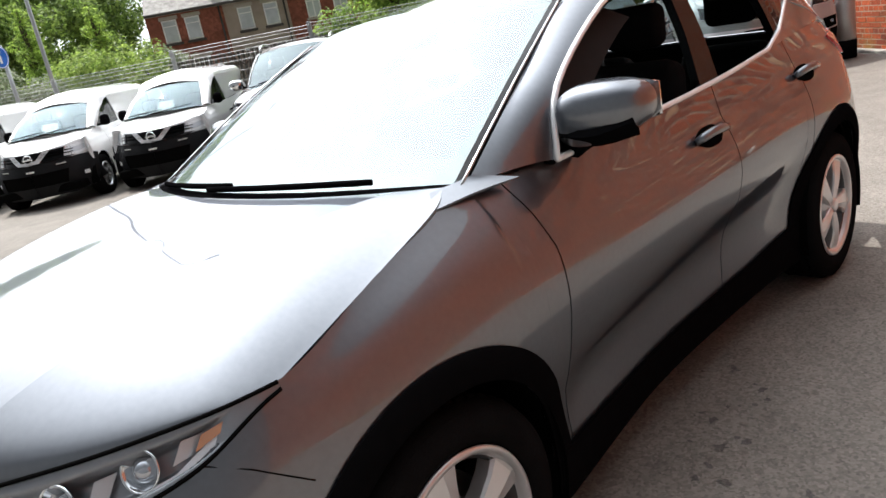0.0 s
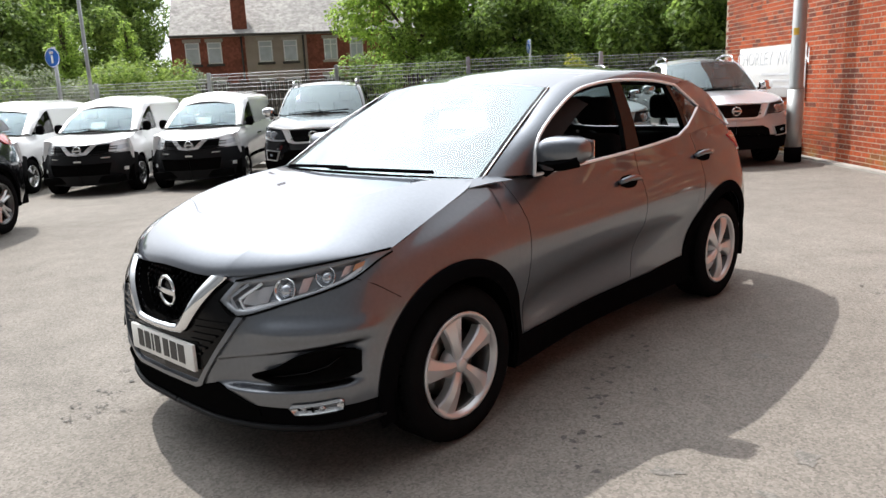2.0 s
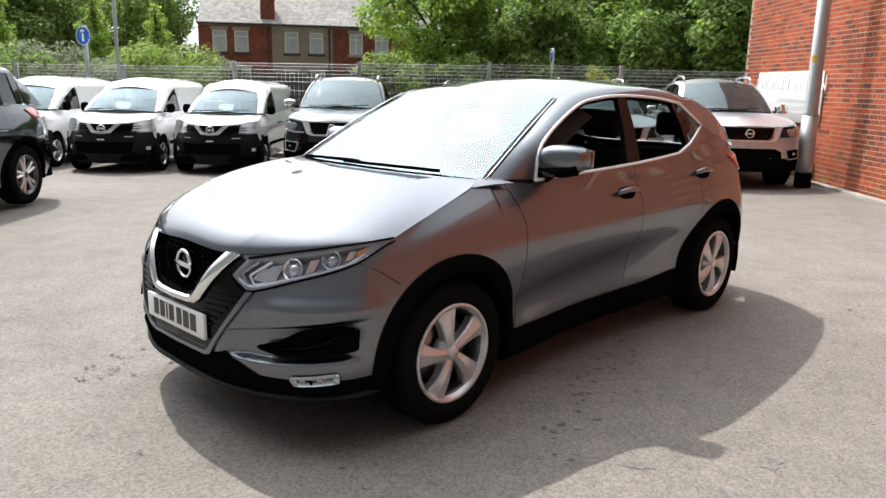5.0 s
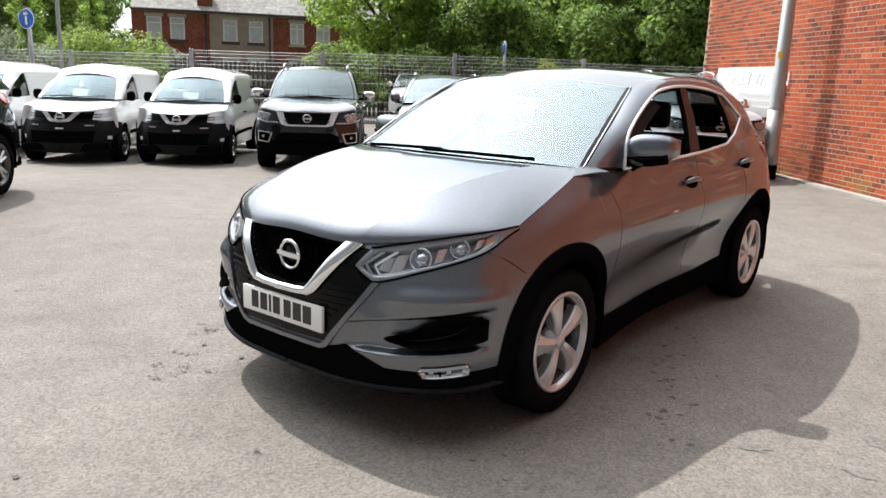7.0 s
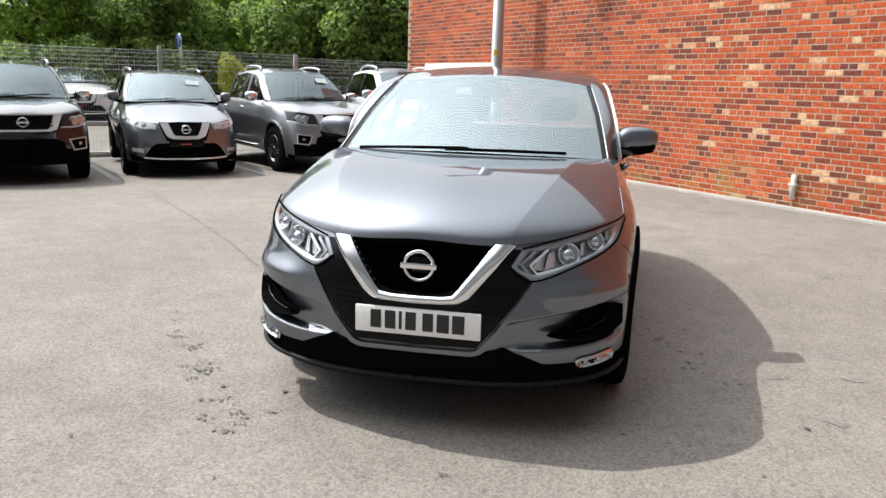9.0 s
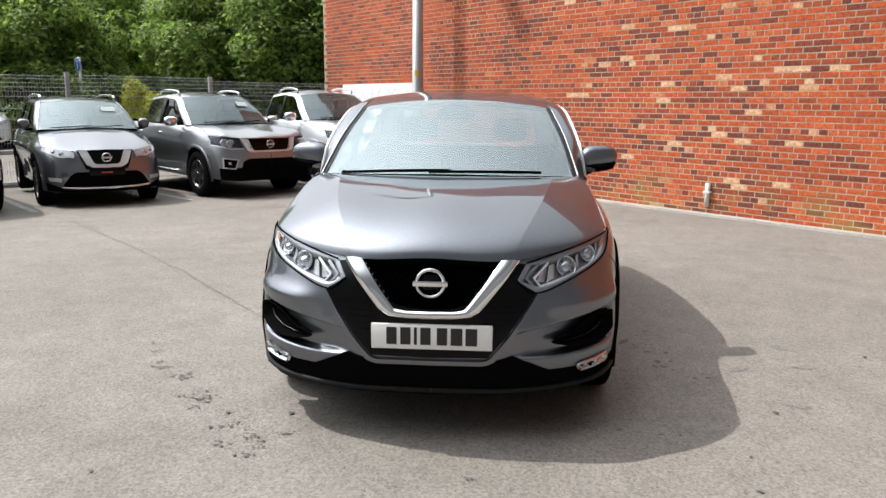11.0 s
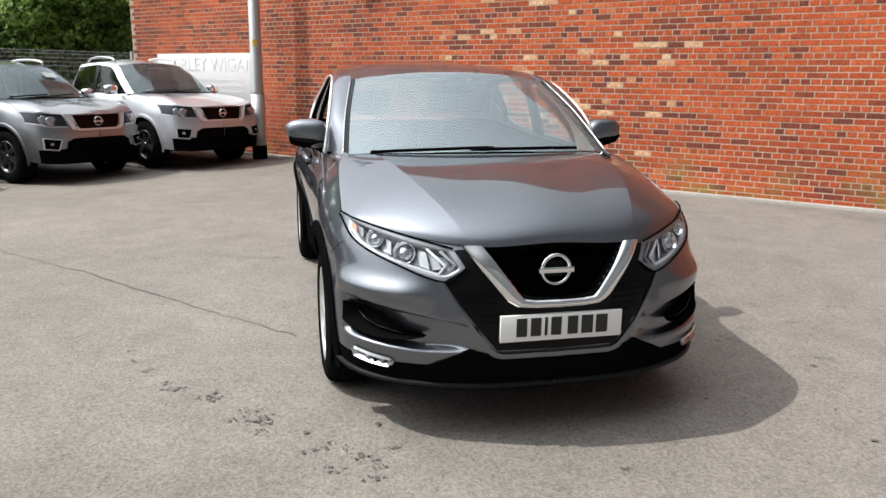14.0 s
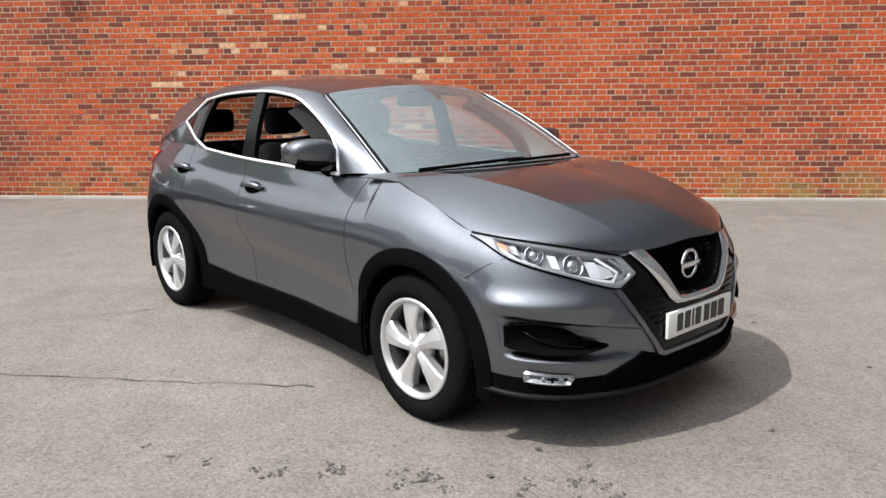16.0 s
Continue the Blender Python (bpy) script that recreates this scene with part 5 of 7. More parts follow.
# kerb strip along the foot of the wall and at the far edge of the yard
for nm, x0, x1, y0, y1, h in (("wall_foot", -0.16, -0.012, -14, WALL_END, 0.035), ("kerb", -60, -4.0, 12.62, 12.76, -0.11), ("kerb", -70, 8.0, 19.4, 19.55, 0.12)):
    o = part(nm, block(x0, x1, y0, y1, -0.3, h, 0.012), CONCRETE)
    o.matrix_world = YARD
    tagged(o, "pale concrete kerb strip", "kerb", kind="structure")
PAVING = textured("pavement", (0.30, 0.285, 0.26), 0.92, [("cell", 90, 0, 0, 1, 0.85, 1.15), ("noise", 0.8, 6, 0.3, 0.7, 0.85, 1.1)], (120, 0.4, 0.006), 0.3)
o = part("pavement", block(-70, 8, 19.55, 22.4, -0.02, 0.1, 0.0), PAVING, smooth=False)
o.matrix_world = YARD
tagged(o, "grey pavement across the street", "pavement", kind="structure")

# a short white pipe end low on the wall
wpipe = thing("wall_pipe", YARD, "short white pipe stub low on the brick wall", "pipe")
v, f = tube([(-0.03, 1.45, 0.12), (-0.03, 1.45, 0.44)], 0.035, 10)
add("pipe", (v, f), WHITE_PIPE, wpipe)
part("pipe_clip", block(-0.07, 0.0, 1.40, 1.50, 0.30, 0.33, 0.004), WHITE_PIPE, wpipe)

# unseen plain wall added to close the yard and block low sky behind the walk
rear = part("sky_block_wall", block(-34, -0.05, -11.4, -11.02, -0.3, 6.8, 0.0), SKY_BLOCK_GREY, None, smooth=False)
rear.matrix_world = YARD
tagged(rear, "unseen dark grey wall added to block low sky behind the walk", "wall", kind="structure")

# ---- the other vehicles: same kind of shell, other proportions; y = 0 is the front axle ----


def lerp_map(src, dst, t):
    for a, b, c, d in zip(src, src[1:], dst, dst[1:]):
        if t <= b or b == src[-1]:
            return c + (d - c) * (t - a) / (b - a)


def warp_rows(ys, zs, hw, square):
    rows = []
    for row in CAR_ROWS:
        new_row = []
        for x, y, z in row:
            yy = y if y > -1.75 else -2.2 + (y + 2.2) * square if y > -2.2 else y
            xx = x / 0.903
            if y < -1.7:
                xx = xx ** (0.62 + 0.38 * square)
            new_row.append((hw * xx, lerp_map((-2.20, -1.323, -1.0, 0.3, 1.323, 2.19), ys, yy), lerp_map((0.22, 0.45, 0.72, 0.88, 1.0, 1.15), zs, z)))
        rows.append(new_row)
    return rows


SPECS = {
    "pickup": dict(ys=(-0.92, 0.0, 0.42, 1.75, 3.15, 4.28), zs=(0.30, 0.55, 0.85, 1.06, 1.15, 1.22), hw=0.925, square=0.62, r=0.385, rim=0.235, arch=0.455, tw=0.255,
                   a0=(0.44, 1.205), a2=(1.12, 1.665), top=1.745, end=2.30, tail=(2.62, 1.23), doors=(0.62, 1.62, 2.50), windows=((0.60, 1.55), (1.68, 2.36))),
    "van": dict(ys=(-0.77, 0.0, 0.30, 1.35, 2.697, 3.40), zs=(0.23, 0.46, 0.73, 0.89, 1.00, 1.10), hw=0.83, square=1.6, r=0.318, rim=0.195, arch=0.375, tw=0.195,
                a0=(0.16, 1.075), a2=(0.84, 1.445), top=1.64, end=3.20, tail=(3.36, 1.15), doors=(0.42, 1.32, 2.30), windows=((0.42, 1.22),)),
    "suv": dict(ys=(-0.93, 0.0, 0.34, 1.45, 2.705, 3.80), zs=(0.24, 0.48, 0.76, 0.915, 1.04, 1.18), hw=0.91, square=0.85, r=0.358, rim=0.235, arch=0.42, tw=0.225,
                a0=(0.33, 1.165), a2=(1.05, 1.585), top=1.67, end=2.95, tail=(3.45, 1.18), doors=(0.52, 1.52, 2.40), windows=((0.52, 1.42), (1.54, 2.45), (2.53, 2.84))),
}


def vehicle(name, m, label, group, kind, coat, wheel_mat=ALLOY, mirror_mat=None, spokes="six", rails=True, bumper=None):
    s = SPECS[kind]
    body = thing(name, m, label, {"pickup": "pickup truck", "van": "van", "suv": "car"}[kind], group)
    rows = warp_rows(s["ys"], s["zs"], s["hw"], s["square"])
    if kind == "van":
        # the bonnet's front edge runs level and rises to the lamps
        rows[4][:5] = [(q[0], q[1], zz) for q, zz in zip(rows[4], (0.882, 0.886, 0.908, 0.938, 0.965))]
    wz = s["r"] - 0.006
    rear = s["ys"][4]
    sh = Shell(rows, ((0.0, wz), (rear, wz)), s["arch"])
    bumper = bumper or coat
    nose_u = sh.u_of(-s["arch"] - 0.02)
    d0, d1, d2 = s["doors"]
    for side in (1, -1):
        put = lambda nm, us, mt=coat, **kw: add(nm, sh.panel(us, side, 0.012, nv=14, **kw), mt, body)
        put("front_bumper", steps(0, nose_u, 22) + sh.columns(-s["arch"] - 0.018, -s["arch"] + 0.004)[1:], coat)
        put("front_wing", sh.columns(-s["arch"] + 0.008, d0 - 0.004))
        put("front_door", sh.columns(d0, d1 - 0.004))
        put("rear_door" if kind != "van" else "load_door", sh.columns(d1, d2 - 0.004))
        put("rear_quarter", sh.columns(d2, rear + s["arch"] + 0.1))
        put("rear_bumper", steps(sh.u_of(rear + s["arch"] + 0.104), 13, 12))
        us = steps(0.0, 13.0, 60)
        lows = {u: sh.low(u) for u in us}
        v, f = sheet(lambda u, k: sh.at(u, lows[u] + (3.9 - lows[u]) * k) * 0.965 + Vector((0, 0.05, 0.02)), us, steps(0, 1, 6))
        add("inner_tub", (flipped(v, side), f), DARK, body)
        for wy in (0.0, rear):
            v, f = sheet(lambda t, x: Vector(((s["hw"] - 0.03 - x) * side, wy - (s["arch"] + 0.004) * math.cos(t), wz + (s["arch"] + 0.004) * math.sin(t))), steps(-0.2, math.pi + 0.2, 28), [0.0, 0.4])
            add("arch_liner", (v, f), DARK, body)
            if kind != "van":
                add("arch_cladding", arch_trim(sh, wy, wz, s["arch"] - 0.006, s["arch"] + 0.05, side, 0.010, -0.2, 3.35), CLADDING if kind == "suv" else coat, body)
            make_wheel(body, s["hw"] - 0.02, wy, wz, s["r"], s["rim"], s["tw"], side, spokes, wheel_mat, twist=0.2)
        if kind == "van":
            for y0, y1 in ((d0 + 0.03, d1 - 0.04), (d1 + 0.03, d2 - 0.03)):
                add("rub_strip", on_side(sh, [(y0, 0.52), (y1, 0.52)], [(y0, 0.455), (y1, 0.455)], side, 10, 3, 0.010), CLADDING, body, "black rub strip")
        for hy in (d1 - 0.14, d2 - 0.16):
            if kind == "van" and hy > d1:
                continue
            z = s["zs"][3] - 0.02
            v, f = tube([sh.side(hy + d, z, o) for d, o in ((-0.1, 0.006), (-0.07, 0.035), (0.07, 0.035), (0.1, 0.006))], 0.014, 6, up=(1, 0, 0))
            add("door_handle", (flipped(v, side), f), mirror_mat or coat, body)
    # bonnet
    edge = [rows[4][i] for i in (4, 5, 6)]

    def lid(a, b):
        k = abs(a)
        f0 = round_front(rows[4], 4 * k)
        back = Vector((edge[-1][0] * k, edge[-1][1] - 0.16 * (1 - k ** 2.2), edge[-1][2] + 0.015 + (0.05 * (1 - k * k) if kind == "suv" else 0.0)))
        p = f0.lerp(back, b) + (smooth_poly(edge, b) - Vector(edge[0]).lerp(Vector(edge[-1]), b)) * k ** 5
        p.z += (0.06 if kind == "pickup" else 0.03) * (1 - k ** 3) * math.sin(math.pi * b ** 0.6) ** 0.9 + 0.014 * math.exp(-((k - 0.62) / 0.14) ** 2) * math.sin(math.pi * b) ** 0.5
        return Vector((math.copysign(p.x, a) if a else 0.0, p.y, p.z))
    add("bonnet", sheet(lid, steps(-1, 1, 40), [0, 0.01, 0.03, 0.06] + steps(0.1, 1, 14), 0.015, (0, 0, 0.5)), coat, body)
    # upper body
    hw, top, end = s["hw"], s["top"], s["end"]
    (ya, za), (yb, zb) = s["a0"], s["a2"]
    yt, zt = s["tail"]
    xr, xa = (0.665, 0.83) if kind != "van" else (0.59, 0.755)
    rail = [(hw * xa, ya, za), (hw * (xr + xa) / 2 + 0.01, (ya + yb) / 2, (za + zb) / 2 + 0.025), (hw * xr, yb, zb), (hw * xr * 0.985, yb + 0.35, top - 0.035), (hw * xr * 0.98, (yb + end) / 2, top - 0.02), (hw * xr * 0.96, end, top - (0.05 if kind != "van" else 0.03))]
    off = [(0.055, 0.13, -0.03), (0.065, 0.12, -0.03), (0.085, 0.06, -0.045), (0.085, 0.03, -0.05), (0.085, 0.0, -0.055), (0.085, 0.02, -0.07)]
    if kind == "van":
        off = [(0.10, 0.15, -0.03), (0.125, 0.14, -0.04), (0.17, 0.08, -0.085), (0.185, 0.03, -0.12), (0.185, 0.0, -0.13), (0.18, 0.02, -0.13)]
    line = [(a[0] + b[0], a[1] + b[1], a[2] + b[2]) for a, b in zip(rail, off)]
    tail = [rail[-1], ((rail[-1][0] + hw * 0.78) / 2, (end + yt) / 2 + 0.08, (rail[-1][2] + zt) / 2), (hw * 0.80, yt, zt)]

    def belt(y):
        p = sh.at(sh.u_of(y, 4.0), 4.0)
        return Vector((p.x, p.y, p.z + 0.004))

    def upper(y):
        lo, hi = 0.0, 1.0
        for _ in range(22):
            mid = (lo + hi) / 2
            if smooth_poly(line, mid).y < y:
                lo = mid
            else:
                hi = mid
        return smooth_poly(line, lo)
    for side in (1, -1):
        add("roof_side", mirrored(ribbon(rail, line, 40, 7, 0.01, bulge=(0.008, 0, 0.01) if kind != "van" else (0.028, 0, 0.028), inward=(0, 1.5, 1.0)), side), coat, body)
        ends = []
        for y0, y1 in s["windows"]:
            lo0 = max(y0, line[0][1] + 0.02)
            glassy = ribbon([upper(lo0 + (y1 - lo0) * k / 10) - Vector((0.004, 0, 0)) for k in range(11)], [belt(lo0 + (y1 - lo0) * k / 10) for k in range(11)], 14, 5)
            g2 = add("door_window", mirrored(glassy, side), PRIVACY if (kind != "van" and y0 > 1.5) else CAB_GLASS, body)
            g2.visible_shadow = False
            ends.append((lo0, y1))
        walls = [(a[1] + 0.004, b[0] - 0.004) for a, b in zip(ends, ends[1:])] + [(ends[-1][1] + 0.004, min(line[-1][1], end + 0.02))]
        for k, (y0, y1) in enumerate(walls):
            if y1 - y0 < 0.02:
                continue
            pillar = ribbon([upper(y0 + (y1 - y0) * q / 6) for q in range(7)], [belt(y0 + (y1 - y0) * q / 6) for q in range(7)], 12, 6, 0.012, bulge=(0.012, 0, 0), inward=(0, 1.5, 1.2))
            add("side_panel" if y1 - y0 > 0.5 else "pillar", mirrored(pillar, side), coat if (kind == "van" or k == len(walls) - 1) else GLOSS_BLACK, body)
        back = ribbon([Vector(q) for q in tail], [upper(line[-1][1]), upper(line[-1][1]).lerp(belt(min(yt + 0.05, end + 0.1)), 0.5) + Vector((0.01, 0, 0)), belt(min(yt + 0.05, end + 0.1))], 10, 5, 0.01, inward=(0, 1.5, 1.0))
        add("rear_pillar", mirrored(back, side), coat, body)
        low = ribbon([belt(line[0][1] + 0.02), Vector(rail[0])], [belt(ya + 0.01), belt(ya + 0.005)], 4, 3)
        add("scuttle_side", mirrored(low, side), coat, body)
        if rails:
            y0, y1 = (yb + 0.12, end - 0.1)
            pts = [(hw * xr * 0.97, y0, top - 0.04), (hw * xr * 0.97, y0 + 0.08, top + 0.035), (hw * xr * 0.97, (y0 + y1) / 2, top + 0.06), (hw * xr * 0.95, y1 - 0.12, top + 0.035), (hw * xr * 0.95, y1, top - 0.04)]
            v, f = tube([smooth_poly(pts, k / 20) for k in range(21)], 0.02, 8)
            add("roof_rail", (flipped(v, side), f), SATIN, body, "silver roof rail")
    scr = add("windscreen", across([(p[0] - 0.01, p[1], p[2]) for p in rail[:3]], lambda t: 0.02 + 0.03 * t, 14, 16, 0, lambda t: 0.16 - 0.06 * t), VAN_SCREEN if kind == "van" else FILMED_SCREEN if kind == "suv" else ROW_SCREEN, body)
    scr.visible_shadow = False
    if coat in (PAINT_DARK, PAINT_SILVER):
        c0 = Vector(smooth_poly(rail[:3], 0.72))
        v, f = sheet(lambda a, b: Vector((c0.x - 0.16 - 0.24 * a, c0.y - 0.085 - 0.055 * a - 0.11 * b, c0.z + 0.042 + 0.008 * a - 0.075 * b)), [0, 0.5, 1], [0, 1])
        add("windscreen_sticker", (v, f), STICKER, scr, "pale paper sticker")
    add("roof", across(rail[2:], 0.05 if kind != "van" else 0.075, 20, 16, 0.01, lambda t: 0.1 * max(0, 1 - 4 * t), (0, 1.5, 1.0)), coat, body)
    add("headlining", across([(p[0] * 0.97, p[1], p[2] - 0.03) for p in rail[2:]], 0.045, 8, 8), DASH, body)
    add("tailgate" if kind != "pickup" else "cab_back", across(tail, lambda t: 0.05 * (1 - t), 10, 12, 0.0, lambda t: -0.08 * t), coat if kind == "van" else PRIVACY, body)
    add("scuttle", across([(edge[-1][0] - 0.02, edge[-1][1] + 0.0, edge[-1][2] - 0.002), (rail[0][0], ya + 0.01, za + 0.002)], 0.025, 4, 14, 0, 0.16), CLADDING, body)
    for x0, x1 in ((0.58, -0.02), (0.06, -0.5)):
        pts = [(-(x0 + (x1 - x0) * k / 8), ya - 0.005 - 0.16 * (1 - ((x0 + (x1 - x0) * k / 8) / hw) ** 2) + 0.03 * k / 8, za + 0.03 + 0.03 * k / 8) for k in range(9)]
        add("wiper", tube(pts, 0.010, 6), CLADDING, body)
    add("dashboard", across([(hw * 0.8, ya + 0.04, za - 0.03), (hw * 0.8, ya + 0.45, za - 0.05), (hw * 0.8, ya + 0.5, za - 0.5)], 0.01, 6, 8, 0, 0.08), DASH, body)
    for x in (0.37, -0.37):
        seat = part("seat", block(x - 0.24, x + 0.24, yb + 0.05, yb + 0.22, za - 0.5, za + 0.2, 0.06, 3), FABRIC, body)
        part("headrest", block(x - 0.12, x + 0.12, yb + 0.12, yb + 0.21, za + 0.2, za + 0.38, 0.035, 2), FABRIC, seat)
    if kind == "van":
        # unseen dark partition added to keep the cab dark behind its side glass
        part("added_bulkhead", block(-hw * 0.72, hw * 0.72, yb + 0.50, yb + 0.54, 0.4, top - 0.12, 0.02), DASH, body)
    part("underbody", block(-hw * 0.8, hw * 0.8, -0.7, s["ys"][5] - 0.2, s["zs"][0], s["zs"][0] + 0.12, 0.02), DARK, body)
    if kind == "pickup":
        y0, y1 = yt + 0.02, s["ys"][5] - 0.05
        part("load_bed", block(-hw * 0.80, hw * 0.80, y0, y1, 0.62, 0.75, 0.02), CLADDING, body)
        for side in (1, -1):
            rim_pts = [belt(y) + Vector((-0.02, 0, 0.01)) for y in steps(y0, y1 - 0.25, 10)]
            v, f = tube(rim_pts, 0.028, 8)
            add("bed_rail", (flipped(v, side), f), CLADDING, body)
            v, f = tube([((hw + 0.0) * side, 0.62, 0.40), ((hw + 0.05) * side, 0.72, 0.39), ((hw + 0.05) * side, 2.35, 0.40), (hw * side, 2.45, 0.41)], 0.032, 8)
            add("side_step", (v, f), SATIN, body, "silver side step")
    # mirrors
    for side in (1, -1):
        bm = bmesh.new()
        bmesh.ops.create_uvsphere(bm, u_segments=20, v_segments=12, radius=1.0)
        for q in bm.verts:
            # a rounded-box shell, blunter at the back
            q.co = Vector([math.copysign(abs(c) ** 0.72, c) for c in q.co])
            q.co.y = min(q.co.y, 0.35)
            q.co = Vector((q.co.x * {"pickup": 0.115, "van": 0.072, "suv": 0.09}[kind], q.co.y * 0.085, q.co.z * (0.085 if kind != "van" else 0.088)))
        my, mz = d0 + 0.10, za + 0.055
        bmesh.ops.translate(bm, vec=((hw + {"pickup": 0.09, "van": -0.02, "suv": 0.02}[kind]) * side, my, mz + (0.03 if kind == "suv" else 0.0)), verts=bm.verts)
        mir = part("mirror", bm, mirror_mat or coat, body)
        v, f = tube([((hw - 0.10) * side, my + 0.02, mz - 0.06), ((hw + 0.03) * side, my, mz - 0.05)], 0.022, 6)
        add("mirror_arm", (v, f), CLADDING, mir)
    # the nose
    F = lambda nm, top, low, mt, o=0.008, n=20, k=5, skirt=0.015, cv=poly, par=body: [add(nm, on_nose(sh, top, low, side, n, k, o, skirt, cv), mt, par) for side in (1, -1)]
    z = s["zs"]
    if kind == "pickup":
        F("grille", [(0, 1.0), (0.42, 1.0)], [(0, 0.80), (0.34, 0.80)], GLOSS_BLACK, 0.010)
        for zz in (0.85, 0.90, 0.95):
            F("grille_bar", [(0, zz + 0.008), (0.37, zz + 0.008)], [(0, zz - 0.008), (0.37, zz - 0.008)], GLOSS_BLACK, 0.022, 8, 1)
        F("grille_chrome", [(0.395, 1.01), (0.33, 0.82), (0.30, 0.80), (0, 0.80)], [(0.505, 1.005), (0.42, 0.80), (0.33, 0.772), (0, 0.772)], BRIGHT, 0.020, 20, 3)
        F("grille_chrome", [(0, 1.018), (0.40, 1.018)], [(0, 0.995), (0.40, 0.995)], BRIGHT, 0.020, 10, 2)
        F("bumper_cover", [(0, 0.75), (0.5, 0.75), (0.70, 0.77), (0.86, 0.80)], [(0, 0.54), (0.5, 0.53), (0.7, 0.52), (0.84, 0.52)], bumper, 0.016, 24, 5)
        F("lower_intake", [(0, 0.67), (0.40, 0.67), (0.50, 0.62)], [(0, 0.52), (0.46, 0.52), (0.52, 0.52)], DARK, 0.022, 14, 4)
        F("skid_plate", [(0, 0.535), (0.6, 0.52), (0.84, 0.515)], [(0, 0.30), (0.6, 0.305), (0.82, 0.33)], CLADDING, 0.012, 18, 5)
        F("fog_surround", [(0.56, 0.66), (0.80, 0.69)], [(0.62, 0.50), (0.80, 0.52)], BRIGHT, 0.024, 8, 3)
        F("fog_recess", [(0.59, 0.645), (0.785, 0.67)], [(0.635, 0.52), (0.785, 0.535)], DARK, 0.030, 8, 3)
        F("fog_lamp", [(0.685, 0.615), (0.73, 0.618)], [(0.685, 0.575), (0.73, 0.578)], LAMP_DOME, 0.034, 6, 3)
        lt, ll = [(0.52, 1.005), (0.70, 1.02), (0.84, 1.04)], [(0.47, 0.82), (0.68, 0.82), (0.86, 0.88)]
        bz = 0.905
    elif kind == "van":
        F("grille", [(0, 0.870), (0.30, 0.872), (0.56, 0.885)], [(0, 0.72), (0.3, 0.72), (0.58, 0.735)], GLOSS_BLACK, 0.008)
        for zz in (0.79, 0.83):
            F("grille_bar", [(0.15, zz + 0.006), (0.56, zz + 0.006)], [(0.15, zz - 0.006), (0.56, zz - 0.006)], CLADDING, 0.016, 8, 1)
        F("grille_chrome", [(0.215, 0.872), (0.11, 0.755), (0.0, 0.742)], [(0.30, 0.872), (0.155, 0.715), (0.0, 0.70)], BRIGHT, 0.022, 12, 3)
        F("bumper_cover", [(0, 0.715), (0.5, 0.72), (0.70, 0.722), (0.79, 0.725), (0.822, 0.69)], [(0, 0.20), (0.5, 0.205), (0.70, 0.225), (0.785, 0.27), (0.818, 0.33)], VAN_BUMPER, 0.016, 26, 6)
        F("lower_intake", [(0, 0.56), (0.50, 0.56)], [(0, 0.38), (0.46, 0.38)], DARK, 0.022, 12, 4)
        F("bumper_slot", [(0.36, 0.66), (0.48, 0.66)], [(0.36, 0.645), (0.48, 0.645)], PAPER, 0.021, 4, 1)
        F("fog_lamp", [(0.65, 0.475), (0.70, 0.475)], [(0.65, 0.42), (0.70, 0.42)], LAMP_CLEAR, 0.024, 6, 3)
        lt, ll = [(0.47, 0.880), (0.60, 0.898), (0.735, 0.925)], [(0.46, 0.748), (0.62, 0.735), (0.775, 0.79)]
        bz = 0.80
        part("plate_holder", block(-0.06, 0.06, s["ys"][0] - 0.028, s["ys"][0] + 0.02, 0.60, 0.625, 0.003), PAPER, body)
        sheet_bm = block(-0.10, 0.16, -0.003, 0.003, 0.0, 0.17, 0.0)
        bmesh.ops.rotate(sheet_bm, cent=(0, 0, 0), matrix=Matrix.Rotation(radians(-38), 3, "X"), verts=sheet_bm.verts)
        bmesh.ops.translate(sheet_bm, vec=(0, ya + 0.02, za + 0.03), verts=sheet_bm.verts)
        part("paper_sheet", sheet_bm, PAPER, body)
    else:
        F("grille", [(0, 0.885), (0.40, 0.875)], [(0, 0.58), (0.30, 0.60)], GLOSS_BLACK, 0.008)
        F("grille_chrome", [(0.27, 0.885), (0.19, 0.70), (0.16, 0.675), (0, 0.67)], [(0.385, 0.88), (0.29, 0.67), (0.20, 0.625), (0, 0.62)], BRIGHT, 0.022, 18, 3)
        F("lower_intake", [(0, 0.56), (0.44, 0.56), (0.52, 0.50)], [(0, 0.33), (0.50, 0.33), (0.62, 0.36)], DARK, 0.010, 14, 4)
        part("plate_holder", block(-0.26, 0.26, s["ys"][0] - 0.022, s["ys"][0] + 0.03, 0.50, 0.60, 0.006), GLOSS_BLACK, body)
        part("plate_bar", block(-0.09, 0.07, s["ys"][0] - 0.025, s["ys"][0] - 0.021, 0.54, 0.56, 0), RED, body, smooth=False)
        F("skid_bar", [(0, 0.335), (0.40, 0.34), (0.62, 0.355)], [(0, 0.305), (0.40, 0.31), (0.62, 0.33)], CHROME, 0.020, 14, 2)
        F("skirt", [(0, 0.293), (0.62, 0.322), (0.82, 0.40)], [(0, 0.25), (0.62, 0.26), (0.8, 0.28)], CLADDING, 0.010, 14, 3)
        F("fog_lamp", [(0.62, 0.47), (0.79, 0.48)], [(0.63, 0.415), (0.78, 0.43)], LAMP_IN, 0.014, 8, 3)
        lt, ll = [(0.42, 0.86), (0.62, 0.895), (0.80, 0.93)], [(0.44, 0.765), (0.64, 0.78), (0.825, 0.87)]
        bz = 0.775
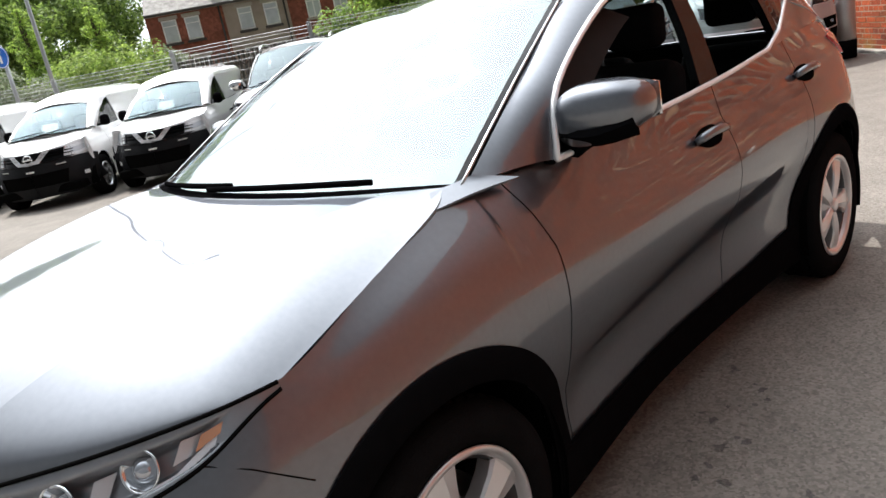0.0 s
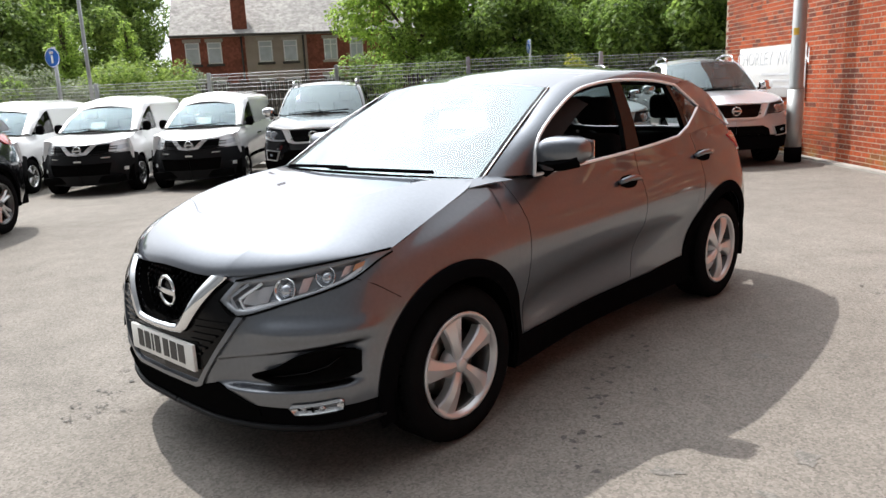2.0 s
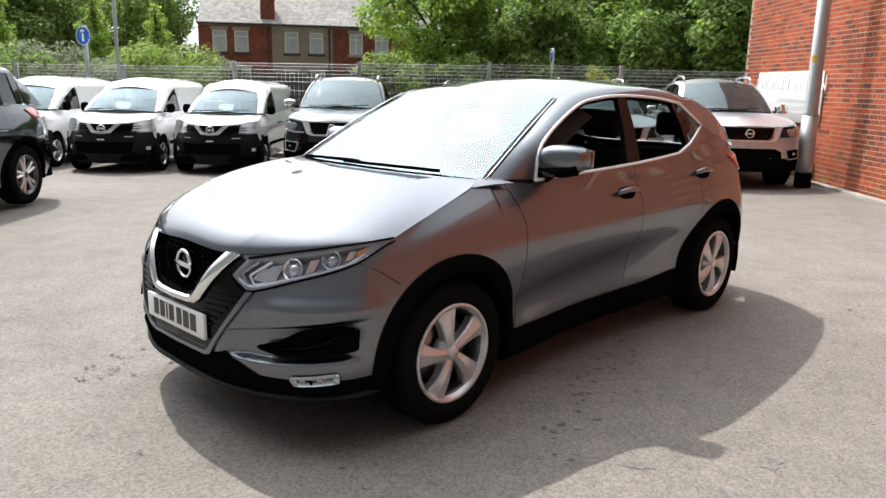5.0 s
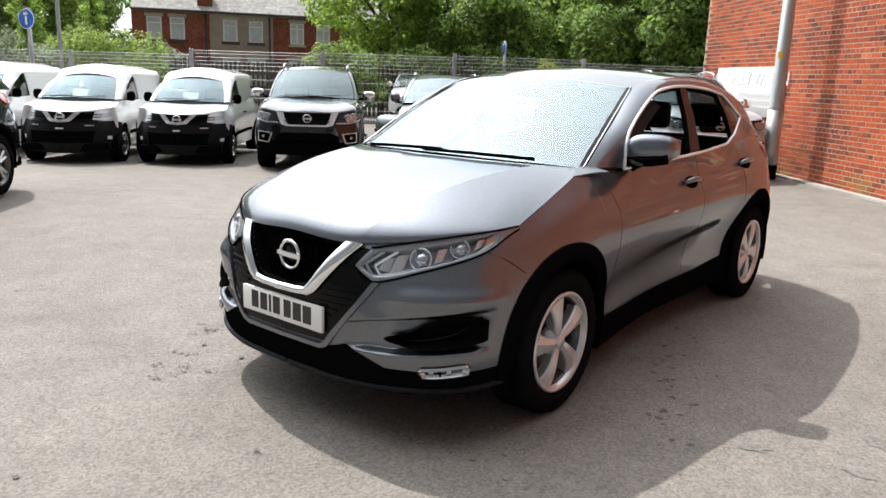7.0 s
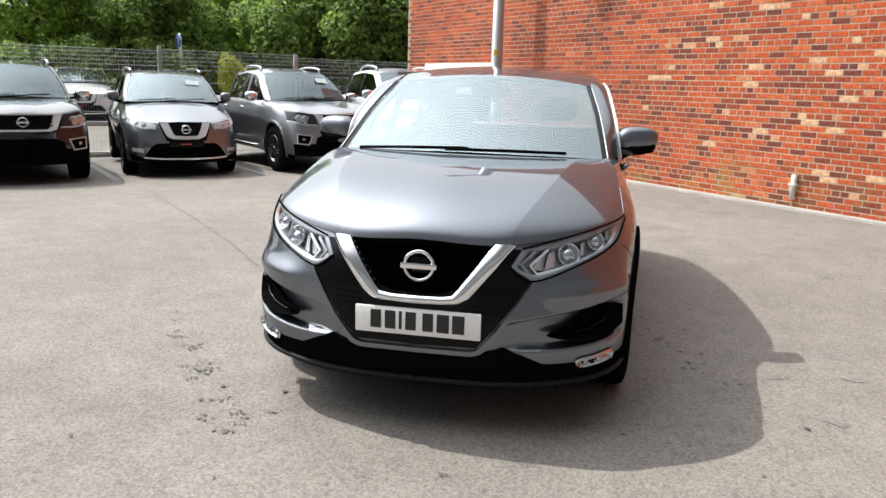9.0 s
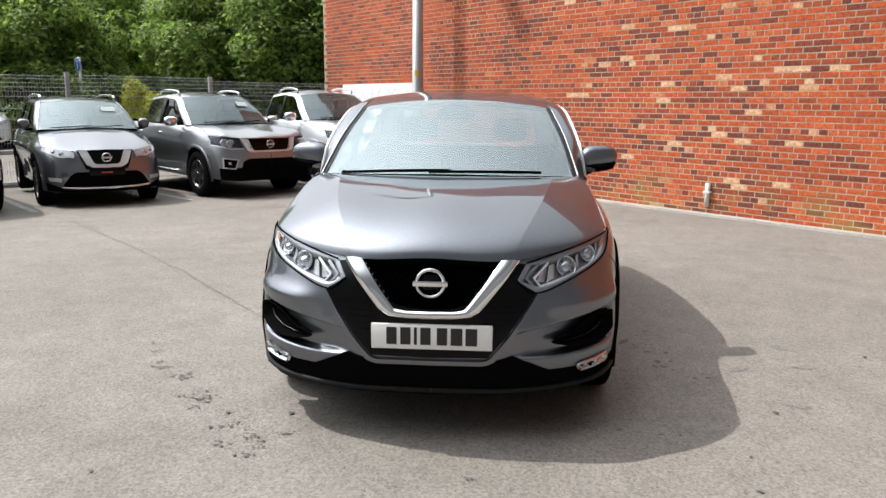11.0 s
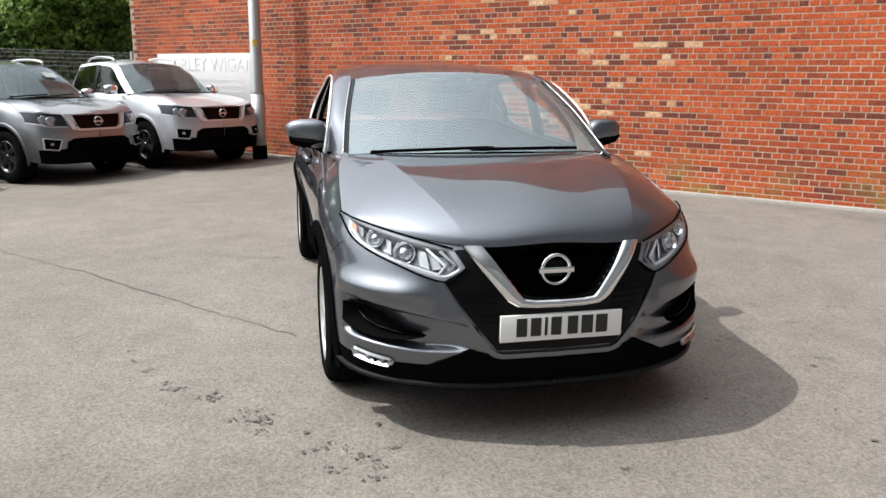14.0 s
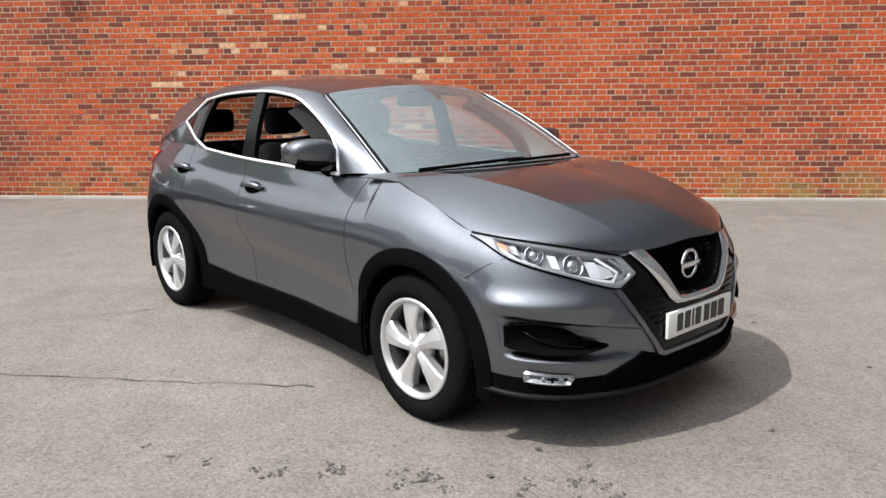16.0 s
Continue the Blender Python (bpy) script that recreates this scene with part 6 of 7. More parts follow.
    for side in (1, -1):
        lamp = add("headlamp", on_nose(sh, lt, ll, side, 20, 6, 0.008, 0.02), LAMP_BLACK if kind == "pickup" else LAMP_IN if kind == "suv" else LAMP_CLEAR, body)
        mid = [((a[0] * 0.75 + b[0] * 0.25), a[1] * 0.72 + b[1] * 0.28) for a, b in zip(lt, ll)], [((a[0] * 0.25 + b[0] * 0.75), a[1] * 0.25 + b[1] * 0.75) for a, b in zip(lt, ll)]
        mid = [[(p[0] + (q[0] - p[0]) * f, p[1] + (q[1] - p[1]) * f) for p, q, f in ((ln[0], ln[1], 0.5), (ln[1], ln[2], 0.0), (ln[1], ln[2], 0.55))] for ln in mid]
        if kind == "van":
            add("reflector", on_nose(sh, mid[0], mid[1], side, 10, 4, 0.012, 0.004), LAMP_IN, lamp)
        else:
            for f in (0.42, 0.68):
                q = [smooth_poly([(a, 0, b) for a, b in ln], f) for ln in (lt, ll)]
                c = q[0].lerp(q[1], 0.5)
                hub = sh.front(c.x, c.z, 0.010)
                turn = ((sh.front(c.x, c.z, 0.03) - hub).normalized() + Vector((0, -0.4, 0))).normalized().to_track_quat("X", "Z").to_matrix()
                rr = (q[0] - q[1]).length * 0.34
                for pr, mm, nm in (([(0.0, rr), (0.006, rr * 0.95), (0.002, rr * 0.8)], CHROME, "lamp_ring"), ([(0.0, rr * 0.8), (0.006, rr * 0.4), (0.007, 0.0006)], LAMP_DOME, "projector")):
                    v, f2 = lathe(pr, 18)
                    add(nm, (flipped([hub + turn @ w for w in v], side), f2), mm, lamp)
            edge_line = [(p[0] + (q[0] - p[0]) * 0.88, p[1] + (q[1] - p[1]) * 0.88) for p, q in zip(lt, ll)]
            add("light_guide", on_nose(sh, edge_line, ll, side, 14, 2, 0.013, 0.004), DRL, lamp, "white light guide")
        lens = add("lens", on_nose(sh, lt, ll, side, 20, 6, 0.018, 0.012), LENS, lamp)
        lens.visible_shadow = False
        # tail lamp
        if kind == "suv":
            add("tail_lamp", on_side(sh, [(2.93, 1.125), (3.15, 1.145), (3.55, 1.135)], [(3.06, 1.035), (3.2, 1.015), (3.58, 1.0)], side, 14, 5, 0.014), RED, body)
            continue
        v, f = on_side(sh, [(s["ys"][5] - 0.52, z[3] + 0.10), (s["ys"][5] - 0.12, z[3] + 0.13)], [(s["ys"][5] - 0.34, z[3] - 0.08), (s["ys"][5] - 0.12, z[3] - 0.10)], side, 6, 5, 0.012)
        add("tail_lamp", (v, f), RED, body)
    by = sh.front(0.0, bz, 0.028).y
    v, f = tube([Vector((0.062 * math.cos(t), by, bz + 0.062 * math.sin(t))) for t in [2 * math.pi * k / 28 for k in range(28)]], 0.011, 6, True, 1, (0, 1, 0))
    bd = add("badge", (v, f), CHROME, body, "round chrome badge, plain ring and bar")
    part("badge_bar", block(-0.08, 0.08, by - 0.01, by + 0.004, bz - 0.014, bz + 0.014, 0.003), SATIN, bd)
    return body


ROW = "vehicles parked in a row by the fence"


def parked(x, y, turn=0.0):
    return YARD @ pose(x, y, fall(x, y), 0, 0, turn)


van = vehicle("panel_van", parked(-12.41, 9.05, 1.5), "white panel van with black bumper and paper behind the windscreen", ROW, "van", PAINT_WHITE, SATIN, CLADDING, "six", False)
copy_thing(van, parked(-10.53, 9.20, 0.5))
copy_thing(van, parked(-14.53, 9.30, 1.5))
vehicle("pickup_truck", parked(-8.27, 8.75, 1), "black double-cab pickup with chrome mirrors and silver roof rails", ROW, "pickup", PAINT_BLACK, ALLOY_DARK, CHROME)
vehicle("sport_utility_car", parked(-5.9, 9.0, -5), "dark grey SUV with chrome V grille and silver roof rails", ROW, "suv", PAINT_DARK, ALLOY_DARK)
vehicle("pickup_truck", parked(-3.5, 8.55, 3), "silver-grey double-cab pickup with side steps and roof rails", ROW, "pickup", PAINT_SILVER, ALLOY_DARK, CHROME)
vehicle("pickup_truck", parked(-1.45, 8.05, -4), "pearl white double-cab pickup beside the brick wall", ROW, "pickup", PAINT_PEARL, ALLOY_DARK, CHROME)
vehicle("sport_utility_car", parked(-12.28, 1.43, 0), "dark grey SUV with red tail lamps, standing apart in the yard", "", "suv", PAINT_COAL, ALLOY_DARK, None, "ten")
vehicle("sport_utility_car", parked(-5.9, 21.0, -6), "white car parked across the street behind the fence", "", "suv", PAINT_WHITE, ALLOY, None, "six", False)

# ---- fence of posts and welded mesh ----
GALV = plain("galvanised_steel", (0.42, 0.43, 0.43), 0.45, 0.7, 0, 0.05, 60, 0.15)
SLAT = plain("dark_timber", (0.06, 0.054, 0.047), 0.85, 0, 0, 0.2, 30, 0.3)
BLUE = plain("blue_sign_face", (0.02, 0.14, 0.55), 0.4, 0, 0, 0, 30, 0.05)
WHITE = plain("white_board", (0.80, 0.80, 0.79), 0.5, 0, 0, 0.02, 12, 0.05)
GREYINK = plain("faded_grey_print", (0.68, 0.69, 0.71), 0.6, 0, 0, 0, 20, 0.1)
YELLOW = plain("yellow_tape", (0.65, 0.42, 0.05), 0.6, 0, 0, 0, 20, 0.1)
POSTS = [(0.53, 12.4, 1.92), (-2.47, 12.4, 1.98), (-5.42, 12.4, 2.0), (-8.34, 12.4, 1.95), (-11.28, 12.82, 1.92), (-14.15, 13.52, 1.82), (-17.06, 14.08, 1.82), (-19.95, 14.65, 1.82), (-22.85, 15.2, 1.82)]
fence = thing("mesh_fence", YARD, "grey galvanised welded mesh fence on square posts", "fence")
for x, y, h in POSTS:
    part("post", block(x - 0.04, x + 0.04, y - 0.04, y + 0.04, -0.3, h + 0.04, 0.006), GALV, fence)
for (x0, y0, h0), (x1, y1, h1) in zip(POSTS, POSTS[1:]):
    verts, faces = [], []
    a, b = Vector((x0, y0 - 0.05, 0)), Vector((x1, y1 - 0.05, 0))
    d = (b - a).normalized()
    nrm = Vector((-d.y, d.x, 0))
    def bar(p, q, r):
        v, f = tube([p, q], r, 4, False, 1, nrm)
        k = len(verts)
        verts.extend(v)
        faces.extend([tuple(i + k for i in t) for t in f])
    h = min(h0, h1)
    for k in range(1, 58):
        p = a.lerp(b, k / 58)
        bar(p + Vector((0, 0, -0.15)), p + Vector((0, 0, h)), 0.0027)
    for z in (-0.12, 0.12, 0.32, 0.52, 0.72, 0.92, 1.12, 1.32, h - 0.40, h - 0.30, h - 0.22, h - 0.14, h - 0.06, h):
        bar(a + Vector((0, 0, z)), b + Vector((0, 0, z)), 0.0045)
    mesh("mesh_panel", verts, faces, GALV, fence, False)

# dark boarded fence across the street
boards = thing("boarded_fence", YARD, "dark boarded fence across the street", "fence")
bv, bf = [], []
rf = random.Random(3)
x = -30.0
while x < 9.0:
    h = 1.85 + rf.uniform(-0.06, 0.05)
    k = len(bv)
    w = 0.12
    bv += [(x, 22.4, 0.05), (x + w, 22.4, 0.05), (x + w, 22.4, h), (x, 22.4, h), (x, 22.43, 0.05), (x + w, 22.43, 0.05), (x + w, 22.43, h), (x, 22.43, h)]
    bf += [(k, k + 1, k + 2, k + 3), (k + 4, k + 7, k + 6, k + 5), (k, k + 4, k + 5, k + 1), (k + 3, k + 2, k + 6, k + 7), (k, k + 3, k + 7, k + 4), (k + 1, k + 5, k + 6, k + 2)]
    x += 0.155
tagged(mesh("board", bv, bf, SLAT, boards, False), "weathered dark boards", kind="stuff")
part("rail", block(-30, 9, 22.44, 22.5, 0.4, 0.5, 0), SLAT, boards, smooth=False)
part("rail", block(-30, 9, 22.44, 22.5, 1.4, 1.5, 0), SLAT, boards, smooth=False)

# ---- lamp column by the wall, banner, signs ----
pole = thing("lighting_column", YARD, "tall grey steel column with a black foot by the brick wall", "pole")
v, f = tube([(-0.47, 7.40, 0.0), (-0.47, 7.40, 1.15)], 0.125, 20)
add("base_sleeve", (v, f), GALV, pole)
v, f = tube([(-0.47, 7.40, 1.15), (-0.47, 7.40, 1.2), (-0.47, 7.40, 6.4)], [0.125, 0.108, 0.085], 20)
add("shaft", (v, f), GALV, pole)
v, f = tube([(-0.47, 7.40, 0.0), (-0.47, 7.40, 0.24)], 0.132, 20)
add("black_foot", (v, f), CLADDING, pole)
part("arm", block(-1.25, -0.40, 7.36, 7.44, 6.36, 6.44, 0.01), GALV, pole)
lantern = part("lantern", block(-1.65, -1.15, 7.24, 7.56, 6.33, 6.47, 0.03), GALV, pole)
part("diffuser", block(-1.60, -1.20, 7.28, 7.52, 6.318, 6.332, 0.004), PAPER, lantern)
v, f = sheet(lambda a, z: Vector((-0.47 - 0.106 * math.cos(a), 7.40 - 0.106 * math.sin(a), z)), steps(0.3, 1.15, 8), [1.98, 2.02, 2.09], 0.004, (-0.47, 7.40, 2.0))
add("warning_sticker", (v, f), YELLOW, pole, "small yellow sticker")

banner = thing("wall_banner", YARD, "white banner with large faded grey capitals, fixed to the brick wall", "sign")
part("board", block(-0.035, -0.018, 8.02, 10.75, 0.98, 1.88, 0.004), WHITE, banner)


def lettering(text, size, m, mat, parent, name="letters"):
    c = bpy.data.curves.new(name, "FONT")
    c.body, c.size, c.extrude, c.align_x = text, size, 0.002, "CENTER"
    tmp = new(name, c)
    me = bpy.data.meshes.new_from_object(tmp.evaluated_get(bpy.context.evaluated_depsgraph_get()))
    bpy.data.objects.remove(tmp)
    me.materials.clear()
    me.materials.append(mat)
    o = new(name, me)
    o.parent = parent
    o.matrix_local = m
    return o


lettering("CHORLEY WIGAN", 0.36, pose(-0.038, 9.36, 1.55, 90, 0, -90), GREYINK, banner)
for k in range(3):
    part("text_bar", block(-0.038, -0.034, 8.3, 9.7, 1.36 - 0.11 * k, 1.40 - 0.11 * k, 0), GREYINK, banner, smooth=False)


def round_sign(m, label, h):
    s = thing("road_sign", m, label, "sign")
    v, f = tube([(0, 0, 0), (0, 0, h)], 0.045, 10)
    add("post", (v, f), GALV, s)
    v, f = lathe([(-0.012, 0.001), (-0.012, 0.225), (0.0, 0.225), (0.0, 0.001)], 36)
    face = add("face", ([Vector((q.y, q.x - 0.055, q.z + h - 0.24)) for q in v], f), BLUE, s, "round blue face with white marks")
    v, f = lathe([(-0.016, 0.205), (-0.016, 0.22), (-0.012, 0.22)], 36)
    add("border", ([Vector((q.y, q.x - 0.055, q.z + h - 0.24)) for q in v], f), WHITE, face)
    part("mark", block(-0.03, 0.03, -0.078, -0.068, h - 0.37, h - 0.19, 0.004), WHITE, face)
    part("mark", block(-0.05, 0.05, -0.078, -0.068, h - 0.165, h - 0.10, 0.02), WHITE, face)
    return s


round_sign(Matrix.Translation((-15.94, 3.6, 0)) @ pose(0, 0, 0, 0, 0, 22), "round blue road sign on a grey post beyond the fence", 2.73)
round_sign(Matrix.Translation((-12.7, 17.8, 0)) @ pose(0, 0, 0, 0, 0, -38), "blue road sign on a grey post beyond the fence", 2.80)
lp = thing("street_lamp", Matrix.Translation((-17.91, 5.16, 0)), "slim grey street lamp column", "street lamp")
v, f = tube([(0, 0, 0), (0, 0, 1.2), (0, 0, 7.8)], [0.065, 0.052, 0.04], 12)
add("column", (v, f), GALV, lp)
v, f = tube([(0, 0, 7.8), (0.1, 0.3, 8.1), (0.25, 0.8, 8.15)], 0.035, 8)
add("arm", (v, f), GALV, lp)
part("lantern", block(0.15, 0.35, 0.7, 1.25, 8.08, 8.22, 0.04), GALV, lp)

# ---- terraced houses ----
SLATE = textured("old_slate", (0.34, 0.325, 0.31), 0.8, [("noise", 4, 6, 0.3, 0.7, 0.7, 1.25), ("cell", 5, 0, 0, 1, 0.75, 1.2), ("noise", 0.6, 4, 0.3, 0.7, 0.85, 1.15)], (20, 0.4, 0.03), 0.3)
FAR_BRICK = textured("house_brick", (0.25, 0.09, 0.06), 0.9, [("cell", 8, 0, 0, 1, 0.72, 1.25), ("noise", 0.7, 5, 0.3, 0.7, 0.75, 1.2)], (30, 0.3, 0.02), 0.2)
RENDER_COAT = textured("grey_brown_render", (0.36, 0.30, 0.25), 0.95, [("noise", 1.2, 6, 0.3, 0.7, 0.85, 1.12), ("noise", 30, 3, 0.3, 0.7, 0.92, 1.08)], (40, 0.3, 0.01), 0.2)
FRAME_W = plain("white_window_frame", (0.78, 0.78, 0.77), 0.45, 0, 0, 0, 10, 0.04)
PANE = plain("window_pane", (0.50, 0.54, 0.56), 0.12, 0, 0.3, 0, 3, 0.25)
CREAM_STONE = plain("stone_lintel", (0.42, 0.38, 0.33), 0.85, 0, 0, 0.1, 20, 0.1)
L0, R0 = Vector((-37.45, 18.02, 0)), Vector((-31.15, 27.12, 0))
along = (R0 - L0).normalized()
HOUSE = Matrix.Translation(L0) @ Matrix.Rotation(math.atan2(along.y, along.x), 4, "Z")   # x along the front, y away from the yard
HW = (R0 - L0).length


def house_window(parent, x, z, w, h, sash):
    win = part("window", block(x - w / 2, x + w / 2, -0.05, 0.06, z, z + h, 0.02), FRAME_W, parent)
    cols = 2 if sash else 1
    for c in range(cols):
        x0 = x - w / 2 + 0.07 + c * (w - 0.07) / cols
        x1 = x0 + (w - 0.07) / cols - 0.07
        zs = ((z + 0.07, z + h * 0.70), (z + h * 0.75, z + h - 0.07))
        for z0, z1 in zs:
            part("pane", block(x0, x1, -0.062, -0.045, z0, z1, 0), PANE, win, smooth=False)
    part("sill", block(x - w / 2 - 0.1, x + w / 2 + 0.1, -0.14, 0.02, z - 0.14, z - 0.01, 0.02), CREAM_STONE if sash else SLAT, win)
    part("lintel", block(x - w / 2 - 0.1, x + w / 2 + 0.1, -0.03, 0.04, z + h + 0.01, z + h + 0.2, 0.01), CREAM_STONE, win)
    return win


EAVES, RIDGE, DEEP = 4.75, 7.6, 8.0
units = [(0.0, 4.05, FAR_BRICK, (1.15, 2.35), False), (4.05, 7.5, RENDER_COAT, (5.15, 6.55), False), (7.5, 12.0, FAR_BRICK, (8.85, 10.35), True), (12.0, 16.5, FAR_BRICK, (13.3, 15.0), True), (16.5, 21.0, RENDER_COAT, (17.8, 19.5), False)]
for k, (x0, x1, mt, wins, sash) in enumerate(units):
    h = thing("terraced_house", HOUSE, ("red brick" if mt is FAR_BRICK else "grey-brown rendered") + " terraced house with slate roof and white windows", "house", "terraced houses")
    part("wall", block(x0, x1, 0.0, DEEP, 0, EAVES, 0.0), mt, h, smooth=False)
    rv = [(x0, -0.25, EAVES - 0.05), (x1, -0.25, EAVES - 0.05), (x1, DEEP / 2, RIDGE), (x0, DEEP / 2, RIDGE), (x0, DEEP + 0.25, EAVES - 0.05), (x1, DEEP + 0.25, EAVES - 0.05)]
    rv += [(a, b, c - 0.14) for a, b, c in rv]
    mesh("roof", rv, [(0, 1, 2, 3), (3, 2, 5, 4), (6, 9, 8, 7), (9, 10, 11, 8), (0, 6, 7, 1), (4, 5, 11, 10), (0, 3, 9, 6), (3, 4, 10, 9), (1, 7, 8, 2), (2, 8, 11, 5)], SLATE, h, False)
    if k in (0, 4):
        gx = x0 if k == 0 else x1
        mesh("gable", [(gx + 0.01, 0, EAVES), (gx + 0.01, DEEP, EAVES), (gx + 0.01, DEEP / 2, RIDGE - 0.1)], [(0, 1, 2)], FAR_BRICK, h, False)
    v, f = tube([(x0, -0.3, EAVES - 0.1), (x1, -0.3, EAVES - 0.1)], 0.07, 8)
    add("gutter", (v, f), SLAT, h)
    for wx in wins:
        house_window(h, wx, 3.12, 0.78, 1.18, sash)
        house_window(h, wx, 0.75, 0.95, 1.45, sash)
    if k in (0, 1, 2, 3):
        v, f = tube([(x1 - 0.2, -0.08, 0), (x1 - 0.2, -0.08, EAVES - 0.1)], 0.05, 8)
        add("downpipe", (v, f), SLAT, h)
    if k in (0, 2, 4):
        ch = part("chimney", block(x1 - 0.62, x1 + 0.18, 0.15, 1.0, 4.4, RIDGE + 1.3, 0.03), FAR_BRICK, h)
        for d in (-0.22, 0.0, 0.22):
            v, f = tube([(x1 - 0.22 + d, 0.58, RIDGE + 1.28), (x1 - 0.22 + d, 0.58, RIDGE + 1.6)], [0.11, 0.09], 10)
            add("chimney_pot", (v, f), FAR_BRICK, ch)

# a second house, glimpsed through the trees
h = thing("far_house", Matrix.Translation((-21, 32, 0)) @ pose(0, 0, 0, 0, 0, 25), "pale house glimpsed between the trees", "house")
part("wall", block(0, 8, 0, 7, 0, 5.2, 0), RENDER_COAT, h, smooth=False)
rv = [(-0.2, -0.3, 5.2), (8.2, -0.3, 5.2), (8.2, 3.5, 7.8), (-0.2, 3.5, 7.8), (-0.2, 7.3, 5.2), (8.2, 7.3, 5.2)]
mesh("roof", rv, [(0, 1, 2, 3), (3, 2, 5, 4), (0, 3, 4), (1, 5, 2)], SLATE, h, False)
for wx in (1.8, 4.2, 6.5):
    house_window(h, wx, 3.2, 1.0, 1.2, False)
    house_window(h, wx, 0.9, 1.0, 1.2, False)

# ---- trees, bushes ----


def leaf_material(name, color, light):
    m = bpy.data.materials.new(name)
    m.use_nodes = True
    n, l = m.node_tree.nodes, m.node_tree.links
    b = n["Principled BSDF"]
    b.inputs["Roughness"].default_value = 0.55
    b.inputs["Specular IOR Level"].default_value = 0.3
    geo = n.new("ShaderNodeNewGeometry")
    ramp = n.new("ShaderNodeValToRGB")
    ramp.color_ramp.elements[0].color, ramp.color_ramp.elements[1].color = (*color, 1), (*light, 1)
    l.new(geo.outputs["Random Per Island"], ramp.inputs["Fac"])
    l.new(ramp.outputs["Color"], b.inputs["Base Color"])
    tr = n.new("ShaderNodeBsdfTranslucent")
    l.new(ramp.outputs["Color"], tr.inputs["Color"])
    mx = n.new("ShaderNodeMixShader")
    mx.inputs["Fac"].default_value = 0.55
    l.new(b.outputs["BSDF"], mx.inputs[1])
    l.new(tr.outputs["BSDF"], mx.inputs[2])
    l.new(mx.outputs["Shader"], n["Material Output"].inputs["Surface"])
    return m


LEAF = leaf_material("broad_leaves", (0.115, 0.205, 0.035), (0.44, 0.60, 0.12))
LEAF_DARK = leaf_material("dark_leaves", (0.055, 0.105, 0.025), (0.33, 0.47, 0.105))
LEAF_PALE = leaf_material("pale_leaves", (0.12, 0.20, 0.035), (0.36, 0.47, 0.11))
LEAF_GOLD = leaf_material("golden_leaves", (0.42, 0.46, 0.03), (0.66, 0.66, 0.07))
LEAF_GREY = leaf_material("grey_green_leaves", (0.12, 0.16, 0.08), (0.30, 0.34, 0.22))
BARK = textured("bark", (0.10, 0.08, 0.06), 0.9, [("noise", 12, 5, 0.3, 0.7, 0.6, 1.3)], (30, 0.6, 0.03), 0.2)
nr = np.random.RandomState(4)


def leaves(name, clumps, count, size, mat, parent):
    """Many small bent leaf shapes scattered through clumps (centre, radii)."""
    c = np.array([q[0] for q in clumps])
    r = np.array([q[1] for q in clumps])
    vol = r.prod(axis=1)
    pick = nr.choice(len(clumps), count, p=vol / vol.sum())
    d = nr.normal(size=(count, 3))
    d /= np.linalg.norm(d, axis=1)[:, None]
    rad = nr.uniform(0.62, 1.08, count) ** 0.8
    p = c[pick] + d * r[pick] * rad[:, None]
    # blades lie roughly along the clump's skin and face the sky
    up = d * 0.7 + np.array((0.0, 0.0, 0.55)) + nr.normal(size=(count, 3)) * 0.38
    up /= np.linalg.norm(up, axis=1)[:, None]
    a = np.cross(up, nr.normal(size=(count, 3)))
    a /= np.linalg.norm(a, axis=1)[:, None]
    b = np.cross(up, a)
    b /= np.linalg.norm(b, axis=1)[:, None]
    s = size * nr.uniform(0.55, 1.3, count)[:, None]
    v = np.stack([p - a * s, p + b * s * 0.55 + d * s * 0.15, p + a * s, p - b * s * 0.55 + d * s * 0.15], 1).reshape(-1, 3)
    f = np.arange(count * 4).reshape(-1, 4)
    return mesh(name, v.tolist(), f.tolist(), mat, parent, False)


def tree(x, y, height, spread, count, mat, label, low=0.25, size=0.16, bumps=26, cone=False):
    t = thing("tree", Matrix.Translation((x, y, 0)), label, "tree", "trees beyond the street")
    rt = random.Random(int(x * 31 + y * 17))
    v, f = tube([(0, 0, 0), (rt.uniform(-0.1, 0.1), 0.05, height * 0.25), (rt.uniform(-0.3, 0.3), rt.uniform(-0.3, 0.3), height * 0.75)], [0.05 * height * (0.2 if cone else 0.5), 0.035 * height * (0.2 if cone else 0.5), 0.03], 10)
    trunk = add("trunk", (v, f), BARK, t)
    clumps = []
    for k in range(bumps):
        zz = rt.uniform(low, 0.97)
        width = spread * (math.sin(math.pi * min(1, (zz - low) / (1.0 - low) * 0.86 + 0.12))) ** 0.7
        if cone:
            zz = low + (1 - low) * (k + 0.5) / bumps
            width = spread * (1.05 - (zz - low) / (1 - low)) ** 0.8
        a = rt.uniform(0, 2 * math.pi)
        q = width * math.sqrt(rt.random()) * 0.85
        c = (q * math.cos(a), q * math.sin(a), zz * height)
        rr = spread * rt.uniform(0.15, 0.33) if not cone else 0.14 + width * rt.uniform(0.30, 0.45)
        clumps.append((c, (rr, rr, rr * rt.uniform(0.6, 0.9))))
        if k % 3 == 0:
            v, f = tube([(0, 0, height * max(0.15, zz - 0.25)), (c[0] * 0.5, c[1] * 0.5, c[2] - 0.08 * height), c], [0.07, 0.045, 0.015], 6)
            add("limb", (v, f), BARK, trunk)
    crown = leaves("crown", clumps, count, size, mat, t)
    return t


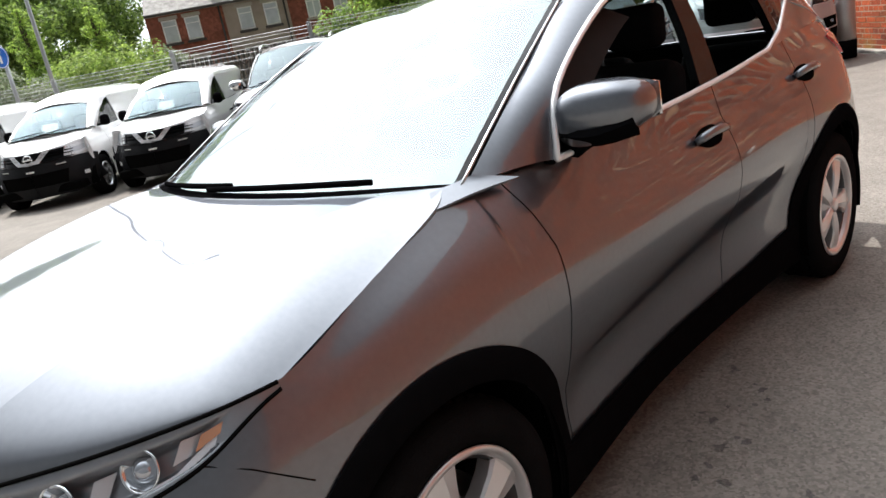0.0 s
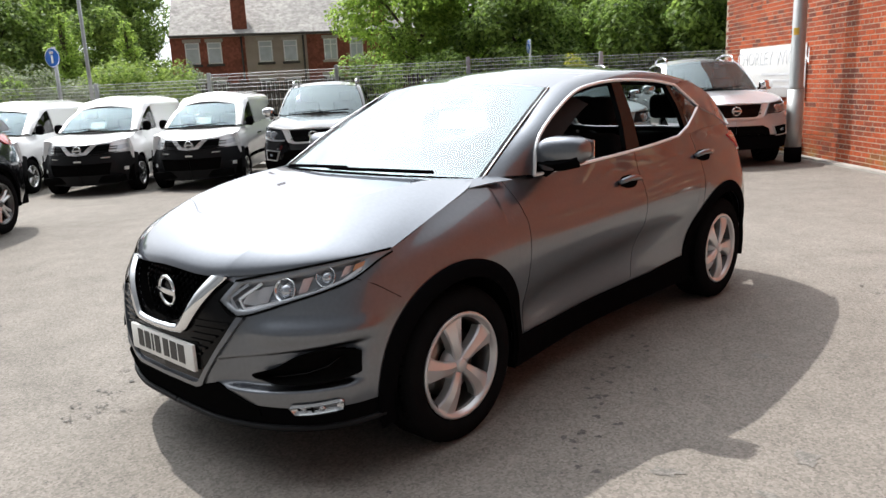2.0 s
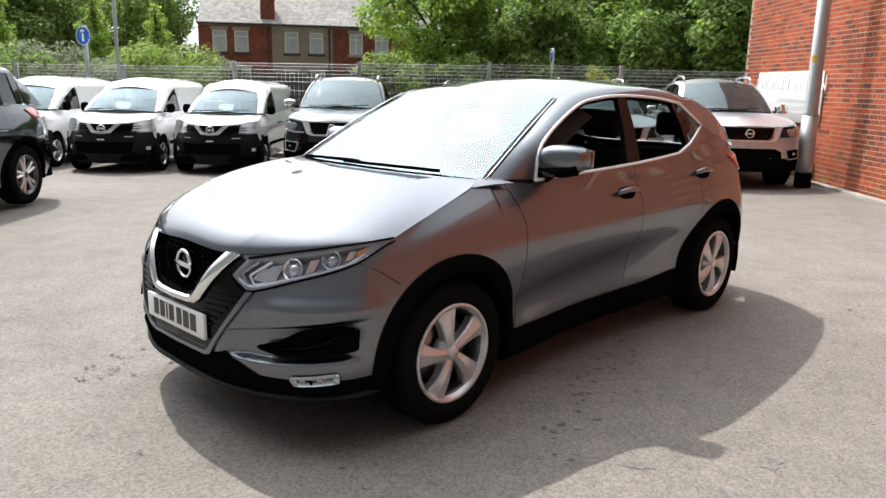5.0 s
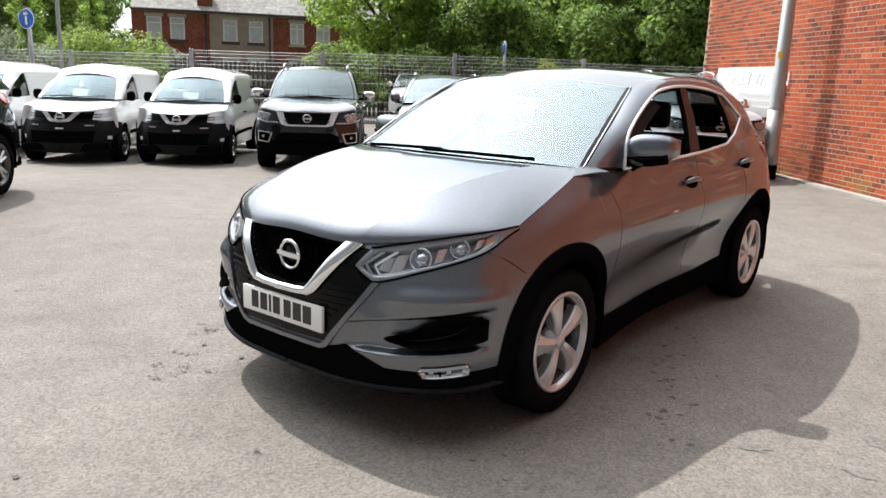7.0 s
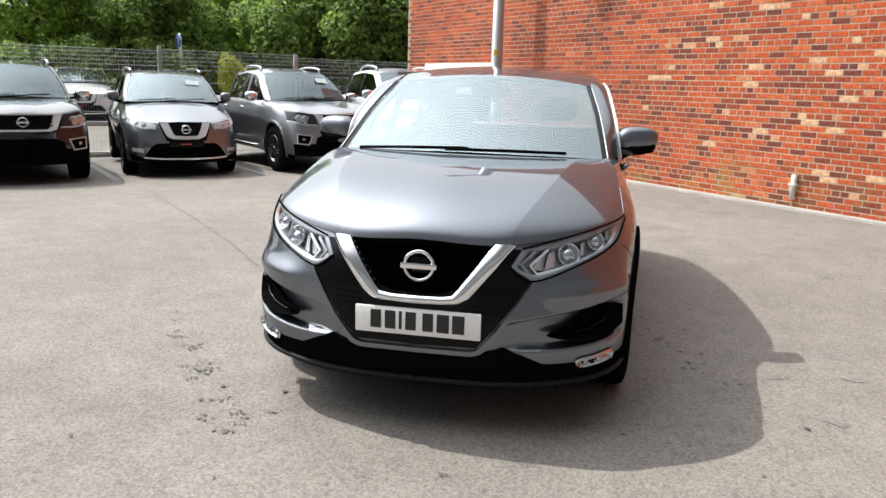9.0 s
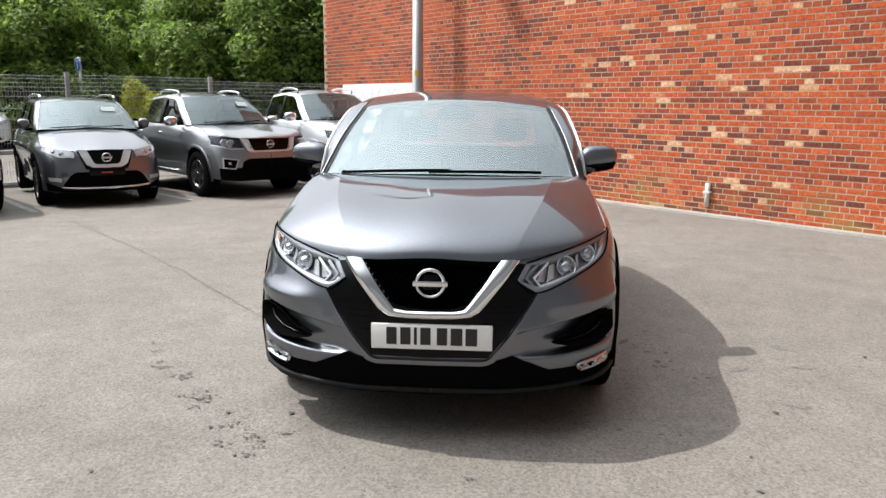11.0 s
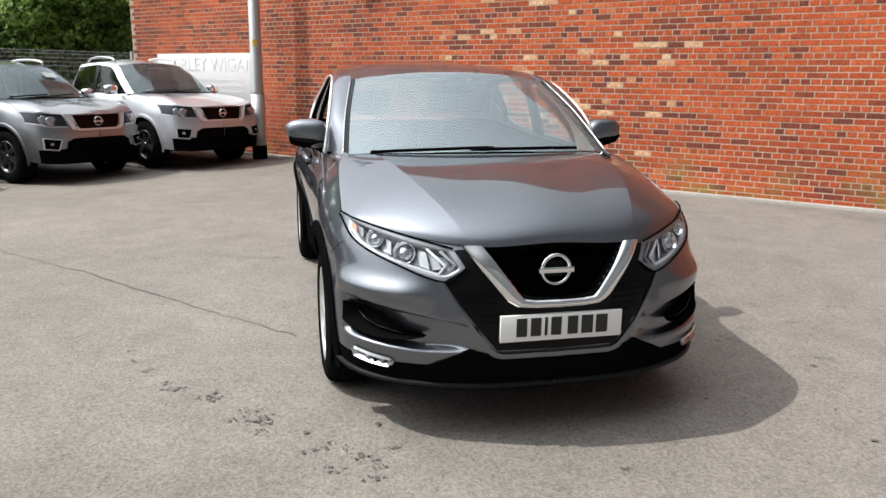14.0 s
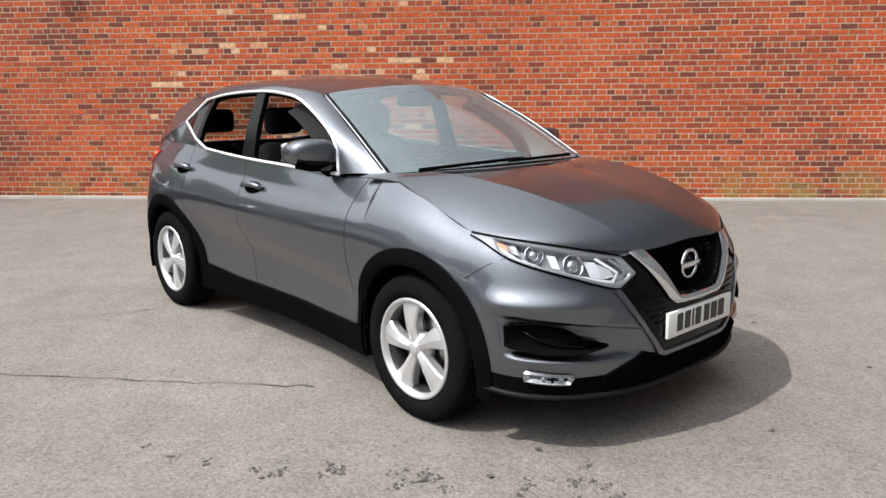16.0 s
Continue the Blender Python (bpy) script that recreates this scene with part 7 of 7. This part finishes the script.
def bush(x, y, w, d, h, count, mat, label, size=0.065, name="bush"):
    t = thing(name, Matrix.Translation((x, y, 0)), label, "bush", "bushes behind the fence")
    rt = random.Random(int(x * 13 + y * 7))
    clumps = [((rt.uniform(-w, w) * 0.7, rt.uniform(-d, d) * 0.6, h * rt.uniform(0.2, 0.82)), (w * rt.uniform(0.25, 0.45), d * 0.5, h * rt.uniform(0.16, 0.3))) for _ in range(14)]
    v, f = tube([(0, 0, 0), (0.05, 0, h * 0.5)], [0.05, 0.02], 6)
    add("stem", (v, f), BARK, t)
    leaves("foliage", clumps, count, size, mat, t)
    return t


def ahead(px, dist, t0=3.5):
    """A place on the ground at a bearing from the yard's corner where the walk pauses."""
    a = math.atan2(0.718, -0.696) - math.atan((px - 784) / 1328)
    return 3.083 + math.cos(a) * dist, -3.671 + math.sin(a) * dist


BROAD, DARKT, YOUNG = "broad green tree in full leaf", "dark green tree in full leaf", "young conical green tree"
for px, dist, h, sp, n, mt, lb, lo in (
        (760, 31, 6.2, 3.3, 20000, LEAF, BROAD, 0.22), (860, 34, 6.2, 3.5, 18000, LEAF, BROAD, 0.22), (960, 30, 5.5, 2.9, 18000, LEAF_DARK, DARKT, 0.3), (1060, 34, 6.0, 3.5, 18000, LEAF, BROAD, 0.25),
        (1180, 29, 5.6, 3.2, 26000, LEAF_DARK, DARKT, 0.25), (1280, 27, 5.5, 3.0, 22000, LEAF_DARK, DARKT, 0.15), (1400, 27, 5.6, 3.2, 18000, LEAF_DARK, DARKT, 0.15), (1540, 32, 7.0, 3.6, 16000, LEAF_DARK, DARKT, 0.15),
        (300, 62, 9.0, 5.0, 12000, LEAF_DARK, DARKT, 0.1), (180, 56, 9.2, 5.4, 14000, LEAF_DARK, DARKT, 0.1), (60, 50, 8.8, 5.4, 14000, LEAF_DARK, DARKT, 0.1), (-60, 48, 9.0, 5.5, 12000, LEAF_DARK, DARKT, 0.1), (-220, 50, 9.5, 6, 9000, LEAF_DARK, DARKT, 0.1), (-400, 50, 9.5, 6, 8000, LEAF_DARK, DARKT, 0.1)):
    x, y = ahead(px, dist)
    tree(x, y, h, sp, int(n * (1.3 if dist < 40 else 2.4)), mt, lb, lo, 0.095 if dist < 40 else 0.14, 60)
for px, dist, h in ((15, 30, 4.6), (182, 31, 4.6), (288, 33, 4.4), (-120, 30, 4.5)):
    x, y = ahead(px, dist)
    tree(x, y, h, 0.95, 9000, LEAF, YOUNG, 0.12, 0.06, 40, True)
for px, dist, h, w, mt in ((90, 27, 2.7, 1.7, LEAF_GREY), (250, 27, 2.6, 1.6, LEAF_PALE), (330, 26, 2.5, 1.5, LEAF_PALE), (30, 26, 2.3, 1.5, LEAF_DARK), (170, 26, 2.3, 1.5, LEAF_GREY), (410, 29, 2.4, 1.2, LEAF_GREY), (-80, 26, 2.5, 1.8, LEAF_DARK), (-200, 26, 2.6, 1.8, LEAF), (-330, 26, 2.6, 1.8, LEAF)):
    x, y = ahead(px, dist)
    bush(x, y, w, 1.2, h, 5000, mt, "leafy bush behind the fence" if mt is not LEAF_GREY else "grey-green flowering bush behind the fence")
for x, y, h, sp, n, mt in ((-16.5, 25.0, 5.8, 3.4, 18000, LEAF_DARK), (-12.0, 33.0, 6.8, 4.2, 16000, LEAF_DARK), (-20.0, 30.0, 6.2, 3.8, 16000, LEAF)):
    tree(x, y, h, sp, n, mt, DARKT if mt is LEAF_DARK else BROAD, 0.12, 0.12, 46)
x, y = -10.6, 18.3
bush(x, y, 1.05, 0.7, 2.25, 5200, LEAF_GOLD, "bright yellow-green bush by the fence", 0.06)
# low hedge line that closes the far side of the street
for k, px in enumerate((700, 820, 940, 1060, 1180, 1300, 1420)):
    x, y = ahead(px, 27.5)
    bush(x, y, 2.0, 1.0, 2.6, 5000, LEAF_DARK, "dark hedge bush behind the boarded fence", 0.075)

# ---- single bricks of the nearest stretch of wall ----
me0 = None
for k, (y0, z0, proud, tone) in enumerate(singles):
    c, w1, h1 = 0.0015, LONG - JOINT - 0.002, COURSE - JOINT - 0.002
    key = min(9, int(tone * 10))
    if me0 is None:
        me0 = {}
    if key not in me0:
        me = bpy.data.meshes.new("brick")
        p = 0.004
        vv = [(0, 0, 0), (0, w1, 0), (0, w1, h1), (0, 0, h1), (-p, c, c), (-p, w1 - c, c), (-p, w1 - c, h1 - c), (-p, c, h1 - c)]
        me.from_pydata(vv, [], [(4, 7, 6, 5), (0, 4, 5, 1), (1, 5, 6, 2), (2, 6, 7, 3), (3, 7, 4, 0)])
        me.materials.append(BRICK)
        me.attributes.new("tone", "FLOAT", "POINT").data.foreach_set("value", [(key + 0.5) / 10] * 8)
        me0[key] = me
    o = new("brick", me0[key])
    o.parent = wall
    o.matrix_local = Matrix.Translation((max(0.0, 0.0035 - proud), y0, z0))
